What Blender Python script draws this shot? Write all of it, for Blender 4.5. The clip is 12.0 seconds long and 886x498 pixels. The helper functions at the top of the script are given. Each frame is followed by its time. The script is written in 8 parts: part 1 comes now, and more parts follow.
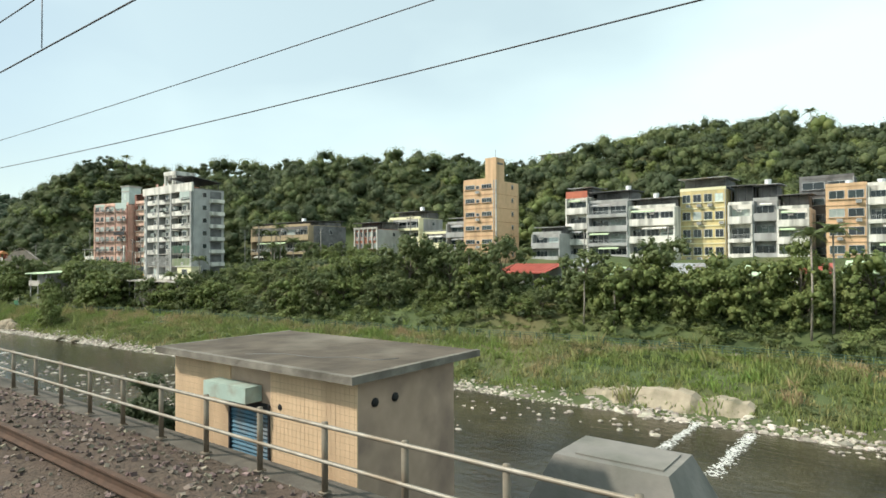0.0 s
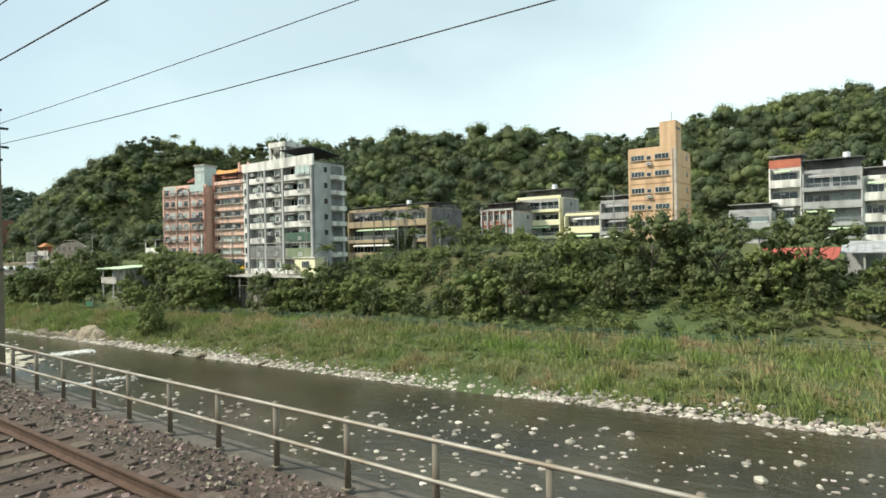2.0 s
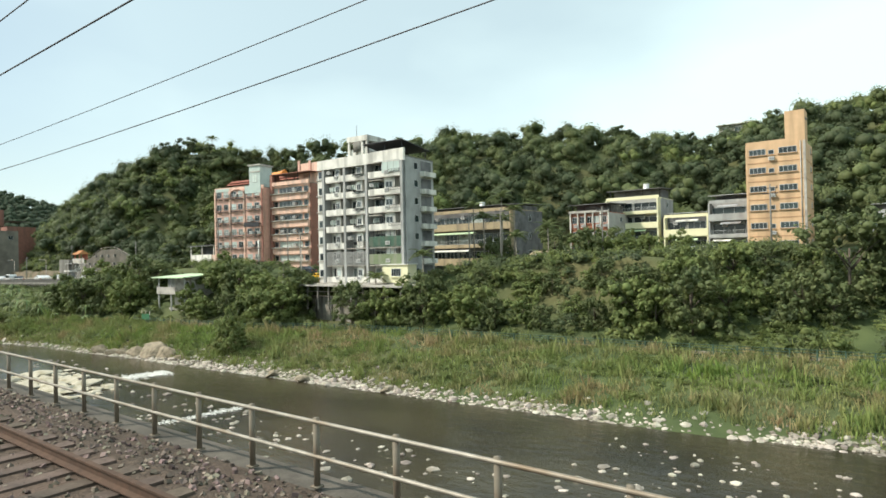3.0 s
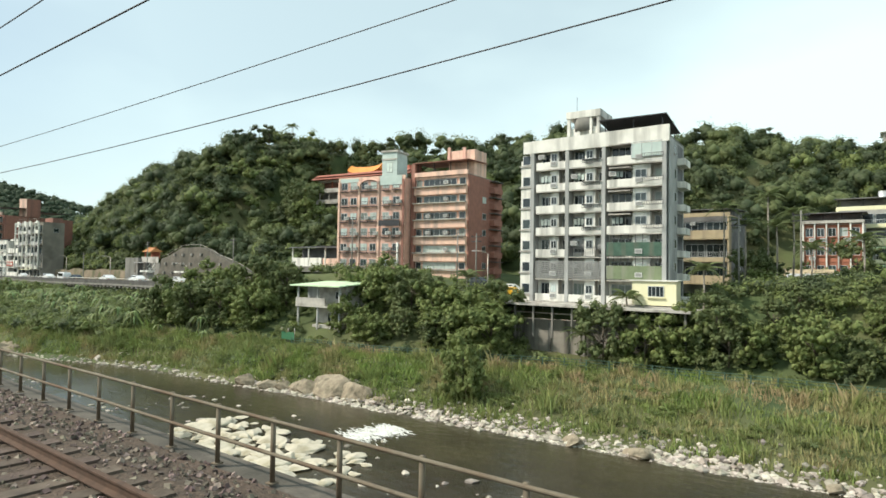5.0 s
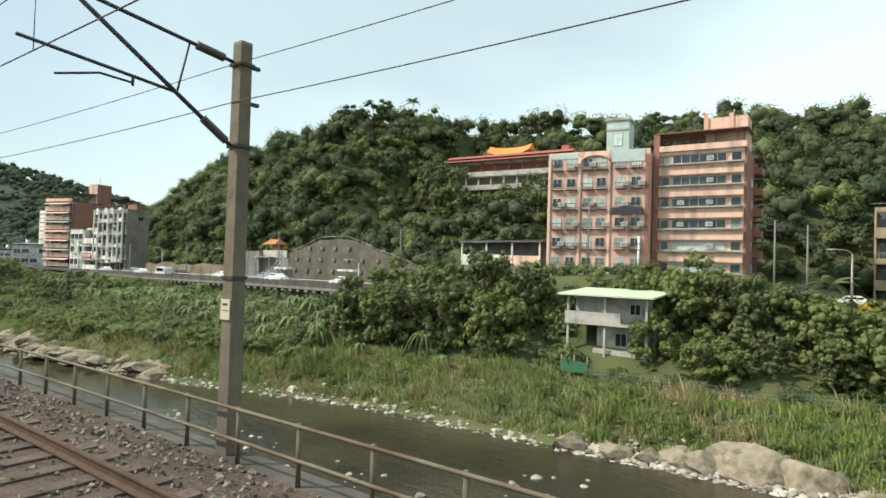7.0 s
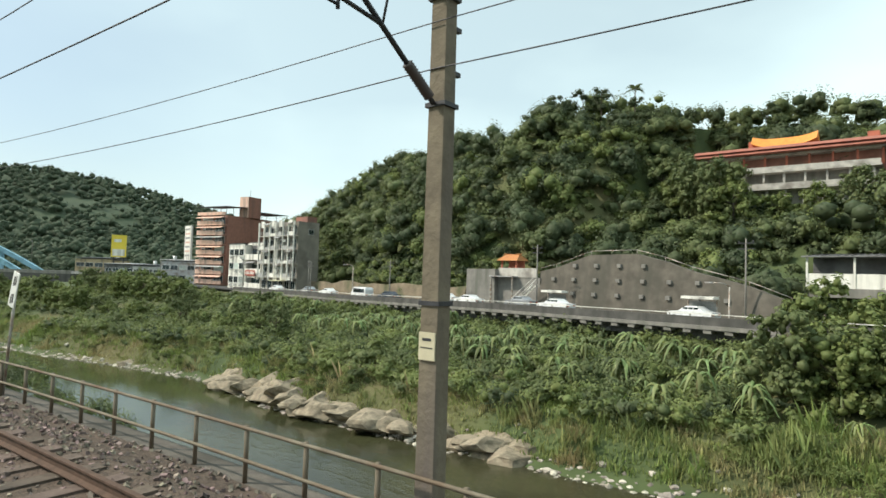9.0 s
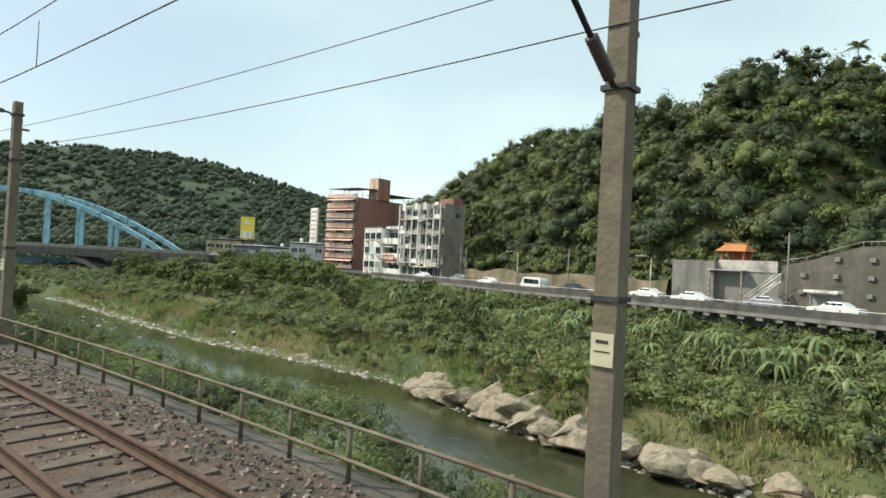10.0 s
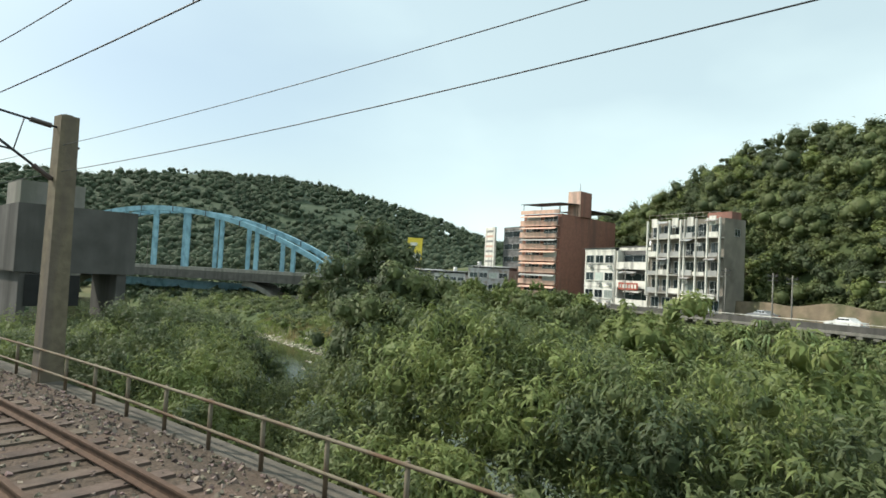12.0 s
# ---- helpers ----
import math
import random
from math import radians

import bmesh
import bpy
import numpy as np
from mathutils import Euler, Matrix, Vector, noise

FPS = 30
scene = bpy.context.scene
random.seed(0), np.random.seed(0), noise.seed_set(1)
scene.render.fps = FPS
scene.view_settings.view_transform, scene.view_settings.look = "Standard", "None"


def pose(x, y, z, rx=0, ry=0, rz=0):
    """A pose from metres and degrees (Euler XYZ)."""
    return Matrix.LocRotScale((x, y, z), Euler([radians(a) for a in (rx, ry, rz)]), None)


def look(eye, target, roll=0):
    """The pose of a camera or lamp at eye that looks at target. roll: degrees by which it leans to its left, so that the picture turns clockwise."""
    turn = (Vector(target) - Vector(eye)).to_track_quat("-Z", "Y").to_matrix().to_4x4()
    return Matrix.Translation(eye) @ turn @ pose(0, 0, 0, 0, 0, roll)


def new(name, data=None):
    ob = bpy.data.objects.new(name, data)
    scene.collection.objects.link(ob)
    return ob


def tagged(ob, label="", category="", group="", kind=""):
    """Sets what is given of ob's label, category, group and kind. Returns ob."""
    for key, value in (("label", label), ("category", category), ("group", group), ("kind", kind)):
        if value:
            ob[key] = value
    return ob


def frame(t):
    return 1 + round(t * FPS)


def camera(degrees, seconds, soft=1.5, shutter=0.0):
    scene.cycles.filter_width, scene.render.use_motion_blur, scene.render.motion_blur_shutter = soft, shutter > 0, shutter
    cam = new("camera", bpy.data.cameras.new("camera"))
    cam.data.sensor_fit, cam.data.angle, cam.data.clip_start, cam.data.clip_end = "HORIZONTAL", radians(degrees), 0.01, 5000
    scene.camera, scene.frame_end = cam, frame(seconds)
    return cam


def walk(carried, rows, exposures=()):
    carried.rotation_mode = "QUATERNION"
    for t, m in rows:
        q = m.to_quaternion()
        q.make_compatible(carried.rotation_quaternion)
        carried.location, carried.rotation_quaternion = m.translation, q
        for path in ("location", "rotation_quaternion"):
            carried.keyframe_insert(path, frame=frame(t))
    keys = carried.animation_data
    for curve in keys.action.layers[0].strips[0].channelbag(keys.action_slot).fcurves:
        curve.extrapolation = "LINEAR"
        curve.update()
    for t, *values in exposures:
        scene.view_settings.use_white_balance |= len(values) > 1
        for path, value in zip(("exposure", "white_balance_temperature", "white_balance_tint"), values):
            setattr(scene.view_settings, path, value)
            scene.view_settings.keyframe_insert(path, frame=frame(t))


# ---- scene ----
cam = camera(72.5, 12.0, soft=1.6, shutter=0.0)
PATH = [
    (0.0, pose(-0.000, 0.000, 2.37, 91.04, 0.35, 37.16)),
    (0.5, pose(-9.019, 0.000, 2.37, 92.11, 1.29, 37.51)),
    (1.0, pose(-18.034, 0.000, 2.37, 91.87, 2.10, 37.36)),
    (1.5, pose(-27.046, 0.000, 2.37, 90.11, 1.69, 37.05)),
    (2.0, pose(-36.052, 0.000, 2.37, 90.01, 1.08, 36.87)),
    (2.5, pose(-45.053, 0.000, 2.37, 90.34, 1.27, 37.25)),
    (2.7, pose(-48.652, 0.000, 2.37, 90.85, 1.43, 37.31)),
    (4.3, pose(-77.393, 0.000, 2.37, 89.69, -0.50, 36.91)),
    (4.5, pose(-80.979, 0.000, 2.37, 91.04, -0.64, 36.94)),
    (5.0, pose(-89.936, 0.000, 2.37, 91.86, -0.88, 37.13)),
    (5.5, pose(-98.881, 0.000, 2.37, 91.93, -0.94, 37.39)),
    (6.0, pose(-107.815, 0.000, 2.37, 92.00, -0.90, 36.71)),
    (6.5, pose(-116.734, 0.000, 2.37, 91.62, -1.33, 37.03)),
    (7.0, pose(-125.640, -0.065, 2.37, 91.42, -1.69, 38.91)),
    (7.5, pose(-134.530, -0.301, 2.37, 91.32, -1.60, 39.54)),
    (7.7, pose(-138.082, -0.456, 2.37, 91.36, -1.66, 40.62)),
    (9.3, pose(-166.393, -3.350, 2.37, 92.46, -1.95, 48.54)),
    (9.5, pose(-169.919, -3.954, 2.37, 91.85, -2.07, 50.70)),
    (10.0, pose(-178.718, -5.730, 2.37, 90.88, -2.90, 54.31)),
    (10.5, pose(-187.497, -7.899, 2.37, 91.86, -3.04, 56.72)),
    (11.0, pose(-196.253, -10.472, 2.37, 90.89, -2.89, 59.05)),
    (11.5, pose(-204.987, -13.454, 2.37, 91.70, -2.82, 60.53)),
    (12.0, pose(-213.697, -16.841, 2.37, 92.37, -2.92, 62.99)),
]
walk(cam, PATH)

# ---- light ----
SUN_AZ, SUN_EL = radians(226), radians(44)   # the way towards the sun, from +x anticlockwise, and its height
world = bpy.data.worlds.new("world")
scene.world = world
world.use_nodes = True
wn = world.node_tree
wn.nodes.clear()
sky = wn.nodes.new("ShaderNodeTexSky")
sky.sky_type, sky.sun_disc = "NISHITA", False
sky.sun_elevation, sky.sun_rotation = SUN_EL, radians(90) - SUN_AZ
sky.air_density, sky.dust_density, sky.ozone_density = 1.0, 1.6, 1.0
tc = wn.nodes.new("ShaderNodeTexCoord")
mp = wn.nodes.new("ShaderNodeMapping")
mp.inputs["Scale"].default_value = (1.0, 1.0, 2.4)
cl = wn.nodes.new("ShaderNodeTexNoise")
cl.inputs["Scale"].default_value, cl.inputs["Detail"].default_value, cl.inputs["Roughness"].default_value = 1.1, 5.0, 0.45
cr = wn.nodes.new("ShaderNodeValToRGB")
cr.color_ramp.elements[0].position, cr.color_ramp.elements[1].position = 0.36, 0.62
cr.color_ramp.elements[0].color, cr.color_ramp.elements[1].color = (0.56, 0.56, 0.56, 1), (1.0, 1.0, 1.0, 1)
mixc = wn.nodes.new("ShaderNodeMix")
mixc.data_type = "RGBA"
mixc.inputs["B"].default_value = (6.45, 8.0, 7.9, 1)
bg = wn.nodes.new("ShaderNodeBackground")
bg.inputs["Strength"].default_value = 0.118
wo = wn.nodes.new("ShaderNodeOutputWorld")
wn.links.new(tc.outputs["Generated"], mp.inputs["Vector"])
wn.links.new(mp.outputs["Vector"], cl.inputs["Vector"])
wn.links.new(cl.outputs["Fac"], cr.inputs["Fac"])
sx = wn.nodes.new("ShaderNodeVectorMath")          # cloud cover fades westwards, putting the window glass's tint into the sky
sx.operation = "DOT_PRODUCT"
sx.inputs[1].default_value = (-0.985, -0.17, 0.0)
sm = wn.nodes.new("ShaderNodeMapRange")
sm.inputs["From Min"].default_value, sm.inputs["From Max"].default_value = 0.76, 1.0
sm.inputs["To Min"].default_value, sm.inputs["To Max"].default_value = 1.0, 0.3
cm = wn.nodes.new("ShaderNodeMath")
cm.operation = "MULTIPLY"
wn.links.new(tc.outputs["Generated"], sx.inputs[0])
wn.links.new(sx.outputs["Value"], sm.inputs["Value"])
wn.links.new(cr.outputs["Color"], cm.inputs[0])
wn.links.new(sm.outputs["Result"], cm.inputs[1])
wn.links.new(cm.outputs[0], mixc.inputs["Factor"])
haze = wn.nodes.new("ShaderNodeMix")               # thin haze tints the clear sky
haze.data_type, haze.blend_type = "RGBA", "MULTIPLY"
haze.inputs["Factor"].default_value, haze.inputs["B"].default_value = 1.0, (0.98, 1.0, 0.93, 1)
wn.links.new(sky.outputs["Color"], haze.inputs["A"])
wn.links.new(haze.outputs["Result"], mixc.inputs["A"])
wn.links.new(mixc.outputs["Result"], bg.inputs["Color"])
wn.links.new(bg.outputs["Background"], wo.inputs["Surface"])
sun_data = bpy.data.lights.new("sun", "SUN")
sun_data.energy, sun_data.angle, sun_data.color = 3.9, radians(3.0), (1.0, 0.93, 0.81)
sun = new("sun", sun_data)
sun.matrix_world = look((0, 0, 0), (-math.cos(SUN_AZ) * math.cos(SUN_EL), -math.sin(SUN_AZ) * math.cos(SUN_EL), -math.sin(SUN_EL)))
scene.view_settings.exposure = 0.33

# ---- materials ----
MATS = {}


def mat(name, a, b=None, rough=0.85, metal=0.0, scale=3.0, bump=0.0, bscale=None, island=False, obj=False, stain=None, stain_scale=0.4, trans=0.0, spec=0.3, streak=False, vary=0.25):
    """A surface with grain at one scale, stains at another and a fine relief."""
    if name in MATS:
        return MATS[name]
    m = bpy.data.materials.new(name)
    MATS[name] = m
    m.use_nodes = True
    nt = m.node_tree
    N, Lk = nt.nodes, nt.links.new
    bs = N["Principled BSDF"]
    b = b or tuple(c * 0.75 for c in a)
    geo = N.new("ShaderNodeTexCoord")
    vec = geo.outputs["Object"]
    n1 = N.new("ShaderNodeTexNoise")
    n1.inputs["Scale"].default_value, n1.inputs["Detail"].default_value = scale, 5
    Lk(vec, n1.inputs["Vector"])
    r1 = N.new("ShaderNodeValToRGB")
    r1.color_ramp.elements[0].position, r1.color_ramp.elements[1].position = 0.33, 0.67
    r1.color_ramp.elements[0].color, r1.color_ramp.elements[1].color = (*b, 1), (*a, 1)
    Lk(n1.outputs["Fac"], r1.inputs["Fac"])
    col = r1.outputs["Color"]
    if stain:
        n2 = N.new("ShaderNodeTexNoise")
        n2.inputs["Scale"].default_value, n2.inputs["Detail"].default_value = stain_scale, 6
        if streak:
            mm = N.new("ShaderNodeMapping")
            mm.inputs["Scale"].default_value = (1.6, 1.6, 0.16)
            Lk(vec, mm.inputs["Vector"])
            Lk(mm.outputs["Vector"], n2.inputs["Vector"])
        else:
            Lk(vec, n2.inputs["Vector"])
        r2 = N.new("ShaderNodeValToRGB")
        r2.color_ramp.elements[0].position, r2.color_ramp.elements[1].position = 0.47, 0.68
        Lk(n2.outputs["Fac"], r2.inputs["Fac"])
        mx = N.new("ShaderNodeMix")
        mx.data_type = "RGBA"
        Lk(r2.outputs["Color"], mx.inputs["Factor"])
        Lk(col, mx.inputs["A"])
        mx.inputs["B"].default_value = (*stain, 1)
        col = mx.outputs["Result"]
    if island or obj:
        src = N.new("ShaderNodeNewGeometry").outputs["Random Per Island"] if island else N.new("ShaderNodeObjectInfo").outputs["Random"]
        hs = N.new("ShaderNodeHueSaturation")
        mr = N.new("ShaderNodeMapRange")
        mr.inputs["To Min"].default_value, mr.inputs["To Max"].default_value = 1 - vary * 1.4, 1 + vary * 1.6
        Lk(src, mr.inputs["Value"])
        Lk(mr.outputs["Result"], hs.inputs["Value"])
        mh = N.new("ShaderNodeMapRange")
        mh.inputs["To Min"].default_value, mh.inputs["To Max"].default_value = 0.5 - 0.035 * vary * 4, 0.5 + 0.02 * vary * 4
        ml = N.new("ShaderNodeMath")
        ml.operation = "FRACT"
        mu = N.new("ShaderNodeMath")
        mu.operation = "MULTIPLY"
        mu.inputs[1].default_value = 7.31
        Lk(src, mu.inputs[0])
        Lk(mu.outputs[0], ml.inputs[0])
        Lk(ml.outputs[0], mh.inputs["Value"])
        Lk(mh.outputs["Result"], hs.inputs["Hue"])
        Lk(col, hs.inputs["Color"])
        col = hs.outputs["Color"]
    Lk(col, bs.inputs["Base Color"])
    bs.inputs["Roughness"].default_value, bs.inputs["Metallic"].default_value = rough, metal
    bs.inputs["Specular IOR Level"].default_value = spec
    if bump:
        n3 = N.new("ShaderNodeTexNoise")
        n3.inputs["Scale"].default_value, n3.inputs["Detail"].default_value = bscale or scale * 4, 4
        Lk(vec, n3.inputs["Vector"])
        bp = N.new("ShaderNodeBump")
        bp.inputs["Strength"].default_value, bp.inputs["Distance"].default_value = bump, 0.05
        Lk(n3.outputs["Fac"], bp.inputs["Height"])
        Lk(bp.outputs["Normal"], bs.inputs["Normal"])
    if trans:
        tb = N.new("ShaderNodeBsdfTranslucent")
        Lk(col, tb.inputs["Color"])
        ms = N.new("ShaderNodeMixShader")
        ms.inputs["Fac"].default_value = trans
        Lk(bs.outputs["BSDF"], ms.inputs[1])
        Lk(tb.outputs["BSDF"], ms.inputs[2])
        Lk(ms.outputs["Shader"], N["Material Output"].inputs["Surface"])
    return m


WHITE = mat("white_plaster", (0.8, 0.78, 0.72), (0.68, 0.66, 0.6), 0.9, scale=0.8, stain=(0.36, 0.35, 0.32), stain_scale=0.5, streak=True, bump=0.15)
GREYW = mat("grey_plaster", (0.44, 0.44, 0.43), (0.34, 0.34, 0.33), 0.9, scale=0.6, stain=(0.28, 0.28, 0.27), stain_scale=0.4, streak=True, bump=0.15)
DGREY = mat("dark_grey_plaster", (0.2, 0.2, 0.2), (0.13, 0.13, 0.13), 0.9, scale=0.7, stain=(0.08, 0.08, 0.08), stain_scale=0.5)
PINK = mat("pink_tile", (0.7, 0.43, 0.345), (0.6, 0.36, 0.29), 0.75, scale=1.2, stain=(0.36, 0.24, 0.2), stain_scale=0.5, streak=True)
PEACH = mat("peach_tile", (0.8, 0.54, 0.42), (0.68, 0.44, 0.345), 0.75, scale=1.2, stain=(0.42, 0.3, 0.25), stain_scale=0.5, streak=True)
BRICK = mat("red_brown_tile", (0.34, 0.16, 0.12), (0.27, 0.13, 0.1), 0.8, scale=1.5, stain=(0.2, 0.11, 0.09), stain_scale=0.3, streak=True)
ORANGE = mat("orange_tile", (0.68, 0.46, 0.28), (0.6, 0.4, 0.24), 0.75, scale=1.0, stain=(0.45, 0.3, 0.18), stain_scale=0.35, streak=True)
OCHRE = mat("orange_brown_tile", (0.5, 0.3, 0.17), (0.43, 0.26, 0.15), 0.8, scale=1.0, stain=(0.33, 0.21, 0.13), stain_scale=0.35, streak=True)
YELLOW = mat("yellow_plaster", (0.68, 0.56, 0.28), (0.56, 0.46, 0.23), 0.85, scale=1.0, stain=(0.34, 0.29, 0.18), stain_scale=0.5, streak=True)
TAN = mat("tan_plaster", (0.43, 0.34, 0.22), (0.35, 0.28, 0.18), 0.9, scale=1.0, stain=(0.22, 0.18, 0.13), stain_scale=0.5, streak=True)
CREAM = mat("cream_panel", (0.78, 0.74, 0.5), (0.72, 0.68, 0.45), 0.7, scale=1.0)
MINT = mat("mint_tile", (0.52, 0.6, 0.56), (0.43, 0.51, 0.48), 0.7, scale=1.0)
REDP = mat("red_plaster", (0.5, 0.16, 0.1), (0.4, 0.13, 0.09), 0.8, scale=1.0)
GREENP = mat("green_sheet", (0.12, 0.3, 0.22), (0.09, 0.23, 0.17), 0.6, scale=1.0)
PALEGREEN = mat("pale_green_sheet", (0.55, 0.68, 0.45), (0.46, 0.58, 0.38), 0.6, scale=0.8)
REDROOF = mat("red_roof_sheet", (0.42, 0.09, 0.06), (0.33, 0.07, 0.05), 0.6, scale=0.8)
ORTILE = mat("orange_glazed_tile", (0.75, 0.3, 0.06), (0.6, 0.22, 0.05), 0.4, scale=2.0)
CONC = mat("concrete", (0.25, 0.235, 0.21), (0.19, 0.18, 0.165), 0.92, scale=1.5, stain=(0.14, 0.14, 0.12), stain_scale=0.5, bump=0.3, streak=True)
CONCL = mat("pale_concrete", (0.5, 0.47, 0.42), (0.38, 0.36, 0.33), 0.92, scale=1.5, stain=(0.22, 0.2, 0.18), stain_scale=0.6, bump=0.3)
MASTC = mat("mast_concrete", (0.195, 0.163, 0.116), (0.132, 0.11, 0.08), 0.92, scale=4, stain=(0.12, 0.1, 0.09), stain_scale=1.2, bump=0.3, streak=True)
DARKM = mat("dark_metal", (0.07, 0.07, 0.075), (0.045, 0.045, 0.05), 0.55, 0.4, scale=6)
BLACK = mat("black_rubber", (0.02, 0.02, 0.02), None, 0.7)
GALV = mat("galvanised_steel", (0.42, 0.4, 0.36), (0.33, 0.3, 0.27), 0.5, 0.5, scale=8, stain=(0.22, 0.13, 0.08), stain_scale=3)
RUSTF = mat("weathered_fence_steel", (0.19, 0.165, 0.12), (0.13, 0.105, 0.075), 0.75, 0.2, scale=6, stain=(0.11, 0.065, 0.04), stain_scale=1.5)
RAILT = mat("worn_rail_top", (0.62, 0.62, 0.63), None, 0.38, 0.85, scale=10)
RAILS = mat("rusty_rail_side", (0.11, 0.068, 0.048), (0.075, 0.048, 0.035), 0.85, 0.2, scale=8)
SHEET = mat("grey_roof_sheet", (0.46, 0.47, 0.48), (0.36, 0.36, 0.37), 0.55, 0.2, scale=1.0, stain=(0.25, 0.2, 0.17), stain_scale=0.6)
BLUEST = mat("blue_bridge_paint", (0.27, 0.46, 0.56), (0.2, 0.38, 0.48), 0.55, 0.0, scale=2, stain=(0.12, 0.24, 0.3), stain_scale=0.5)
ASPH = mat("asphalt", (0.07, 0.07, 0.07), (0.05, 0.05, 0.05), 0.9, scale=3)
GLASS = mat("window_glass", (0.035, 0.045, 0.05), (0.02, 0.03, 0.035), 0.12, scale=1, obj=True, vary=0.35, spec=0.6)
BALLAST = mat("ballast_bed", (0.12, 0.088, 0.066), (0.06, 0.045, 0.035), 0.95, scale=16, bump=1.0, bscale=22, stain=(0.13, 0.09, 0.07), stain_scale=0.7)
STONE = mat("ballast_stone", (0.205, 0.17, 0.138), (0.128, 0.105, 0.084), 0.9, scale=9, island=True, vary=0.5)
ROCK = mat("river_rock", (0.46, 0.42, 0.35), (0.3, 0.27, 0.23), 0.9, scale=1.6, island=True, vary=0.3, bump=0.4, stain=(0.2, 0.18, 0.14), stain_scale=1.0)
BOULDER = mat("sandstone_boulder", (0.36, 0.305, 0.22), (0.22, 0.18, 0.13), 0.92, scale=1.3, bump=1.0, bscale=2.5, stain=(0.1, 0.085, 0.06), stain_scale=1.1)
SLAB = mat("pale_river_slab", (0.58, 0.53, 0.43), (0.44, 0.395, 0.31), 0.9, scale=1.2, bump=0.6, stain=(0.33, 0.29, 0.2), stain_scale=0.8)
SOIL = mat("ground_soil_and_weeds", (0.085, 0.11, 0.042), (0.045, 0.065, 0.026), 0.95, scale=0.25, bump=0.8, bscale=1.5, stain=(0.12, 0.11, 0.05), stain_scale=0.05)
LEAF = mat("tree_leaves", (0.163, 0.196, 0.078), (0.106, 0.136, 0.057), 0.6, scale=0.16, island=True, vary=0.08, trans=0.36, bump=0.8, bscale=3)
LEAFD = mat("dark_tree_leaves", (0.106, 0.134, 0.062), (0.067, 0.091, 0.046), 0.6, scale=0.13, island=True, vary=0.08, trans=0.36, bump=0.8, bscale=3)
LEAFY = mat("bright_leaves", (0.21, 0.252, 0.084), (0.142, 0.183, 0.062), 0.6, scale=0.22, island=True, vary=0.1, trans=0.36, bump=0.8, bscale=3)
MOUNT = mat("far_leaves", (0.07, 0.095, 0.055), (0.045, 0.066, 0.038), 0.8, scale=0.03, island=True, vary=0.05, trans=0.15)
GRASS = mat("bank_grass", (0.185, 0.27, 0.065), (0.225, 0.25, 0.1), 0.8, scale=0.12, island=True, vary=0.16, trans=0.3, stain=(0.37, 0.29, 0.16), stain_scale=0.22)
BARK = mat("bark", (0.16, 0.13, 0.1), (0.09, 0.075, 0.06), 0.95, scale=3, bump=0.5)


def water_material():
    """Shallow brown water over stones, turning into a deep green pool downstream, with ripples."""
    m = bpy.data.materials.new("river_water")
    m.use_nodes = True
    N, Lk = m.node_tree.nodes, m.node_tree.links.new
    bs = N["Principled BSDF"]
    bs.inputs["Roughness"].default_value, bs.inputs["IOR"].default_value = 0.1, 1.33
    tcn = N.new("ShaderNodeTexCoord")
    sep = N.new("ShaderNodeSeparateXYZ")
    Lk(tcn.outputs["Object"], sep.inputs["Vector"])
    mr = N.new("ShaderNodeMapRange")
    mr.inputs["From Min"].default_value, mr.inputs["From Max"].default_value = -235.0, -165.0
    Lk(sep.outputs["X"], mr.inputs["Value"])
    n2 = N.new("ShaderNodeTexNoise")
    n2.inputs["Scale"].default_value, n2.inputs["Detail"].default_value = 0.12, 5
    Lk(tcn.outputs["Object"], n2.inputs["Vector"])
    ramps = []
    for a, b in (((0.05, 0.06, 0.022, 1), (0.026, 0.032, 0.014, 1)), ((0.058, 0.05, 0.03, 1), (0.026, 0.023, 0.016, 1))):
        r = N.new("ShaderNodeValToRGB")
        r.color_ramp.elements[0].position, r.color_ramp.elements[1].position = 0.35, 0.65
        r.color_ramp.elements[0].color, r.color_ramp.elements[1].color = a, b
        Lk(n2.outputs["Fac"], r.inputs["Fac"])
        ramps.append(r)
    mx = N.new("ShaderNodeMix")
    mx.data_type = "RGBA"
    Lk(mr.outputs["Result"], mx.inputs["Factor"])
    Lk(ramps[0].outputs["Color"], mx.inputs["A"])
    Lk(ramps[1].outputs["Color"], mx.inputs["B"])
    Lk(mx.outputs["Result"], bs.inputs["Base Color"])
    mp2 = N.new("ShaderNodeMapping")
    mp2.inputs["Scale"].default_value = (0.7, 1.5, 1.0)
    Lk(tcn.outputs["Object"], mp2.inputs["Vector"])
    n1 = N.new("ShaderNodeTexNoise")
    n1.inputs["Scale"].default_value, n1.inputs["Detail"].default_value, n1.inputs["Roughness"].default_value = 1.1, 5, 0.62
    Lk(mp2.outputs["Vector"], n1.inputs["Vector"])
    st = N.new("ShaderNodeMapRange")
    st.inputs["To Min"].default_value, st.inputs["To Max"].default_value = 0.07, 0.6
    Lk(mr.outputs["Result"], st.inputs["Value"])
    bp = N.new("ShaderNodeBump")
    bp.inputs["Distance"].default_value = 0.1
    Lk(st.outputs["Result"], bp.inputs["Strength"])
    Lk(n1.outputs["Fac"], bp.inputs["Height"])
    Lk(bp.outputs["Normal"], bs.inputs["Normal"])
    return m


WATER = water_material()
FOAM = mat("white_water", (0.66, 0.67, 0.64), (0.4, 0.41, 0.38), 0.6, scale=3, bump=0.5)

# ---- mesh helpers ----


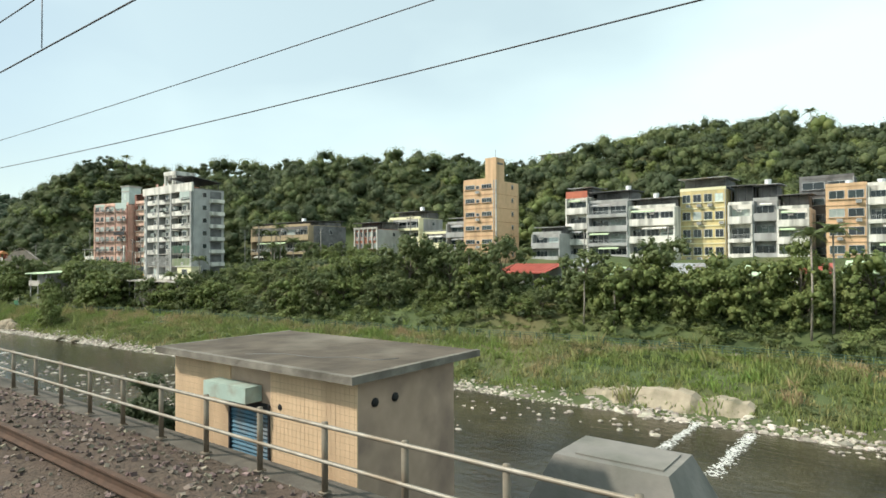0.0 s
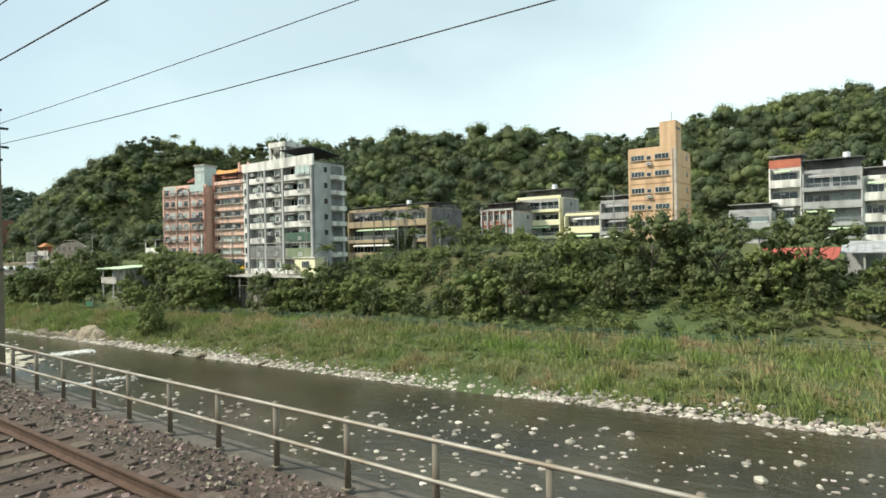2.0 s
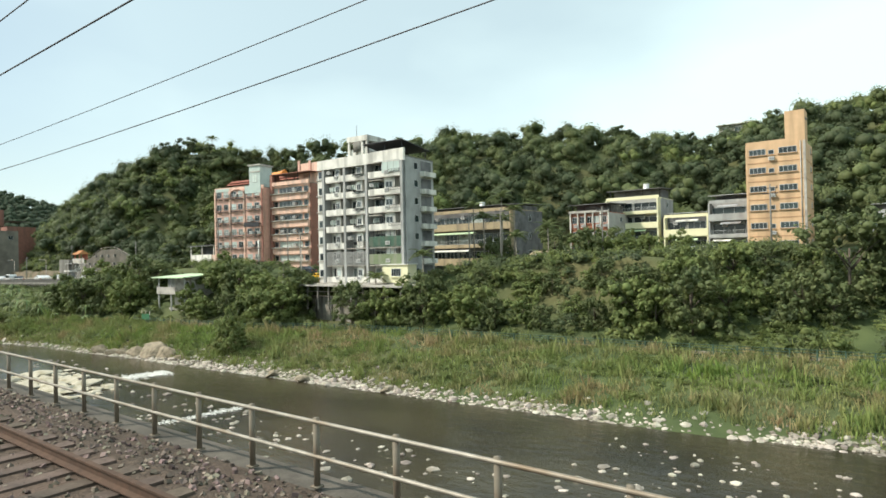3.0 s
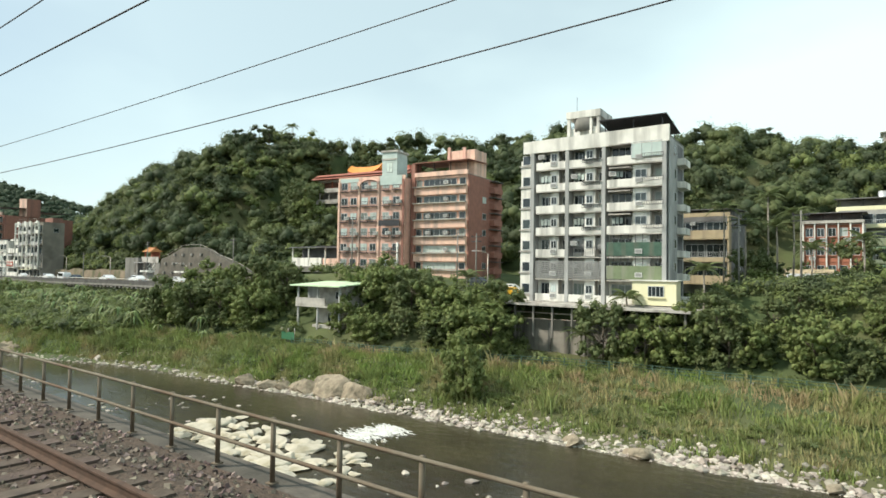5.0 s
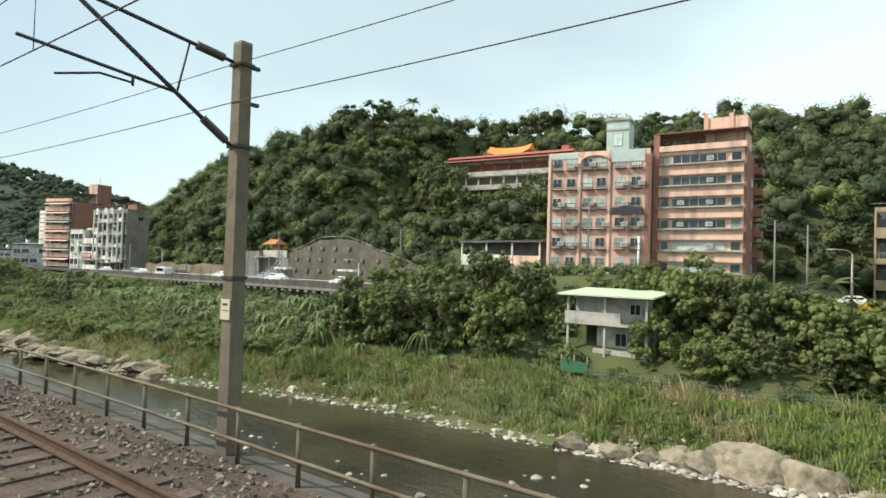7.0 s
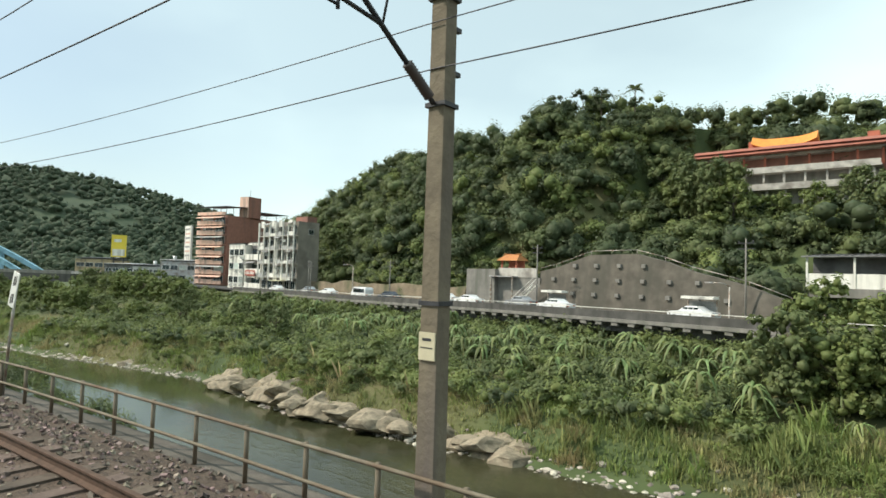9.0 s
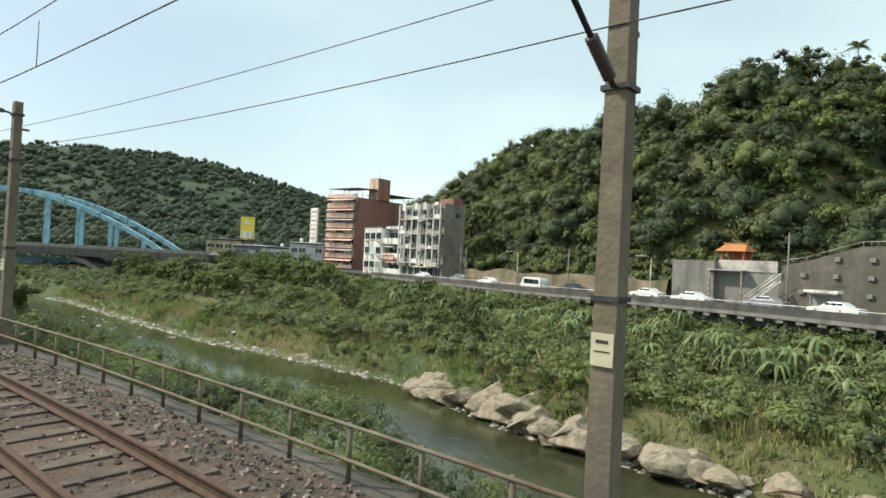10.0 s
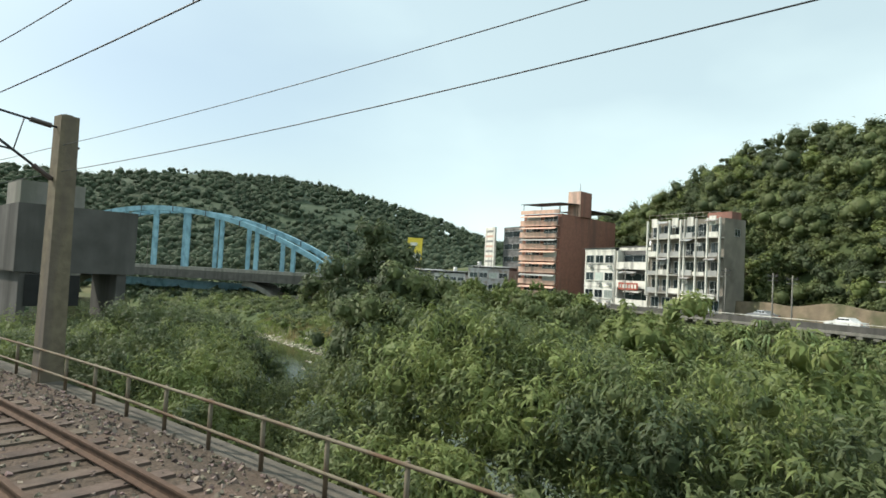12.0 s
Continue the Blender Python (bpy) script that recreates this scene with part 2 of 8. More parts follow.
def mesh_of(name, verts, faces, material, smooth=False):
    me = bpy.data.meshes.new(name)
    me.from_pydata([tuple(v) for v in verts] if not isinstance(verts, np.ndarray) else verts.tolist(), [], faces if isinstance(faces, list) else faces.tolist())
    me.materials.append(material)
    if smooth:
        me.polygons.foreach_set("use_smooth", [True] * len(me.polygons))
    me.update()
    return me


def part_of(name, me, parent, m=None, label=""):
    """Link a mesh as a part of parent, at the pose m in the parent's space."""
    ob = new(name, me)
    ob.parent = parent
    if m is not None:
        ob.matrix_basis = m
    return tagged(ob, label)


def thing(name, label, category, m=None, group="", kind=""):
    ob = new(name)
    if m is not None:
        ob.matrix_basis = m
    ob.empty_display_size = 0.2
    return tagged(ob, label, category, group, kind)


BOXF = [(0, 3, 2, 1), (4, 5, 6, 7), (0, 1, 5, 4), (1, 2, 6, 5), (2, 3, 7, 6), (3, 0, 4, 7)]


def boxes(bl):
    """Vertices and faces of several boxes (x0, x1, y0, y1, z0, z1)."""
    vs, fs = [], []
    for x0, x1, y0, y1, z0, z1 in bl:
        k = len(vs)
        vs += [(x0, y0, z0), (x1, y0, z0), (x1, y1, z0), (x0, y1, z0), (x0, y0, z1), (x1, y0, z1), (x1, y1, z1), (x0, y1, z1)]
        fs += [tuple(k + i for i in f) for f in BOXF]
    return vs, fs


BOXES = {}


def box_mesh(name, bl, material):
    """A mesh of boxes, shared between all calls with the same numbers."""
    key = (material.name, tuple(tuple(round(c, 3) for c in b) for b in bl))
    if key not in BOXES:
        BOXES[key] = mesh_of(name, *boxes(bl), material)
    return BOXES[key]


def bx(name, parent, material, *bl, m=None, label=""):
    return part_of(name, box_mesh(name, bl, material), parent, m, label)


def tube(points, r, sides=6, r2=None):
    """Vertices and faces of a tube along points."""
    pts = [Vector(p) for p in points]
    vs, fs = [], []
    n = len(pts)
    for i, p in enumerate(pts):
        d = (pts[min(i + 1, n - 1)] - pts[max(i - 1, 0)]).normalized()
        a = d.cross(Vector((0, 0, 1)))
        if a.length < 0.05:
            a = d.cross(Vector((1, 0, 0)))
        a.normalize()
        b = d.cross(a)
        rr = r + ((r2 - r) * i / (n - 1) if r2 is not None else 0)
        for k in range(sides):
            w = 2 * math.pi * k / sides
            vs.append(p + a * (rr * math.cos(w)) + b * (rr * math.sin(w)))
    for i in range(n - 1):
        for k in range(sides):
            k2 = (k + 1) % sides
            fs.append((i * sides + k, i * sides + k2, (i + 1) * sides + k2, (i + 1) * sides + k))
    fs.append(tuple(range(sides))[::-1])
    fs.append(tuple((n - 1) * sides + k for k in range(sides)))
    return vs, fs


def join(*vf):
    vs, fs = [], []
    for v, f in vf:
        k = len(vs)
        vs += [tuple(q) for q in v]
        fs += [tuple(k + i for i in t) for t in f]
    return vs, fs


def tube_mesh(name, points, r, material, sides=6, r2=None):
    return mesh_of(name, *tube(points, r, sides, r2), material, smooth=True)


# ---- the line of the railway ----


def rail_line(t):
    """Place and heading of the camera's line, the parameter growing along the journey."""
    u = max(t - 6.5, 0.0)
    if t <= 12:
        x = -(18.04 * t - 0.04203 * t * t / 10 - 0.12576 * t ** 3 / 100) if t > 0 else -18.04 * t
        y = -2.17797 * u * u / 10 - 8.85500 * u ** 3 / 100 + 4.89579 * u ** 4 / 1000
        vx = -(18.04 - 0.04203 * t / 5 + 3 * -0.12576 * t * t / 100) if t > 0 else -18.04
        vy = -2.17797 * u / 5 + 3 * -8.85500 * u * u / 100 + 4 * 4.89579 * u ** 3 / 1000
        return x, y, math.atan2(vy, vx)
    x, y, h = rail_line(12.0)
    R = 240.0
    s = (t - 12) * 17.8
    a = s / R
    return x + R * (math.sin(h + a) - math.sin(h)), y - R * (math.cos(h + a) - math.cos(h)), h + a


def tp(t, n, z=0.0):
    """A place n metres to the viewing side of the camera's line."""
    x, y, h = rail_line(t)
    return Vector((x + math.sin(h) * n, y - math.cos(h) * n, z))


_ts = np.linspace(-6, 20, 521)
_tx = np.array([tp(t, 0)[:2] for t in _ts])


def track_y(x):
    return float(np.interp(-x, -_tx[:, 0], _tx[:, 1])) if x > _tx[-1, 0] else float(_tx[-1, 1])


def t_of_x(x, n=5.0):
    """The parameter at which the line offset by n passes x."""
    xs = np.array([tp(t, n)[0] for t in _ts])
    return float(np.interp(-x, -xs, _ts))


# ---- the ground ----
def tab(xs, vs):
    xs, vs = np.array(xs, float), np.array(vs, float)
    o = np.argsort(xs)
    return lambda x: np.interp(x, xs[o], vs[o])


WATER_Z = -10.2
far_shore = tab([200, 60, 0, -32, -50, -73, -100, -140, -165, -185, -209, -230, -246, -261, -277, -319, -420], [58, 51, 49, 48.5, 46, 43.5, 41.6, 39, 36.5, 30.5, 25.5, 26, 21.5, 16, 12.5, 4.7, -25])
bench_y = tab([200, 0, -60, -90, -110, -128, -150, -165, -182, -210, -255, -300, -420], [80, 76, 74, 70, 66, 62.3, 62, 60, 57, 59, 61, 62, 62])
bench_z = tab([200, 0, -60, -95, -105, -130, -140, -150, -165, -182, -255, -300, -420], [2, 2, 2, 1.2, 0.0, -1.4, 0.6, 1.8, 1.2, -2.4, -3.4, -2.6, -2.4])
foot_y = tab([200, 0, -60, -100, -130, -165, -182, -210, -255, -290, -330, -420], [124, 124, 124, 118, 96, 92, 68, 67, 66, 82, 90, 90])
ridge_y = tab([300, 100, 0, -57, -100, -118, -160, -190, -215, -231, -262, -290, -310, -345, -420], [215, 205, 195, 190, 172, 162, 145, 130, 108, 98, 98, 103, 108, 114, 122])
ridge_z = tab([300, 100, 60, 20, -2, -17, -36, -44, -57, -66, -71, -80, -91, -100, -107, -116, -124, -130, -139, -150, -160, -181, -204, -215, -231, -238, -242, -248, -262, -276, -299, -312, -321, -331, -345, -372, -420], [28, 30, 31, 31, 32, 34.5, 38.5, 37.5, 38.5, 35.5, 35, 34, 29.5, 29.5, 30.5, 33, 32.5, 32, 33, 34, 33.5, 33, 33, 32.5, 36, 33.5, 31, 29, 30, 30, 30.5, 30, 28, 24, 19.5, 19, 8])
trail_w = tab([200, -112, -135, -165, -185, -420], [14, 14, 8, 7, 5, 5])
near_z = tab([200, -150, -180, -196, -230, -420], [-6.8, -6.8, -5.0, -2.6, -1.8, -1.5])
near_w = tab([200, -150, -185, -205, -240, -420], [4.5, 4.5, 6.5, 12, 18, 25])


def profile(x):
    """The ground's section across the valley at x, as (y, z)."""
    tw, fs = track_y(x), float(far_shore(x))
    by, bz, fy, ry, rz = float(bench_y(x)), float(bench_z(x)), float(foot_y(x)), float(ridge_y(x)), float(ridge_z(x))
    nz, nw = float(near_z(x)), float(near_w(x))
    e = tw + 5.42
    ne = min(e + nw, fs - 9)
    tw_ = float(trail_w(x))
    ps = [(-3000, 5), (-200, 2), (tw - 14, -0.9), (e, -0.9), (e + 0.12, nz), (e + 0.5 + 0.5 * (ne - e - 0.5), nz * 0.45 + WATER_Z * 0.55), (ne, WATER_Z), (ne + 1.5, WATER_Z - 0.7)]
    ps += [(0.5 * (ne + fs), WATER_Z - 1.0), (fs - 2.5, WATER_Z - 0.5), (fs, WATER_Z), (fs + 1.5, WATER_Z + 0.6), (fs + tw_ * 0.45, WATER_Z + 1.9), (fs + tw_ * 0.9, WATER_Z + 3.0), (fs + tw_ + 2, WATER_Z + 3.1)]
    s0 = fs + tw_ + 2
    kw = float(np.interp(x, [-129, -126, -108, -105], [0, 1, 1, 0]))       # cut back to the terrace wall
    by = max(by, s0 + 3)
    by += (61.2 - by) * kw
    bz += (-1.9 - bz) * kw
    ps += [(s0 + (by - s0) * 0.5, WATER_Z + 3.1 + (bz - WATER_Z - 3.1) * (0.42 - 0.36 * kw)), (by - 1.0 + 0.4 * kw, bz - 0.4 + (-6.2 - bz) * kw), (by, bz)]
    fy = max(fy, by + 5)
    mk = float(np.interp(x, [-66, -55], [0, 1]))                            # the market stands lower than the street behind it
    ps[-2:] = [(ps[-2][0], ps[-2][1] - 4.4 * mk), (by, bz - 4.2 * mk)]
    ps += [(by + (fy - by) * 0.44, bz + 0.13 - 4.1 * mk), (by + (fy - by) * 0.56, bz + 0.17), (fy, bz + 0.3)]
    ry = max(ry, fy + 12)
    k = float(np.interp(x, [-216, -208, -178, -168], [0, 1, 1, 0]))
    a, b = fy + (ry - fy) * 0.3, fy + (ry - fy) * 0.62
    za, zb = bz + (rz - bz) * 0.42, bz + (rz - bz) * 0.76
    ps += [(a + (93 - a) * k, za + (13.2 - za) * k), (b + (112 - b) * k, zb + (17.5 - zb) * k), (max(ry, 118 * k), rz), (ry + 25, rz - 3), (ry + 90, rz * 0.5), (600, 10), (3000, 20)]
    return ps


def ground_z(x, y):
    p = profile(x)
    return float(np.interp(y, [a for a, b in p], [b for a, b in p]))


def far_mountain(x, y):
    """The wooded mountain beyond the bridge."""
    d = math.hypot(x + 205, y + 14) / 1.5
    a = math.degrees(math.atan2(y + 14, -(x + 205)))
    crest = float(np.interp(a, [-40, -22, -4, 2, 7, 12, 16, 21, 26, 29, 34, 40], [60, 66, 69, 80, 82, 83, 77, 65, 51, 40, 24, 0]))
    return 1.5 * crest * float(np.interp(d, [300, 420, 520, 600, 760, 1100], [0, 0.3, 0.75, 1.0, 0.7, 0.1]))


def build_ground():
    xs = [3000, 1000, 400, 220] + list(np.arange(140, -340, -4.0)) + list(np.arange(-344, -440, -12.0)) + list(np.arange(-440, -1440, -24.0)) + [-1800, -3000]
    vs, fs, rows = [], [], []
    for x in xs:
        p = profile(max(min(x, 200), -420))
        ys = []
        for (y0, _), (y1, _) in zip(p[:-1], p[1:]):
            k = 1
            if -20 < y0 and y1 < 260:
                k = max(1, int((y1 - y0) / 3.0))
            k = {1: 1}.get(k, min(k, 16)) if k > 1 else 1
            ys.append((y0, y1, k))
        rows.append((x, p, ys))
    segs = [max(r[2][j][2] for r in rows) for j in range(len(rows[0][2]))]
    for x, p, ys in rows:
        for j, k in enumerate(segs):
            for q in range(k):
                (y0, z0), (y1, z1) = p[j], p[j + 1]
                y, z = y0 + (y1 - y0) * q / k, z0 + (z1 - z0) * q / k
                amp = 0.0 if j < 4 else (0.25 if y < 70 else 1.2)
                z += amp * noise.noise(Vector((x * 0.13, y * 0.13, 3.3)))
                if x < -420:
                    z = z * max(0.0, 1 - (-420 - x) / 150) + far_mountain(x, y) + 6 * noise.noise(Vector((x * 0.012, y * 0.012, 1.0))) * min(1, far_mountain(x, y) / 20)
                vs.append((x, y, z))
        vs.append((x, p[-1][0], p[-1][1]))
    n = sum(segs) + 1
    for i in range(len(xs) - 1):
        for j in range(n - 1):
            a = i * n + j
            fs.append((a, a + n, a + n + 1, a + 1))
    me = mesh_of("ground", vs, fs, SOIL, smooth=True)
    me.materials.append(MOUNT)                 # forest floor on the far mountain
    for p in me.polygons:
        if p.center.x < -440 and p.center.z > 8:
            p.material_index = 1
    ob = new("ground", me)
    return tagged(ob, "valley ground of soil and weeds between railway and wooded hills", "ground", kind="structure")


build_ground()
_wv, _wf = [], []
_wx = np.arange(220, -440, -10.0)
for _i, _x in enumerate(_wx):
    _wv += [(_x, track_y(_x) + 5.9, WATER_Z), (_x, float(far_shore(_x)) + 1.2, WATER_Z)]
    if _i:
        _wf.append((2 * _i - 2, 2 * _i - 1, 2 * _i + 1, 2 * _i))
tagged(new("river", mesh_of("river", _wv, _wf, WATER, True)), "shallow dark green river with ripples between stony banks", "river", kind="structure")

# ---- the railway ----
TRACK_N = 2.635


def strip(cross, t0, t1, step, closed=True):
    """A solid swept along the line from a cross-section of (n, z)."""
    ts = np.arange(t0, t1 + 1e-6, step)
    vs, fs = [], []
    k = len(cross)
    for t in ts:
        for n, z in cross:
            vs.append(tp(t, n, z))
    for i in range(len(ts) - 1):
        for j in range(k if closed else k - 1):
            j2 = (j + 1) % k
            fs.append((i * k + j, i * k + j2, (i + 1) * k + j2, (i + 1) * k + j))
    return vs, fs


bed = new("railway_bed", mesh_of("railway_bed", *strip([(-7, -0.95), (5.0, -0.95), (5.0, -0.5), (4.5, -0.42), (3.9, -0.22), (1.2, -0.2), (0.3, -0.3), (-0.8, -0.3), (-3.5, -0.3), (-7, -0.6)], -3, 19, 0.1), BALLAST))
tagged(bed, "grey-brown stone ballast bed of the railway", "track bed", kind="structure")
curb = new("retaining_wall", mesh_of("retaining_wall", *strip([(4.98, -1.2), (5.45, -1.2), (5.45, -0.5), (4.98, -0.5)], -3, 19, 0.1), mat("sooty_curb_concrete", (0.13, 0.115, 0.095), (0.08, 0.07, 0.06), 0.95, scale=4, stain=(0.06, 0.055, 0.045), stain_scale=1.0, bump=0.4)))
tagged(curb, "low concrete retaining wall edge along the ballast", "wall", kind="structure")
wallr = new("river_wall", mesh_of("river_wall", *strip([(5.2, -11.5), (5.75, -11.5), (5.5, -0.62), (5.2, -0.62)], -3, 10.6, 0.1), CONC))
tagged(wallr, "stained concrete river wall below the railway", "wall", kind="structure")

RAILX = [(-0.065, -0.16), (0.065, -0.16), (0.065, -0.145), (0.01, -0.12), (0.01, -0.04), (0.034, -0.03), (0.034, -0.004), (0.026, 0.0), (-0.026, 0.0), (-0.034, -0.004), (-0.034, -0.03), (-0.01, -0.04), (-0.01, -0.12), (-0.065, -0.145)]
rails = []
for off in (-0.565, 0.565):
    me = mesh_of("rail", *strip([(TRACK_N + off + a, b) for a, b in RAILX], -2, 18, 0.08), RAILS)
    me.materials.append(RAILT)
    for p in me.polygons:
        if p.normal.z > 0.9 and p.center.z > -0.02:
            p.material_index = 1
    rails.append(tagged(new("rail", me), "rusty steel rail with a worn bright head on sleepers", "rail", "rails of the next track", "structure"))

sl = box_mesh("sleeper", [(-0.12, 0.12, -1.05, 1.05, -0.32, -0.182)], mat("brown_sleeper", (0.13, 0.1, 0.08), (0.085, 0.064, 0.05), 0.95, scale=7, obj=True, vary=0.15, stain=(0.07, 0.055, 0.045), stain_scale=3, bump=0.3))
sleeper_parent = tagged(new("sleeper_row"), "weathered brown railway sleepers under the rails", "sleepers", kind="structure")
_s = -0.9
k = 0
while _s < 15.5:
    x, y, h = rail_line(_s)
    p = tp(_s, TRACK_N)
    if k % 1 == 0 and k < 300 and _s > 2.0 or _s > 8.9:
        part_of("sleeper", sl, sleeper_parent, Matrix.Translation(p) @ Matrix.Rotation(h, 4, "Z"))
    _s += 0.62 / 17.9
    k += 1

# fence
fence = tagged(new("railway_fence"), "two-rail weathered steel fence on the wall beside the track", "fence")
FENCE_N, FTOP = 5.03, 0.3
fence_dz = tab([-5, 6.3, 7.2, 9.3, 20], [0.06, 0.06, -0.03, -0.06, -0.06])
post = mesh_of("fence_post", *join(tube([(0, 0, -0.52), (0, 0, FTOP + 0.03)], 0.034, 8), boxes([(-0.06, 0.06, -0.06, 0.06, -0.52, -0.5)])), RUSTF, True)
NEWF = mat("grey_galvanised_fence", (0.36, 0.33, 0.28), (0.26, 0.235, 0.195), 0.5, 0.2, scale=6, stain=(0.2, 0.15, 0.1), stain_scale=1.2)
post_new = mesh_of("fence_post", *join(tube([(0, 0, -0.52), (0, 0, FTOP + 0.04)], 0.04, 8), boxes([(-0.06, 0.06, -0.06, 0.06, -0.52, -0.5)])), mat("old_fence_post", (0.24, 0.21, 0.165), (0.17, 0.145, 0.11), 0.75, 0.1, scale=6, stain=(0.12, 0.08, 0.05), stain_scale=1.5), True)
_ft = np.linspace(-4, 16, 4001)
_fx = np.array([tp(t, FENCE_N)[:2] for t in _ft])
_fs = np.concatenate([[0], np.cumsum(np.hypot(*np.diff(_fx, axis=0).T))])      # metres along the fence
for s0, s1, at, gap in ((48, 104, 88.12, 1.29), (104, 150, 121.44, 1.33), (150, 195, 177.39, 1.25), (195, 232, 213.03, 1.29), (232, 272, 249.72, 1.21), (272, 345, 296.0, 1.365)):
    for k in range(math.ceil((s0 - at) / gap), math.ceil((s1 - at) / gap)):
        ft = float(np.interp(at + k * gap, _fs, _ft))
        part_of("post", post if ft > 4.3 else post_new, fence, Matrix.Translation(tp(ft, FENCE_N) + Vector((0, 0, float(fence_dz(ft))))))
for z in (FTOP, -0.13):
    for t0, t1, fm in ((-1.6, 4.3, NEWF), (4.3, 15.0, RUSTF)):
        part_of("fence_rail", mesh_of("fence_rail", *tube([tp(t, FENCE_N - 0.03, z + float(fence_dz(t))) for t in np.arange(t0, t1 + 0.01, 0.1)], 0.026, 6), fm, True), fence)

# masts with their brackets; heights of the two wires that they carry
WIRE_T = [-3.2, -0.66, 1.15, 2.976, 4.75, 6.544, 7.442, 8.328, 9.23, 10.138, 11.045, 11.926, 12.866, 13.83, 14.8]
upper_z = tab(WIRE_T, [5.3, 5.3, 5.38, 5.52, 5.38, 5.27, 5.24, 5.18, 5.2, 5.18, 5.25, 5.15, 4.85, 4.7, 4.7])
lower_z = tab(WIRE_T, [4.68, 4.68, 4.76, 5.06, 4.84, 4.7, 4.68, 4.62, 4.68, 4.6, 4.72, 4.65, 4.25, 4.1, 4.1])


def ribbed(a, b, n=27, r0=0.052, r1=0.066):
    """A ribbed insulator body between two places, as one closed skin."""
    d = (b - a).normalized()
    p = d.cross(Vector((0, 0, 1))).normalized()
    q = d.cross(p)
    vs, fs = [], []
    for i in range(n):
        c, r = a.lerp(b, i / (n - 1)), (r1 if i % 2 else r0) * (0.55 if i in (0, n - 1) else 1.0)
        for k in range(8):
            w = math.pi * k / 4
            vs.append(c + p * (r * math.cos(w)) + q * (r * math.sin(w)))
        if i:
            for k in range(8):
                fs.append(((i - 1) * 8 + k, (i - 1) * 8 + (k + 1) % 8, i * 8 + (k + 1) % 8, i * 8 + k))
    return vs, fs + [tuple(range(8))[::-1], tuple((n - 1) * 8 + k for k in range(8))]


def mast(t, n, top=6.0, arm=True, plate=1.46, wide=1.0):
    x, y, h = rail_line(t)
    p = tp(t, n)
    m = Matrix.Translation((p.x, p.y, 0)) @ Matrix.Rotation(h + math.pi, 4, "Z")   # local x back along the line, y away from the track
    o = top - 5.95
    th = thing("catenary_mast", "tall square concrete mast with insulated bracket arms over the track", "mast", m, "overhead line masts")
    vs, fs = boxes([(-0.125, 0.125, -0.12, 0.12, -0.6, top)])
    vs = [(a * wide * (1 - 0.2 * (c > 3)), b * wide * (1 - 0.2 * (c > 3)), c) for a, b, c in vs]
    part_of("pole", mesh_of("pole", vs, fs, MASTC), th)
    bx("pole_cap", th, CONC, (-0.1, 0.1, -0.095, 0.095, top, top + 0.04))
    for z in (5.62 + o, 4.4 + o, 2.05):
        bx("clamp", th, DARKM, (-0.14, 0.14, -0.13, 0.13, z, z + 0.05))
    for z in (float(lower_z(t)), float(upper_z(t))):
        bx("wire_bracket", th, DARKM, (-0.03, 0.03, 0.13, 0.3, z, z + 0.05))
    if plate:
        bx("number_plate", th, mat("plate_paint", (0.62, 0.56, 0.4), (0.5, 0.45, 0.31), 0.7, scale=5), (-0.11, 0.11, -0.14, -0.122, plate, plate + 0.3))
        bx("plate_bars", th, DARKM, (-0.08, 0.08, -0.145, -0.141, plate + 0.13, plate + 0.14), (-0.06, 0.06, -0.145, -0.141, plate + 0.21, plate + 0.24))
    if arm:
        for q, (a, b, r) in enumerate((((0, -0.15, 5.66 + o), (0, -2.9, 6.0 + o), 0.026), ((0, -0.15, 4.42 + o), (0, -2.4, 5.92 + o), 0.03), ((0, -1.0, 5.0 + o), (0, -2.9, 5.2 + o), 0.022), ((0, -1.0, 5.02 + o), (0, -0.85, 5.72 + o), 0.014))):
            part_of("bracket_tube", tube_mesh("bracket_tube", [a, b], r, DARKM, 6), th)
        for a, b in (((0, -0.3, 5.68 + o), (0, -0.75, 5.735 + o)), ((0, -0.22, 4.47 + o), (0, -0.62, 4.735 + o))):
            va, vb = Vector(a), Vector(b)
            part_of("insulator", mesh_of("insulator", *ribbed(va, vb), mat("brown_insulator", (0.1, 0.08, 0.075), None, 0.35), True), th)
        part_of("steady_arm", tube_mesh("steady_arm", [(0, -1.6, 4.98 + o), (0, -2.0, 5.0 + o), (0, -2.5, 4.86 + o)], 0.016, DARKM, 5), th)
        part_of("dropper", tube_mesh("dropper", [(0, -1.6, 5.06 + o), (0, -1.6, 4.94 + o)], 0.02, DARKM, 5), th)
    return th


MASTS = [(t_of_x(12, 5.25), 6.0), (1.154, 5.95), (2.976, 6.28), (4.75, 6.0), (6.544, 6.16), (7.442, 5.55), (8.328, 6.08), (9.23, 5.8), (10.138, 5.55), (11.045, 5.95), (11.926, 5.85), (12.866, 5.55), (13.83, 5.7)]
for t, top in MASTS:
    mast(t, 5.25, top, plate=0.95 if 2.5 < t < 3.5 else 1.46, wide=2.0 if 12.5 < t < 13 else 1.0)

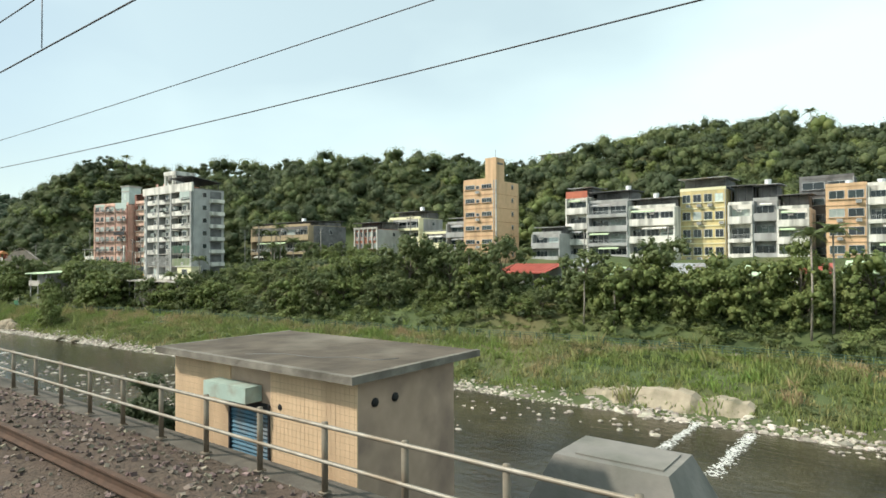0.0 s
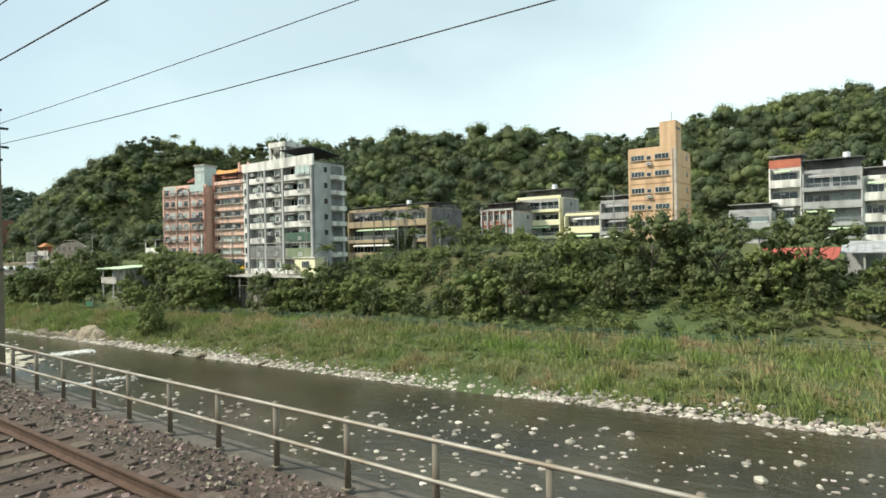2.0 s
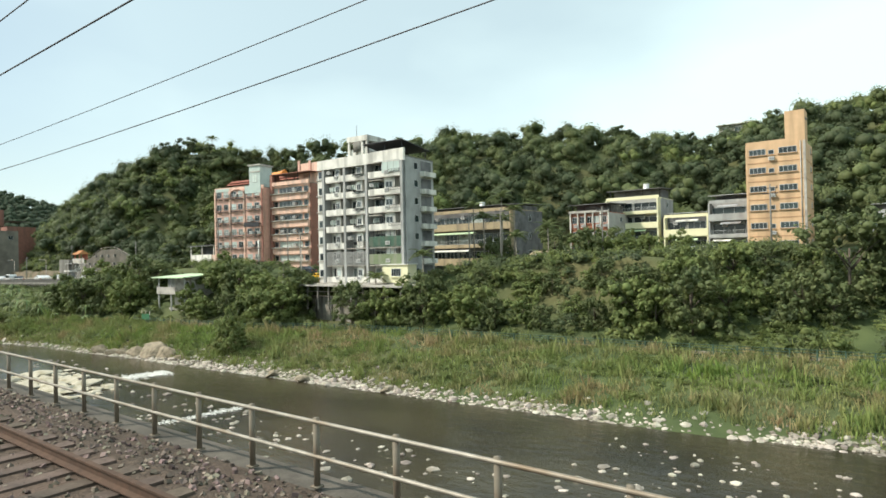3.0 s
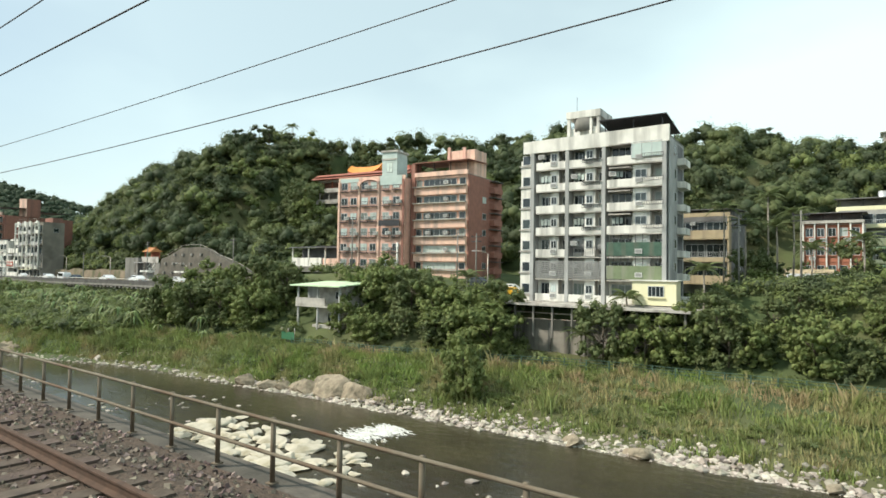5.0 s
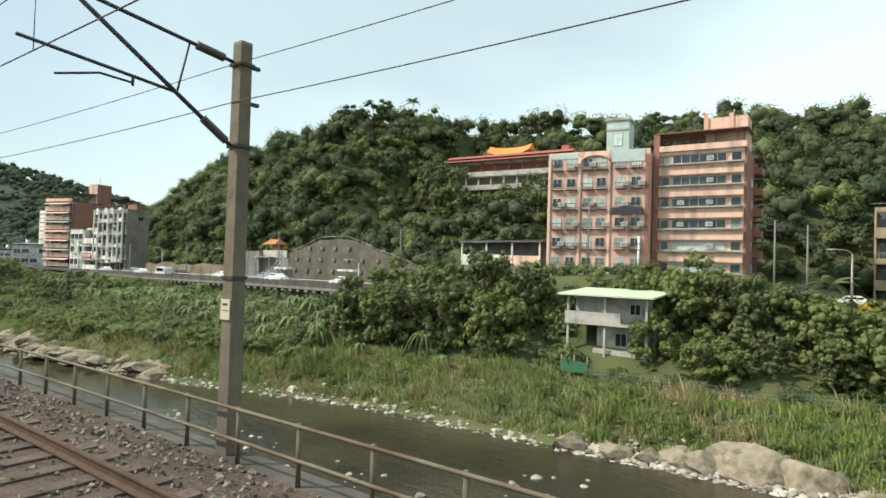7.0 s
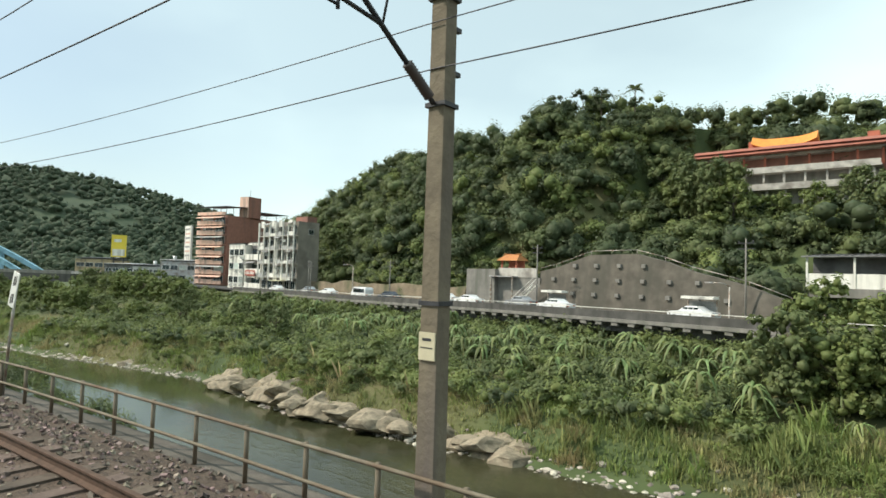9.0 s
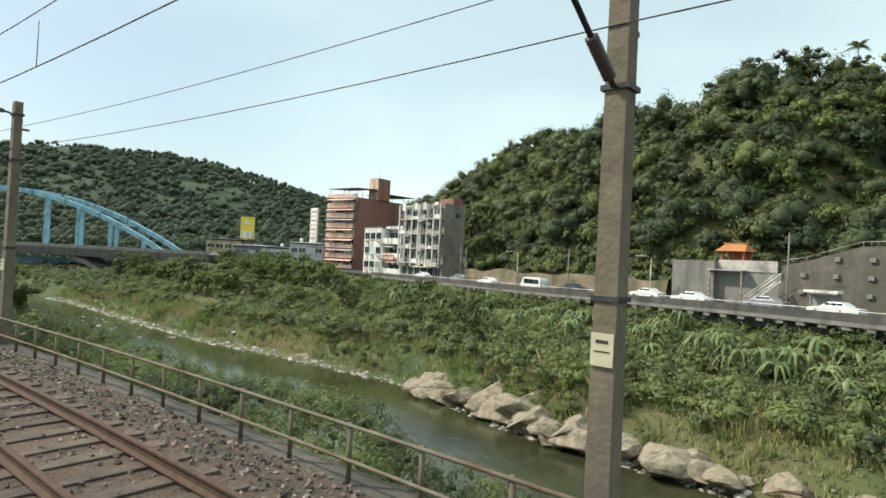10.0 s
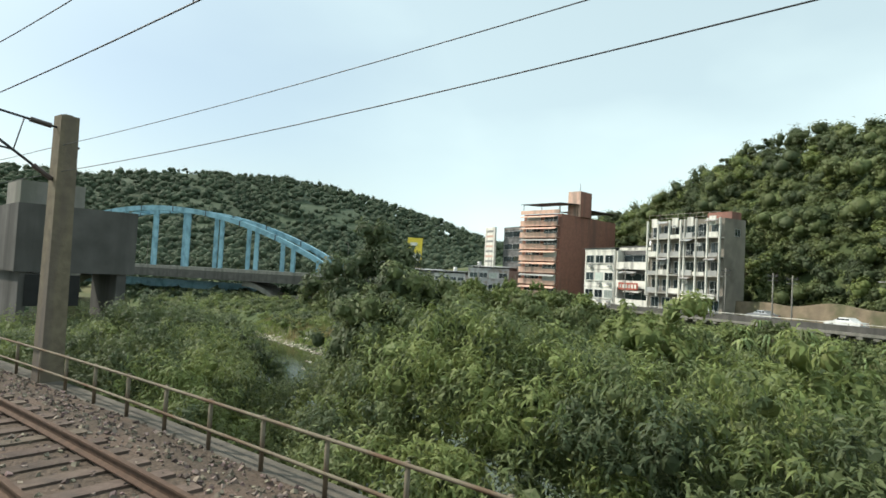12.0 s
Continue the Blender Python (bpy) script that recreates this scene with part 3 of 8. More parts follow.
# overhead wires: along the masts, and the catenary over the next track
def wire(name, n, height, sag, r, label):
    """A wire hung from mast to mast at the height that height(t) gives."""
    ms = [-3.2, -1.9] + [t for t, top in MASTS] + [14.8]
    pts = []
    for a, b in zip(ms[:-1], ms[1:]):
        length = (b - a) * 17.9
        for j in range(10):
            f = j / 10
            z = float(height(a)) * (1 - f) + float(height(b)) * f
            pts.append(tp(a + (b - a) * f, n, z - 4 * f * (1 - f) * sag * (length / 32) ** 2))
    return tagged(new(name, mesh_of(name, *tube(pts, r, 5), DARKM, True)), label, "wire")


wire("feeder_wire", 5.12, upper_z, 0.15, 0.007, "thin bare feeder wire strung along the masts")
wire("return_wire", 5.14, lower_z, 0.25, 0.008, "dark return wire strung lower along the masts")
wire("contact_wire", TRACK_N, lambda t: 4.75, 0.02, 0.009, "contact wire over the next track")
wire("messenger_wire", TRACK_N, lambda t: 5.6, 0.25, 0.008, "sagging messenger wire over the contact wire")
for t in np.arange(-0.9, 14.5, 0.44):
    d = new("hanger_wire", tube_mesh("hanger_wire", [tp(t, TRACK_N, 4.75), tp(t, TRACK_N, 5.4)], 0.006, DARKM, 4))
    tagged(d, "short hanger wire between messenger and contact wire", "wire", "hangers of the overhead line")

# ---- buildings ----
FRAME = mat("aluminium_frame", (0.55, 0.56, 0.56), (0.45, 0.46, 0.46), 0.45, 0.4, scale=4)
ACM = mat("air_conditioner_white", (0.62, 0.62, 0.6), (0.5, 0.5, 0.48), 0.6, scale=4, obj=True, vary=0.2)
SHUT = mat("louvre_grey", (0.3, 0.3, 0.29), (0.22, 0.22, 0.21), 0.6, scale=5)
CURT = mat("pale_curtain", (0.42, 0.47, 0.44), (0.31, 0.36, 0.34), 0.8, scale=2, obj=True, vary=0.4)
rnd = random.Random(11)


def face(u, v, w, side):
    """The pose of a fitting on the front, the right or the left face."""
    return Matrix.Translation((u, v, w)) @ Matrix.Rotation({"front": 0, "right": math.pi / 2, "left": -math.pi / 2}[side], 4, "Z")


FRAMES = {}


def frame_mesh(ww, wh, t, bars):
    """A window frame with its mullions, one closed skin."""
    key = (ww, wh, t, bars)
    if key in FRAMES:
        return FRAMES[key]
    xs = [0, t]
    for k in range(bars):
        c = ww * (k + 1) / (bars + 1)
        xs += [c - t * 0.4, c + t * 0.4]
    xs += [ww - t, ww]
    zs = [0, t, wh - t, wh]
    nx = len(xs)
    vs = [(x, y, z) for y in (-0.07, 0.02) for z in zs for x in xs]
    at = lambda i, j, k: k * nx * 4 + j * nx + i
    solid = lambda i, j: 0 <= i < nx - 1 and 0 <= j < 3 and not (j == 1 and i % 2 == 1)
    fs = []
    for i in range(nx - 1):
        for j in range(3):
            if not solid(i, j):
                continue
            fs += [(at(i, j, 0), at(i + 1, j, 0), at(i + 1, j + 1, 0), at(i, j + 1, 0)), (at(i, j, 1), at(i, j + 1, 1), at(i + 1, j + 1, 1), at(i + 1, j, 1))]
            for di, dj, p, q in ((-1, 0, (0, 0), (0, 1)), (1, 0, (1, 1), (1, 0)), (0, -1, (1, 0), (0, 0)), (0, 1, (0, 1), (1, 1))):
                if not solid(i + di, j + dj):
                    fs.append((at(i + p[0], j + p[1], 0), at(i + q[0], j + q[1], 0), at(i + q[0], j + q[1], 1), at(i + p[0], j + p[1], 1)))
    FRAMES[key] = mesh_of("window", vs, fs, FRAME)
    return FRAMES[key]


def window(b, u, v, w, ww, wh, side="front", sill=None, glass=None, bars=1):
    """A framed window set on a wall: width ww, height wh, its lower left corner at u, v, w."""
    m = face(u, v, w, side)
    t = 0.06
    f = part_of("window", frame_mesh(round(ww, 2), round(wh, 2), t, bars), b, m)
    g = glass or (CURT if rnd.random() < 0.13 else GLASS)
    bx("pane", f, g, (t, ww - t, -0.035, -0.02, t, wh - t))
    if sill:
        bx("sill", f, sill, (-0.1, ww + 0.1, -0.22, 0.0, -0.12, -0.001))
    return f


def air_con(b, u, v, w, side="front"):
    a = bx("air_conditioner", b, ACM, (0, 0.75, -0.5, 0, 0, 0.5), m=face(u, v, w, side))
    bx("grille", a, SHUT, (0.06, 0.69, -0.515, -0.501, 0.06, 0.44))
    return a


def parapet(b, u0, u1, v, w, h, m, th=0.12, name="parapet", label=""):
    return bx(name, b, m, (u0, u1, v, v + th, w, w + h), label=label)


def railing(b, u0, u1, v, w, h, m, step=0.25):
    bl = [(u0, u1, v, v + 0.04, w + h - 0.05, w + h), (u0, u1, v, v + 0.04, w, w + 0.04)]
    u = u0
    while u < u1:
        bl.append((u, u + 0.03, v, v + 0.03, w + 0.04, w + h - 0.05))
        u += step
    return bx("railing", b, m, *bl)


def roof_shed(b, u0, u1, v0, v1, w, h, m, rise=0.3, posts=3, wallm=None):
    vs = [(u0 - 0.4, v0 - 0.6, w + h), (u1 + 0.4, v0 - 0.6, w + h), (u1 + 0.4, v1 + 0.3, w + h + rise), (u0 - 0.4, v1 + 0.3, w + h + rise)]
    vs += [(a, c, d + 0.1) for a, c, d in vs]
    part_of("roof_sheet", mesh_of("roof_sheet", vs, BOXF, m), b)
    for k in range(posts):
        u = u0 + 0.1 + (u1 - u0 - 0.3) * k / max(1, posts - 1)
        bx("roof_post", b, DARKM, (u, u + 0.1, v0 + 0.05, v0 + 0.15, w, w + h))
        bx("roof_post", b, DARKM, (u, u + 0.1, v1 - 0.15, v1 - 0.05, w, w + h + rise * 0.9))
    if wallm:
        bx("roof_room", b, wallm, (u0 + 0.3, u1 - 0.3, v0 + 1.6, v1 - 0.2, w, w + h * 0.98))


def building(name, label, x, y, z, yaw=0, group="riverside apartment buildings", category="building"):
    return thing(name, label, category, pose(x, y, z, 0, 0, yaw), group)


def row_house(label, x0, x1, y, z0, z1, floors, wallm, depth=11, style="balcony", trim=None, shed=SHEET, bays=2, seed=0, yaw=0, railm=None, roofh=2.0, sidem=None, cap=True):
    """A narrow town house: floors of balconies or of windows, and a sheet roof over its terrace."""
    r = random.Random(seed)
    b = building("apartment_building", label, x0, y, z0, yaw)
    W, H = x1 - x0, z1 - z0
    trim = trim or wallm
    fh = H / floors
    sb = 1.7 if style == "balcony" else 0.0
    bx("wall", b, sidem or wallm, (0, W, sb, depth, -1.5, H))
    if sb:
        bx("side_pier", b, wallm, (0, 0.22, 0.1, sb, -1.5, H))
        bx("side_pier", b, wallm, (W - 0.22, W, 0.1, sb, -1.5, H))
    for k in range(floors):
        w = k * fh
        if style == "balcony":
            bx("balcony_slab", b, trim, (0, W, 0.0, sb, w - 0.14, w))
            kind = r.random()
            if kind < 0.6 or k == 0:
                parapet(b, 0.0, W, -0.02, w + 0.002, fh * 0.36, trim, 0.13)
            else:
                parapet(b, 0.0, W, -0.02, w + 0.002, fh * 0.16, trim, 0.13)
                railing(b, 0.05, W - 0.05, 0.0, w + fh * 0.16, fh * 0.24, railm or FRAME)
            for q in range(bays):
                u0 = 0.35 + (W - 0.7) * q / bays
                uw = (W - 0.7) / bays - 0.3
                window(b, u0, sb, w + 0.25, uw, fh * 0.68, bars=2)
                if r.random() < 0.5:
                    air_con(b, u0 + uw * 0.3, sb, w + fh * 0.62)
            if r.random() < 0.45:
                u0 = 0.3 + r.random() * W * 0.3
                vs, fs = boxes([(u0, u0 + W * 0.5, -0.55, 0.3, w + fh * 0.74, w + fh * 0.78)])
                vs = [(a, c, d + (c + 0.55) * 0.3) for a, c, d in vs]
                part_of("awning", mesh_of("awning", vs, fs, r.choice((SHEET, WHITE, PALEGREEN))), b)
        else:
            bx("floor_band", b, trim, (-0.02, W + 0.02, -0.1, 0.0, w - 0.1, w + 0.06))
            if sidem:
                bx("front_panel", b, wallm, (0, W, -0.015, -0.002, w + 0.06, w + fh - 0.1))
            for q in range(bays):
                uw = (W - 0.4) / bays - 0.45
                u0 = 0.42 + (W - 0.4) * q / bays
                window(b, u0, 0.0, w + fh * 0.33, uw, fh * 0.46, sill=trim, bars=1)
                if r.random() < 0.4:
                    air_con(b, u0 + uw * 0.5, -0.02, w + fh * 0.06)
        window(b, W, depth * 0.55, w + fh * 0.4, 0.9, fh * 0.36, "right")
    if cap:
        parapet(b, 0, W, sb * 0.4 - 0.06, H, 0.5, trim, 0.15)
    bx("roof_edge", b, trim, (0, W, sb, depth, H, H + 0.12))
    if shed:
        # roof room is dark grey to paint in the shade under the terrace roof
        roof_shed(b, 0.1, W - 0.1, sb + 0.3, depth - 1, H + 0.12, roofh, shed, posts=4, wallm=DGREY)
    for k in range(2):
        u = r.uniform(0.5, W - 1.5)
        part_of("water_tank", tube_mesh("water_tank", [(u, depth * 0.7, H + 0.12), (u, depth * 0.7, H + (roofh + 1.6 if shed else 1.6))], 0.55, FRAME, 12), b) if k == 0 and r.random() < 0.5 else None
    pipe = [(W - 0.12, sb - 0.12 if sb else -0.12, -1), (W - 0.12, sb - 0.12 if sb else -0.12, H)]
    part_of("drain_pipe", tube_mesh("drain_pipe", pipe, 0.06, GREYW, 6), b)
    return b


nw = row_house("narrow white town house with a red band under its sheet roof", -52.2, -47.7, 108.6, 2.2, 14.2, 4, WHITE, 10, seed=1, bays=1, roofh=1.9)
bx("red_band", nw, REDP, (0.05, 4.45, 0.25, 0.4, 12.0, 13.3))
row_house("grey town house with dark balconies and a sheet roof", -47.6, -39.9, 108.6, 2.2, 13.0, 4, GREYW, 10, trim=GREYW, seed=2, bays=2, shed=DGREY)
row_house("white town house with long balconies and lean-to roofs", -39.9, -31.6, 109, 2.2, 11.6, 3, WHITE, 10, seed=3, bays=3, roofh=1.6)
row_house("yellow town house with many windows below a covered roof terrace", -31.7, -24.0, 113, 1.9, 14.4, 4, YELLOW, 11, style="windows", trim=CREAM, seed=4, bays=4, roofh=2.0)
row_house("narrow white town house with arched balcony openings", -23.6, -19.8, 112, 2.0, 11.5, 3, WHITE, 10, seed=5, bays=1, shed=DGREY, roofh=3.2)
row_house("grey town house with louvred balconies and roof clutter", -19.8, -16.1, 112.3, 2.0, 12.0, 3, GREYW, 10, seed=6, bays=1, roofh=2.6)
row_house("white town house with a dark covered terrace", -16.1, -11.6, 112, 2.0, 10.4, 3, WHITE, 10, seed=7, bays=1, shed=DGREY, roofh=2.2)
row_house("orange tiled town house with barred windows", -9.3, -3.9, 112, 2.0, 13.4, 4, ORANGE, 10, style="windows", seed=8, bays=2, shed=None)
row_house("white banded town house with grey windows", -3.9, 3.5, 112, 2.0, 13.3, 4, WHITE, 10, seed=9, bays=3, shed=None)
row_house("grey concrete house with a penthouse behind the row", -14.0, -6.0, 122, 2.0, 16.0, 5, DGREY, 8, style="windows", seed=10, bays=2, shed=None)
row_house("cream town house at the end of the row", 3.8, 11, 112, 2.0, 12.5, 4, CREAM, 10, seed=12, bays=2)
row_house("yellow plaster town house with balconies", 11.2, 19, 112, 2.0, 13.5, 4, YELLOW, 10, seed=13, bays=2)
row_house("low grey house with a terrace and plain parapet", -57.3, -51.3, 104, 2.0, 7.2, 2, GREYW, 9, seed=14, bays=2, shed=SHEET, roofh=1.2)
rf = row_house("red-fronted house with white upright fins", -101.1, -93.9, 99.6, 1.6, 9.4, 3, mat("terracotta_front", (0.4, 0.165, 0.105), (0.32, 0.13, 0.085), 0.85, scale=1.0), 9, style="windows", seed=15, bays=5, shed=DGREY, roofh=1.4, sidem=GREYW)
for k in range(6):
    bx("fin", rf, WHITE, (0.05 + k * 1.4, 0.22 + k * 1.4, -0.4, -0.11, 1.6, 7.9))
bx("lintel", rf, CONCL, (-0.1, 7.3, -0.5, -0.11, 7.9, 8.3))
row_house("pale yellow house with deep balconies and a flat sheet roof", -97.6, -88.0, 107, 1.6, 12.0, 4, CREAM, 9, seed=16, bays=2, shed=DGREY, roofh=1.6, sidem=GREYW)
row_house("small cream house with one balcony", -87.1, -79.8, 107, 1.8, 8.3, 2, CREAM, 8, seed=17, bays=2, shed=SHEET, roofh=0.6, sidem=DGREY)
row_house("grey house with a pitched sheet roof and balconies", -79.5, -73.5, 106, 1.8, 10.2, 3, GREYW, 8, seed=18, bays=1, shed=SHEET, roofh=1.2)
row_house("tan three-storey apartment block with cluttered balconies", -131.2, -109.3, 92.5, 0.8, 10.6, 3, TAN, 12, seed=19, bays=7, shed=DGREY, roofh=0.9, sidem=DGREY)


def orange_tower():
    b = building("apartment_tower", "orange tiled six-storey tower with a tall stair head", -73.2, 104, 1.6)
    W, D, H, n = 8.0, 9.0, 17.0, 6
    fh = H / n
    bx("wall", b, ORANGE, (0, W, 0, D, -1.5, H))
    bx("stair_tower", b, ORANGE, (W - 2.6, W + 0.02, 0.02, 3.2, H, H + 4.6))
    bx("tower_slot", b, DGREY, (W + 0.02, W + 0.04, 0.5, 2.6, H + 3.2, H + 3.6))
    bx("corner_pilaster", b, CONCL, (W - 0.28, W + 0.05, -0.06, 0.2, -1.5, H))
    bx("corner_pilaster", b, ORANGE, (-0.05, 0.25, -0.08, 0.2, -1.5, H))
    for k in range(n):
        w = k * fh
        bx("floor_band", b, OCHRE, (0.25, W - 0.3, -0.05, 0.0, w - 0.08, w + 0.08))
        bx("floor_band", b, OCHRE, (W, W + 0.05, 0.2, D, w - 0.05, w + 0.05))
        for u, ww in ((0.45, 2.3), (3.1, 0.8), (4.5, 2.4)):
            window(b, u, 0, w + fh * 0.42, ww, fh * 0.33 if ww > 1 else fh * 0.25, bars=3 if ww > 1 else 0, sill=OCHRE)
        window(b, W, 6.0, w + fh * 0.5, 0.7, 0.9, "right", sill=OCHRE)
        if k % 2:
            air_con(b, 3.2, 0, w + fh * 0.1)
    parapet(b, 0, W - 2.6, 0, H, 0.5, ORANGE, 0.15)
    bx("roof_slab", b, CONC, (0, W - 2.62, 0.16, D, H, H + 0.1))
    part_of("drain_pipe", tube_mesh("drain_pipe", [(W - 0.6, -0.1, -1), (W - 0.6, -0.1, H)], 0.07, CONCL, 6), b)
    part_of("antenna", tube_mesh("antenna", [(W - 1, 1.5, H + 4.6), (W - 1, 1.5, H + 6.4)], 0.03, DARKM, 5), b)


orange_tower()


TARPD = mat("dull_green_tarpaulin", (0.075, 0.135, 0.1), (0.05, 0.095, 0.07), 0.8, scale=1.5, stain=(0.12, 0.13, 0.1), stain_scale=0.8, streak=True)
TARPL = mat("faded_green_screen", (0.2, 0.24, 0.14), (0.15, 0.19, 0.11), 0.8, scale=1.5, stain=(0.24, 0.25, 0.19), stain_scale=0.8, streak=True)


def white_block():
    """The large white apartment block on the river wall."""
    b = building("apartment_block", "stained white seven-storey apartment block with grey piers and balconies", -125.2, 62.4, -1.1, 4.5)
    W, D, H, n = 16.3, 7.2, 17.6, 7
    fh, sb = H / n, 1.4
    bx("wall", b, WHITE, (0.15, W - 0.15, sb, D, -0.3, H))
    # white wall's right side: its shade is put into the grey colour
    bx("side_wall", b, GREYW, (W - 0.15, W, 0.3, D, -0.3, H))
    bx("side_wall", b, WHITE, (0, 0.15, 1.3, D, -0.3, H))
    bays = ((1.0, 5.0), (5.0, 9.35), (9.35, 15.9))
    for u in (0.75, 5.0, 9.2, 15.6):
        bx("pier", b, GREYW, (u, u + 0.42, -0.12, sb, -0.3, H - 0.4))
    bx("corner_bay", b, WHITE, (-0.75, 0.74, 0.5, 1.35, -0.3, H - 1.2))
    for k in range(n):
        window(b, -0.5, 0.5, k * fh + 0.8, 1.0, 1.1, bars=0)
        bx("bay_ledge", b, CONCL, (-0.9, 0.74, 0.35, 0.5, k * fh + 0.55, k * fh + 0.7))
    for k in range(n):
        w = k * fh
        for j, (u0, u1) in enumerate(bays):
            u0 += 0.43
            bx("balcony_slab", b, CONCL, (u0, u1, -0.05, sb, w - 0.12, w))
            if k in (1,) and j < 2:
                bx("louvre_screen", b, SHUT, *[(u0, u1, -0.1, -0.02, w + 0.1 + q * 0.22, w + 0.24 + q * 0.22) for q in range(9)])
            elif k in (1, 2) and j == 2:
                bx("tarpaulin_screen", b, TARPD if k == 2 else TARPL, (u0, u1, -0.07, -0.02, w + 0.1, w + fh * 0.62))
                bx("screen_frame", b, DARKM, *[(u0 + q * (u1 - u0) / 8, u0 + q * (u1 - u0) / 8 + 0.06, -0.06, 0.0, w, w + fh - 0.14) for q in range(9)])
            elif k == 2 and j == 1:
                railing(b, u0, u1, -0.05, w, 1.1, DARKM)
                bx("balcony_blind", b, SHUT, (u0 + 0.2, u1 - 0.3, 0.6, 0.65, w + 0.9, w + 2.1))
            elif k == 0:
                parapet(b, u0, u1, -0.06, w, 0.8, WHITE)
            else:
                parapet(b, u0, u1, -0.06, w, 0.85, WHITE)
                if j == 2:
                    bx("flower_rail", b, DARKM, (u1 - 2.3, u1 - 0.1, -0.34, -0.31, w + 0.86, w + 0.9), (u1 - 2.3, u1 - 0.1, -0.34, -0.31, w + 0.5, w + 0.54), *[(u1 - 2.3 + q * 0.24, u1 - 2.27 + q * 0.24, -0.34, -0.31, w + 0.5, w + 0.9) for q in range(10)])
                    bx("window_hood", b, CONCL, (u0 + 0.2, u0 + 2.6, -0.3, sb, w + fh * 0.8, w + fh * 0.85))
                if k % 2:
                    bx("laundry", b, CURT, *[(u0 + 0.5 + q * 0.42, u0 + 0.8 + q * 0.42, 0.3, 0.33, w + 1.1, w + 1.75 + 0.1 * (q % 2)) for q in range(3)])
                if j == 1:
                    bx("flower_rail", b, DARKM, (u0 + 1.6, u1 - 0.2, -0.3, -0.07, w + 0.75, w + 0.8), (u0 + 1.6, u1 - 0.2, -0.3, -0.27, w + 0.4, w + 0.44), *[(u0 + 1.6 + q * 0.22, u0 + 1.63 + q * 0.22, -0.3, -0.27, w + 0.4, w + 0.8) for q in range(10)])
            span = u1 - u0
            nb = 2 if span < 5 else 3
            bx("recess_wall", b, WHITE, (u0 + span * 0.44, u0 + span * 0.74, 0.35, sb, w + 0.002, w + fh - 0.13))
            window(b, u0 + 0.15, sb, w + 0.5, span * 0.36, fh * 0.6, bars=2)
            window(b, u0 + span * 0.78, sb, w + 0.3, span * 0.2, fh * 0.66, bars=1)
            window(b, u0 + span * 0.48, 0.35, w + 0.95, span * 0.2, fh * 0.36, bars=1)
            if rnd.random() < 0.75:
                air_con(b, u0 + span * 0.5, 0.33, w + 0.35)
            if rnd.random() < 0.5:
                air_con(b, u0 + 0.2, 0.5, w + fh * 0.5)
        window(b, W, 2.2, w + fh * 0.38, 1.0, fh * 0.4, "right", bars=0)
        # flat dark panel that paints the recess's shade on the wall
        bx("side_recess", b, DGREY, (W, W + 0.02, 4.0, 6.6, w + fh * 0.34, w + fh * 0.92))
        bx("side_ledge", b, WHITE, (W, W + 0.8, 3.8, 6.8, w + fh * 0.02, w + fh * 0.3))
    vs, fs = boxes([(-0.2, W, -0.15, 0.25, H - 0.5, H + 0.9)])
    part_of("crown_wall", mesh_of("crown_wall", [(a, c, d + (0.35 if a > 5 and d > H else 0)) for a, c, d in vs], fs, WHITE), b, label="streaked white parapet crowning the block")
    bx("roof_slab", b, CONC, (0, W, 0.26, D, H, H + 0.2))
    # stair head with arches, then the roof canopy
    bx("stair_head", b, WHITE, (4.5, 8.3, 2.0, 6.0, H + 0.2, H + 2.4))
    for u in (4.5, 5.7, 7.1, 8.0):
        bx("head_pier", b, WHITE, (u, u + 0.35, 1.7, 2.0, H + 0.2, H + 4.1))
    bx("head_top", b, WHITE, (4.4, 8.45, 1.6, 6.1, H + 3.5, H + 4.3))
    part_of("round_tank", tube_mesh("round_tank", [(6.4, 2.8, H + 2.0), (6.4, 2.8, H + 3.45)], 1.35, CONC, 20), b)
    part_of("antenna", tube_mesh("antenna", [(5.2, 3, H + 4.3), (5.2, 3, H + 6.3)], 0.03, DARKM, 5), b)
    roof_shed(b, 9.2, 15.6, 0.6, 6.6, H + 0.2, 2.2, DARKM, rise=-0.8, posts=3)
    # glazed bay, cream annexe and terrace
    window(b, 12.4, -0.1, 6 * fh + 0.5, 3.2, 1.7, bars=2, glass=MINT)
    bx("annexe", b, CREAM, (12.8, 17.2, -0.9, 1.2, 0.02, 2.5))
    window(b, 14.4, -0.9, 0.9, 1.6, 1.1, bars=3, sill=CREAM)
    bx("annexe_roof", b, WHITE, (12.6, 17.4, -1.1, 1.3, 2.5, 2.62))
    bx("terrace", b, CONCL, (-1.8, 17.8, -1.6, 0.2, -0.35, -0.1))
    railing(b, 2, 14, -1.5, -1.6, 1.2, GALV, 1.0)
    return b


white_block()


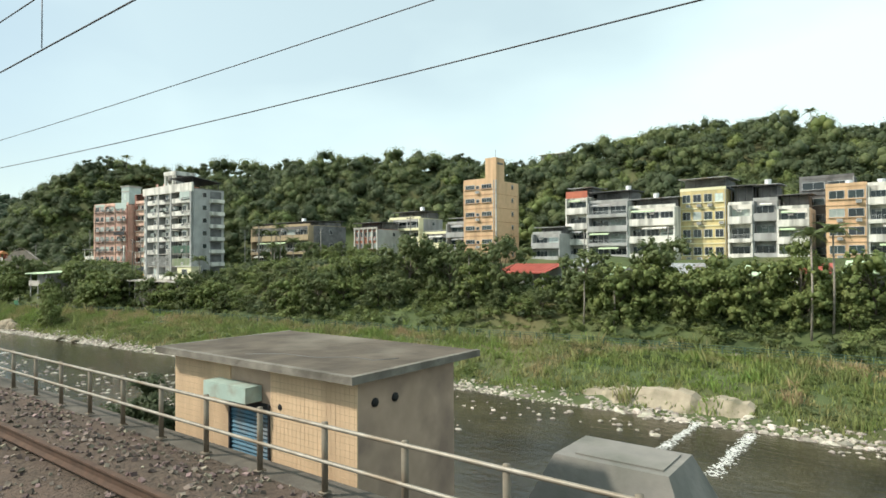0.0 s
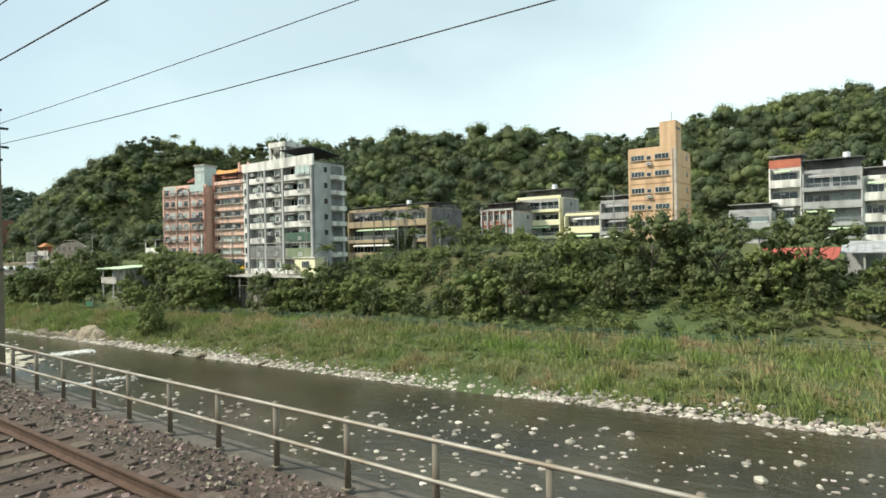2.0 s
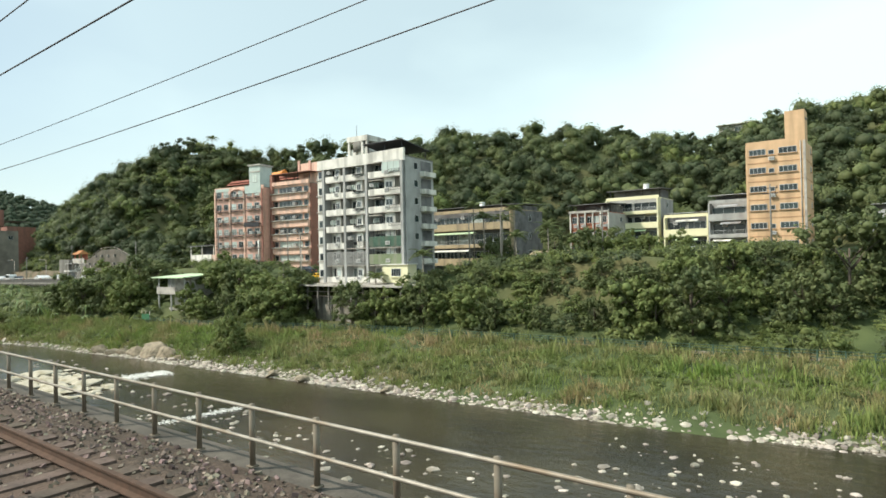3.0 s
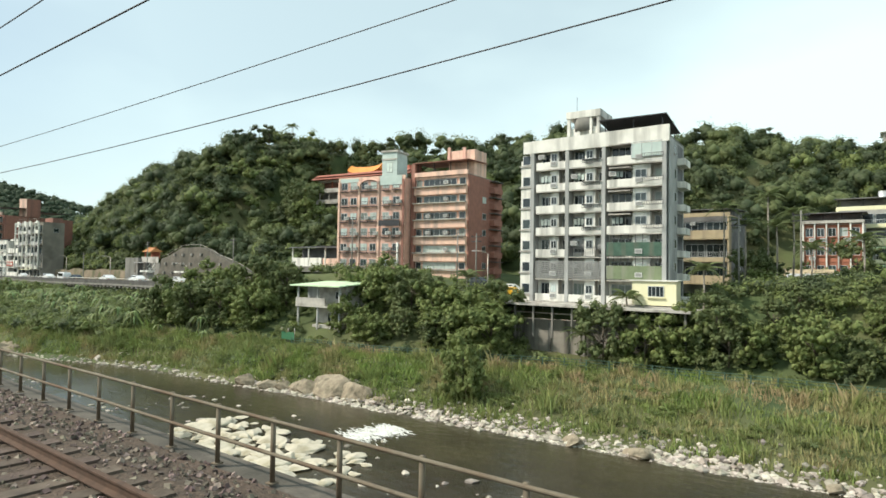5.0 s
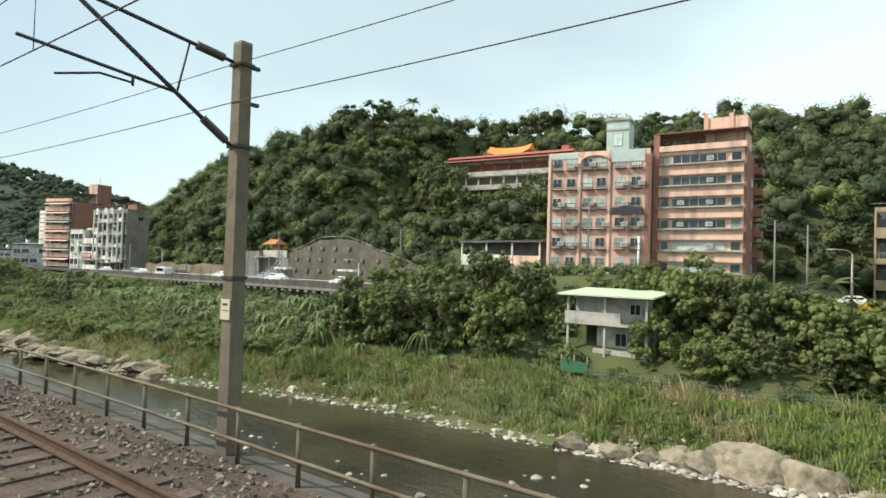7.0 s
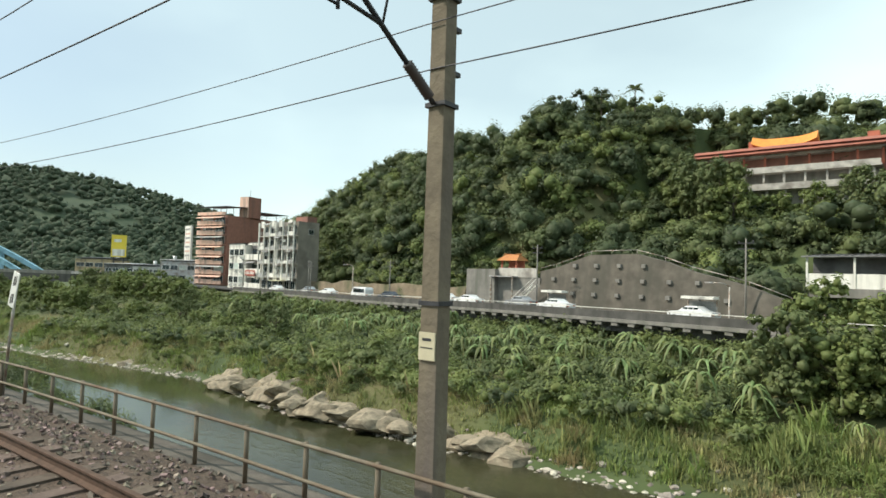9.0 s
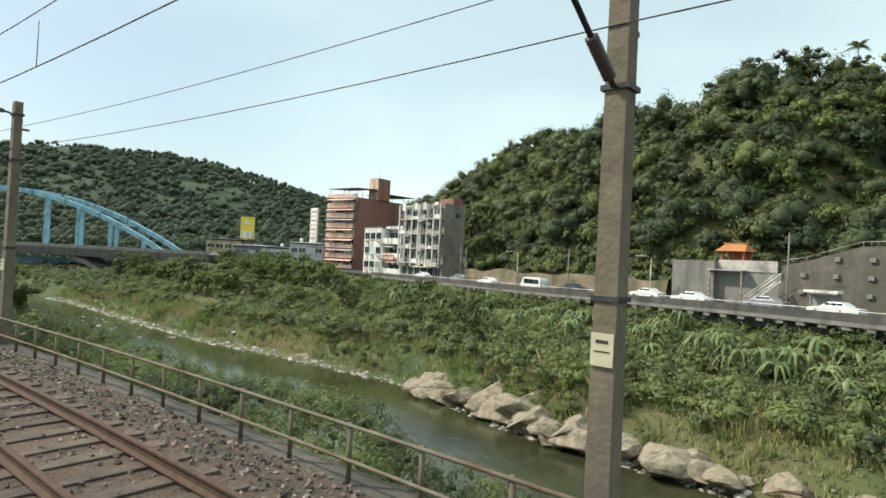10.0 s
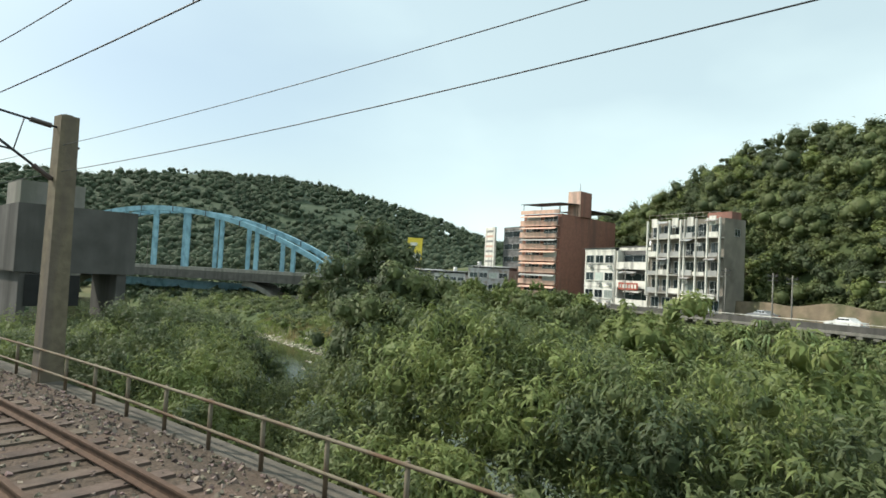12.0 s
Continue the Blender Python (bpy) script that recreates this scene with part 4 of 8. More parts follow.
def pink_blocks():
    b = building("apartment_block", "pink tiled six-storey apartment block with small barred windows", -164.4, 69.3, 1.6, 12)
    W, D, H, n = 12.6, 11.0, 15.0, 6
    fh = H / n
    bx("wall", b, PINK, (0, W, 0, D, -1.0, H))
    for u in (0.0, 3.9, 7.6, 12.1):
        bx("pilaster", b, BRICK if u > 12 else PEACH, (u, u + 0.35, -0.18, 0, -1.0, H - 0.2))
    bx("mint_panel", b, MINT, (8.0, 12.0, -0.09, 0, H - 1.0, H + 0.5))
    bx("mint_panel", b, MINT, (0.35, 3.9, -0.09, 0, H - 0.3, H + 0.3))
    for k in range(n):
        w = k * fh
        for u in (0.6, 2.4, 4.5, 6.2, 8.5, 10.4):
            window(b, u, 0, w + fh * 0.4, 1.2, 1.15, bars=1, glass=CURT if rnd.random() < 0.5 else GLASS)
            bx("window_cage", b, DARKM, *[(u + 0.1 + 0.3 * q, u + 0.13 + 0.3 * q, -0.45, -0.42, w + fh * 0.28, w + fh * 0.55) for q in range(5)], (u, u + 1.4, -0.46, -0.05, w + fh * 0.24, w + fh * 0.28), (u, u + 1.4, -0.46, -0.42, w + fh * 0.55, w + fh * 0.58))
            if rnd.random() < 0.4:
                air_con(b, u + 0.9, -0.02, w + fh * 0.42)
        if k == 3:
            parapet(b, 8.2, 12.0, -0.7, w - 0.1, 0.9, DARKM, 0.06)
    arch = [(4.3 + 1.75 - 1.75 * math.cos(a), -0.12, H - 0.75 + 0.75 * math.sin(a)) for a in np.linspace(0, math.pi, 14)]
    part_of("arch_moulding", tube_mesh("arch_moulding", arch, 0.16, PINK, 8), b)
    parapet(b, 0, W, 0, H, 0.5, PEACH, 0.2)
    bx("roof_slab", b, CONC, (0.0, W, 0.21, D, H, H + 0.15))
    bx("stair_head", b, MINT, (6.8, 9.6, 2.5, 6.0, H + 0.15, H + 4.8))
    bx("stair_head_cap", b, CONCL, (6.6, 9.8, 2.3, 6.2, H + 4.8, H + 5.1))
    bx("stair_head_band", b, CONCL, (6.75, 9.65, 2.4, 2.5, H + 3.5, H + 3.75))
    window(b, 7.6, 2.5, H + 1.5, 1.2, 1.7, bars=1, glass=CURT)
    bx("ground_arcade", b, CONCL, (0.2, 1.0, -0.9, 0, -1.0, 0.6), (4.4, 5.0, -0.9, 0, -1.0, 0.6), (7.8, 8.4, -0.9, 0, -1.0, 0.6), (0.2, 8.6, -0.9, 0, 0.6, 0.9))
    part_of("white_pipe", tube_mesh("white_pipe", [(11.5, -0.3, -0.5), (11.5, -0.3, 4.8)], 0.16, WHITE, 8), b)
    c = building("apartment_block", "peach apartment block with long window bands and a roof terrace", -151.6, 73.6, 1.2, 6)
    W, D, H = 9.6, 12.0, 15.6
    fh = H / 6
    bx("wall", c, BRICK, (0, W, 0.6, D, -1.0, H))
    bx("edge_pier", c, BRICK, (-0.7, 0, 0.1, 2.0, -1.0, H + 2.2))
    for k in range(6):
        w = k * fh
        bx("bay_band", c, PEACH, (0, W - 0.25, -0.05, 0.6, w - 0.3, w + fh * 0.34))
        bx("bay_ledge", c, CONCL, (-0.1, W - 0.1, -0.45, 0.0, w + fh * 0.34, w + fh * 0.40))
        for u, ww in ((0.15, 1.0), (1.5, 6.0), (8.0, 1.1)):
            window(c, u, 0.5, w + fh * 0.42, ww, fh * 0.4, bars=5 if ww > 2 else 0)
        for u in (2.2, 5.4):
            if rnd.random() < 0.6:
                air_con(c, u, 0.45, w + fh * 0.5)
        bx("window_head", c, PEACH, (0, W - 0.25, 0.3, 0.62, w + fh * 0.84, w + fh * 0.98))
    bx("roof_parapet", c, PEACH, (0, W, 0.0, 0.3, H, H + 0.7))
    roof_shed(c, 0, W - 0.2, 0.6, 6.0, H + 0.1, 2.1, BRICK, rise=0.2, posts=4)
    bx("roof_slab", c, CONC, (0, W, 0.61, D, H, H + 0.1))
    bx("front_wall", c, PEACH, (0, W - 0.25, 0.56, 0.599, -0.3, H))
    bx("stair_head", c, PEACH, (4.8, 9.4, 2.6, 6.6, H + 0.1, H + 4.2))
    bx("stair_fin", c, PINK, (4.6, 5.1, 2.4, 2.6, H + 2.2, H + 4.8))
    bx("stair_fin", c, PINK, (7.4, 7.9, 2.4, 2.6, H + 2.2, H + 4.6))
    for k in range(5):
        window(c, W, 5.0, k * fh + 1.2, 1.2, 1.0, "right")
    for k in range(6):
        bx("side_balcony", c, BRICK, (W, W + 0.9, 7.5, 10.5, k * fh + 0.4, k * fh + 1.3))
        bx("balcony_roof", c, DGREY, (W, W + 1.0, 7.3, 10.7, k * fh + 2.3, k * fh + 2.4))


pink_blocks()


def temple():
    b = building("temple", "terraced hillside temple with red eaves and an orange tiled roof", -205, 97.5, 15.0, 7, group="")
    for k, (u0, u1, v, w) in enumerate(((3, 24, 0, 0.0), (1, 25, 2.0, 3.0), (0, 26, 4.0, 6.0))):
        bx("terrace_body", b, CONC if k < 2 else BRICK, (u0, u1, v + 1.5, v + 9, w - 3, w + 2.4))
        bx("terrace_slab", b, CONCL, (u0 - 0.5, u1 + 0.5, v - 0.5, v + 9, w + 2.4, w + 2.7))
        parapet(b, u0 - 0.4, u1 + 0.4, v - 0.4, w + 2.7, 0.7, CONCL)
        for q in range(9):
            u = u0 + 0.3 + (u1 - u0 - 0.9) * q / 8
            bx("column", b, CONCL if k < 2 else REDP, (u, u + 0.3, v, v + 0.3, w, w + 2.4))
    for z, ext in ((8.8, 0.6), (9.5, 0.0)):
        vs, fs = boxes([(-1 - ext, 27 + ext, 2.6 - ext, 13, z, z + 0.7)])
        vs = [(a, c + (1.4 if d > z + 0.3 and c < 5 else 0), d) for a, c, d in vs]
        part_of("red_eave", mesh_of("red_eave", vs, fs, mat("dull_red_eave", (0.34, 0.13, 0.09), (0.26, 0.1, 0.075), 0.8, scale=1.0)), b)
    n = 14
    vs, fs = [], []
    for i in range(n + 1):
        u = 7.5 + 9.5 * i / n
        lift = 0.9 * abs(2 * i / n - 1) ** 3
        vs += [(u, 5.0, 10.2 + lift), (u, 6.6, 11.9 + lift * 0.7), (u, 8.4, 10.2 + lift), (u, 6.6, 10.1 + lift)]
        if i:
            a, c = 4 * (i - 1), 4 * i
            fs += [(a, c, c + 1, a + 1), (a + 1, c + 1, c + 2, a + 2), (a + 2, c + 2, c + 3, a + 3), (a + 3, c + 3, c, a)]
    fs += [(0, 1, 2, 3), (4 * n + 3, 4 * n + 2, 4 * n + 1, 4 * n)]
    part_of("tiled_roof", mesh_of("tiled_roof", vs, fs, ORTILE), b, label="curved orange glazed tile roof")
    bx("small_turret", b, REDP, (7.0, 8.6, 6, 8, 10.2, 11.6), (23.5, 25, 6, 8, 10.2, 11.4))


temple()


def far_town():
    """The group of buildings by the road beyond the viaduct."""
    b = building("apartment_block", "grey five-storey block with white upright fins and balconies", -293.2, 64.2, -2.0, 4, "roadside town buildings")
    W, D, H, n = 14.4, 6.5, 15.6, 5
    fh = H / n
    bx("wall", b, mat("weathered_grey_render", (0.27, 0.245, 0.205), (0.21, 0.19, 0.16), 0.9, scale=0.5, stain=(0.15, 0.135, 0.115), stain_scale=0.3, bump=0.15), (0, W, 1.0, D, -0.5, H))
    for k in range(n):
        w = k * fh
        bx("balcony_slab", b, CONCL, (0, W, -0.2, 1.0, w - 0.16, w))
        for q in range(6):
            u = 0.25 + q * 2.32
            if k and (q * 5 + k * 3) % 4:
                parapet(b, u, u + 2.1, -0.12, w, 0.6 + 0.25 * ((q + k) % 2), GREYW if (q + k) % 3 else WHITE, 0.1)
            elif k:
                railing(b, u, u + 2.1, -0.1, w, 1.0, FRAME, 0.3)
            window(b, u + 0.2, 1.0, w + 0.25, 1.7, fh * 0.66, bars=1)
            if (q * 3 + k) % 5 == 0 and k:
                air_con(b, u + 0.5, 0.3, w + fh * 0.55)
            if (q + 2 * k) % 4 == 1 and k:
                vs, fs = boxes([(u, u + 2.0, -0.75, 0.2, w + fh * 0.8, w + fh * 0.83)])
                part_of("awning", mesh_of("awning", [(a_, c_, d_ + (c_ + 0.75) * 0.35) for a_, c_, d_ in vs], fs, SHEET), b)
        if k == 0:
            bx("shop_awning", b, PALEGREEN if k else CREAM, (7.0, 11.5, -1.6, 0.1, 2.3, 2.42), label="faded cloth shop awning")
            bx("shop_sign", b, WHITE, (9.4, 13.6, -0.1, 0.04, 2.6, 3.3))
    for u in (0.0, 2.3, 4.6, 6.9, 7.7, 9.9, 12.0, 14.2):
        bx("fin", b, WHITE, (u, u + 0.2, -0.25, 0.1, 2.4, H))
    for u in (1.0, 5.3, 8.3, 12.4):
        bx("crown_panel", b, WHITE, (u, u + 1.1, -0.15, 0.05, H - 1.2, H + 0.3))
    bx("roof_room", b, BRICK, (W - 5.0, W - 0.6, 3.6, 6.2, H, H + 1.3))
    railing(b, 0.2, W - 0.2, 0.1, H + 0.3, 0.7, GALV, 1.2)
    window(b, W, 3.6, H - 2.8, 1.4, 1.2, "right")
    row_house("small white shop house with ribbon windows", -310.6, -302.0, 65, -1.8, 8.4, 3, WHITE, 9, style="windows", seed=31, bays=3, shed=DGREY, roofh=0.5)
    s2 = row_house("dark shop house with a red shop sign", -301.6, -293.6, 65, -1.8, 8.6, 3, WHITE, 9, seed=32, bays=1, shed=DGREY, roofh=0.6, sidem=DGREY)
    bx("shop_sign", s2, REDROOF, (1.4, 6.2, -0.6, -0.45, 3.0, 4.3), label="red shop sign with white bars for writing")
    bx("sign_bars", s2, WHITE, *[(1.7 + q * 0.75, 2.2 + q * 0.75, -0.62, -0.605, 3.3, 4.0) for q in range(6)])
    c = building("apartment_block", "red-brown tiled block with peach balconies and a rooftop canopy", -337.8, 67.5, -1.6, 18, "roadside town buildings")
    W, D, H, n = 11.0, 26.0, 19.6, 7
    fh = H / n
    bx("wall", c, BRICK, (0, W, 1.0, D, -0.5, H))
    bx("stair_tower", c, BRICK, (W - 3.0, W + 0.5, 8.0, 13.0, H, H + 6.2))
    bx("tower_face", c, PEACH, (W - 3.0, W + 0.5, 7.9, 8.0, H, H + 6.2))
    for k in range(n):
        w = k * fh
        bx("balcony_slab", c, PEACH, (-0.3, W - 0.4, -0.3, 1.0, w - 0.1, w + 0.02))
        parapet(c, -0.2, W * 0.62, -0.25, w + 0.02, fh * 0.42, PEACH)
        parapet(c, W * 0.62, W - 0.5, -0.2, w + 0.02, fh * 0.3, PEACH)
        railing(c, W * 0.62, W - 0.5, -0.2, w + fh * 0.31, fh * 0.14, FRAME, 0.4)
        window(c, 0.8, 1.0, w + 0.6, 4.2, fh * 0.6, bars=3)
        window(c, W * 0.56, 1.0, w + 0.3, 3.8, fh * 0.72, bars=2)
        if rnd.random() < 0.7:
            air_con(c, 2.0 + rnd.random(), -0.25, w + fh * 0.5)
        vs, fs = boxes([(0.2, W - 0.5, -1.1, 0.0, w + fh * 0.8, w + fh * 0.84)])
        part_of("awning", mesh_of("awning", [(a, q, d + q * 0.35) for a, q, d in vs], fs, r_choice(k)), c)
    bx("top_parapet", c, PEACH, (-0.2, W, -0.2, 0.2, H, H + 0.9))
    roof_shed(c, 0, W, 0.4, 8, H, 2.4, DARKM, rise=0.5, posts=3)
    roof_shed(c, 2, W, 14, 25, H, 2.0, DARKM, rise=0.2, posts=3)
    part_of("antenna", tube_mesh("antenna", [(W - 1, 10, H + 6.2), (W - 1, 10, H + 8.4)], 0.05, DARKM, 5), c)
    row_house("narrow grey-brown house beside the sign tower", -362.0, -352.5, 78, -1.5, 16.2, 5, DGREY, 10, style="windows", seed=34, bays=1, shed=None, sidem=TAN)
    sg = building("sign_tower", "tall pale advertising board on the corner of a house", -367.5, 75, -1.5, 0, "", "sign")
    bx("board", sg, WHITE, (0, 5.2, 0, 0.6, 6.5, 18.2))
    for q in range(7):
        bx("writing_bar", sg, mat("faded_print", (0.62, 0.42, 0.34), (0.55, 0.38, 0.31), 0.8) if q % 2 else SHUT, (0.6, 4.6, -0.03, -0.005, 8 + q * 1.45, 8.6 + q * 1.45))
    bx("board_post", sg, DARKM, (1, 1.5, 0.1, 0.5, -1, 6.5), (3.8, 4.3, 0.1, 0.5, -1, 6.5))
    yb = building("billboard", "yellow and white advertising board on steel legs", -383.4, 57.0, -2.0, 66, "", "billboard")
    bx("board", yb, mat("yellow_board", (0.8, 0.62, 0.08), (0.72, 0.55, 0.07), 0.6, scale=0.5), (0, 4.5, 0, 0.4, 7.6, 15.0))
    bx("board_patch", yb, WHITE, (0.4, 4.1, -0.06, -0.005, 8.0, 10.2))
    bx("board_patch", yb, WHITE, (0.8, 3.0, -0.06, -0.005, 12.6, 13.6))
    bx("board_leg", yb, DARKM, (0.6, 0.9, 0.5, 0.8, -1, 9.0))
    bx("board_leg", yb, DARKM, (3.6, 3.9, 0.5, 0.8, -1, 9.0))
    for i, (x0, x1, y, h, m) in enumerate(((-398, -383, 50, 5.4, TAN), (-382, -371, 55, 3.6, DGREY), (-370, -360, 60, 3.4, GREYW), (-359, -347, 65, 5.2, SHEET))):
        row_house("low roadside house with a sheet roof", x0, x1, y, -2.2, h - 1.2, 2, m, 8, style="windows", seed=40 + i, bays=4, shed=SHEET if i % 2 else DARKM, roofh=0.8, yaw=35)


def r_choice(k):
    return (PEACH, GREYW, PEACH)[k % 3]


far_town()


def market_roof(label, x0, x1, y, z, depth, m, rise=1.3):
    b = building("market_shed", label, x0, y, z - 3.0, 0, "low sheds before the town houses", "shed")
    W = x1 - x0
    vs = [(-0.3, -0.4, 3.0), (W + 0.3, -0.4, 3.0), (W + 0.3, depth, 3.0 + rise), (-0.3, depth, 3.0 + rise)]
    vs += [(a, c, d + 0.12) for a, c, d in vs]
    part_of("roof_sheet", mesh_of("roof_sheet", vs, BOXF, m), b)
    k = int(W / 0.7)
    rv, rf = [], []
    for q in range(k):
        u = W * (q + 0.5) / k
        rib = [(u - 0.03, -0.4, 3.125), (u + 0.03, -0.4, 3.125), (u + 0.03, depth, 3.125 + rise), (u - 0.03, depth, 3.125 + rise)]
        base = len(rv)
        rv += rib + [(a, c, d + 0.06) for a, c, d in rib]
        rf += [tuple(base + i for i in f) for f in BOXF]
    part_of("roof_ribs", mesh_of("roof_ribs", rv, rf, m), b)
    for u in np.linspace(0.1, W - 0.3, max(3, int(W / 3))):
        bx("post", b, WHITE, (u, u + 0.2, 0, 0.2, -1.2, 3.0))
    bx("back_wall", b, GREYW, (0, W, depth - 0.3, depth - 0.1, -1.2, 3.0 + rise * 0.9))
    return b


for args in (("low shed with a red sheet roof", -49.5, -41.5, 79, 0.3, 6, REDROOF), ("low shed with a pale green sheet roof", -36.2, -31.4, 79, -0.2, 6, PALEGREEN), ("dark shed beside the pale green roof", -31.2, -27.4, 80, -0.1, 6, DGREY),
             ("long shed with a grey sheet roof", -27.0, -20.4, 80, 0.3, 6, SHEET), ("open market hall with a pale green sheet roof", -15.6, -9.4, 80, 0.2, 6, PALEGREEN), ("red sheet roof beside the market hall", -9.3, -6.6, 80, 0.3, 6, REDROOF),
             ("low shed with a white sheet roof", -41.0, -37.0, 85, 1.0, 5, SHEET), ("low shed with a mint sheet roof", -5, 5, 82, 0.6, 6, PALEGREEN),
             ("low shed with a grey sheet roof below the tower", -78, -70, 76, 1.6, 6, SHEET), ("low shed with a white sheet roof", -101, -95.5, 82, 1.0, 5, SHEET), ("low red-brown shed beside the road", -104, -97, 88, 1.6, 4, TAN)):
    market_roof(*args)
lh = market_roof("low open house with a dark sheet roof and white parapets", -182, -168, 74, 5.8, 6, DGREY, 0.5)
bx("front_parapet", lh, WHITE, (0.3, 8.2, 0.1, 0.25, -0.4, 1.2))
bx("front_parapet", lh, PEACH, (8.6, 13.8, 0.1, 0.25, -0.4, 1.1))
bx("inner_wall", lh, DGREY, (0.2, 13.8, 2.4, 2.6, -1.0, 3.0))
bx("floor_slab", lh, CONC, (0, 14, -0.2, 6, -1.4, -0.4))
cab = building("river_cabin", "two-storey concrete cabin with a pale green sheet roof", -151.9, 50.6, -4.6, 3, "", "cabin")
bx("wall", cab, CONCL, (2.5, 7.2, 1.6, 5.5, -3, 4.5))
bx("wall", cab, GREYW, (0.3, 2.5, 1.8, 5.5, 2.2, 4.5))
bx("upper_slab", cab, CONCL, (0, 7.6, 0.0, 5.6, 1.9, 2.15))
parapet(cab, 0.0, 5.2, 0.0, 2.15, 0.9, CONCL)
bx("post", cab, GREYW, (0.1, 0.3, 0.2, 0.4, -3, 4.6))
bx("post", cab, GREYW, (3.6, 3.8, 0.2, 0.4, -3, 4.6))
bx("post", cab, GREYW, (7.3, 7.5, 0.2, 0.4, -3, 4.6))
bx("lower_ledge", cab, CONCL, (2.5, 7.6, 0.6, 1.6, -1.1, -0.3))
window(cab, 5.5, 1.6, 2.9, 1.0, 1.0)
window(cab, 4.2, 1.6, 0.0, 1.1, 1.2)
_v, _f = boxes([(-0.5, 8.2, -0.6, 6.2, 4.5, 4.65)])
part_of("roof_sheet", mesh_of("roof_sheet", [(a, c, d + (c + 0.6) * 0.06) for a, c, d in _v], _f, PALEGREEN), cab)

# ---- plants and stones ----
rng = np.random.default_rng(5)


def leaf_quads(pos, nrm, size, rng, slim=0.55, droop=0.0):
    """Small bent leaf pieces at pos, facing about nrm; verts and faces as arrays."""
    n = len(pos)
    t = rng.normal(size=(n, 3))
    if droop:
        t = t * (1 - droop) + np.array((0, 0, -1.6)) * droop
    t -= nrm * np.sum(t * nrm, 1, keepdims=True)
    t /= np.linalg.norm(t, axis=1, keepdims=True) + 1e-9
    b = np.cross(nrm, t)
    s = (size * rng.uniform(0.6, 1.4, n))[:, None]
    w = s * slim
    bend = nrm * s * 0.18
    v = np.stack([pos - t * s * 0.5 - bend, pos + b * w * 0.5, pos + t * s * 0.5 - bend, pos - b * w * 0.5], 1).reshape(-1, 3)
    f = np.arange(4 * n).reshape(-1, 4)
    return v, f


def cloud(centres, radii, per, size, rng, low=-0.35, lobes=6, spread=0.36, slim=0.55, droop=0.0, core=0.0, lumps=True):
    """Leaf pieces over lumpy crowns: each crown is a handful of round clumps, leafed on their outsides,
    about a closed inner mass of foliage (core). centres (N,3), radii (N,3)."""
    n = len(centres)
    k = n * per
    c = np.repeat(centres, per, 0)
    r = np.repeat(radii, per, 0)
    lob = rng.normal(size=(n, lobes, 3))
    lob[:, :, 2] = np.abs(lob[:, :, 2]) * 0.9 - 0.25
    lob /= np.linalg.norm(lob, axis=2, keepdims=True)
    lr = rng.uniform(0.34, 0.6, (n, lobes))
    pick = rng.integers(0, lobes, k)
    who = np.repeat(np.arange(n), per)
    base = lob[who, pick] * 0.55
    s = rng.normal(size=(k, 3)) + lob[who, pick] * 0.9
    s[:, 2] += 0.35
    s /= np.linalg.norm(s, axis=1, keepdims=True)
    d = base + s * (lr[who, pick] * (1 + rng.normal(size=k) * spread * 0.4))[:, None]
    d[:, 2] = np.maximum(d[:, 2], low)
    nr = s + rng.normal(size=(k, 3)) * 0.24
    nr[:, 2] += 0.25
    nr /= np.linalg.norm(nr, axis=1, keepdims=True)
    v, f = leaf_quads(c + d * r, nr, np.full(k, size), rng, slim, droop)
    if not core:
        return v, f
    cv, cf = CORE
    m = len(cv)
    if not lumps:
        near = np.max(np.einsum("vd,nld->nvl", cv, lob), axis=2)
        rad = core * (0.72 + 0.42 * np.clip(near, 0, 1) ** 2) * rng.uniform(0.65, 1.15, (n, m))
        w = cv[None] * rad[:, :, None]
        w[:, :, 2] = np.maximum(w[:, :, 2], low)
        w = (w * radii[:, None, :] + centres[:, None, :]).reshape(-1, 3)
        count = n
    else:                                      # one rounded mass under the leaves of every clump
        rad = lr[:, :, None] * core * rng.uniform(0.8, 1.15, (n, lobes, m))
        w = lob[:, :, None, :] * 0.55 + cv[None, None] * rad[..., None]
        w[..., 2] = np.maximum(w[..., 2], low)
        w = (w * radii[:, None, None, :] + centres[:, None, None, :]).reshape(-1, 3)
        count = n * lobes
    cf2 = (cf[None] + (m * np.arange(count))[:, None, None]).reshape(-1, 3) + len(v)
    return np.concatenate([v, w]), f.tolist() + cf2.tolist()


def _core():
    bm = bmesh.new()
    bmesh.ops.create_icosphere(bm, subdivisions=1, radius=1)
    v = np.array([q.co[:] for q in bm.verts])
    f = np.array([[q.index for q in p.verts] for p in bm.faces])
    bm.free()
    return v, f


CORE = _core()


def stuff(name, v, f, m, label, category, smooth=False):
    ob = new(name, mesh_of(name, v, f, m, smooth))
    return tagged(ob, label, category, kind="stuff")


def scatter(n, x0, x1, ylo, yhi, rng):
    xs = rng.uniform(x0, x1, n)
    ys = np.array([rng.uniform(ylo(x), yhi(x)) for x in xs])
    return xs, ys


def inside_building(x, y):
    for a, b, c, d in ((-55, 14, 107, 124), (-58, -50, 103, 114), (-75, -63, 103, 114), (-103, -72, 98, 118), (-133, -108, 91, 106), (-128, -106, 60, 77), (-167, -136, 68, 90), (-207, -178, 95, 106), (-345, -276, 58, 79), (-345, -316, 58, 92), (-184, -167, 73, 81), (-372, -350, 74, 90), (-153, -144.5, 50, 57)):
        if a < x < b and c < y < d:
            return True
    return False


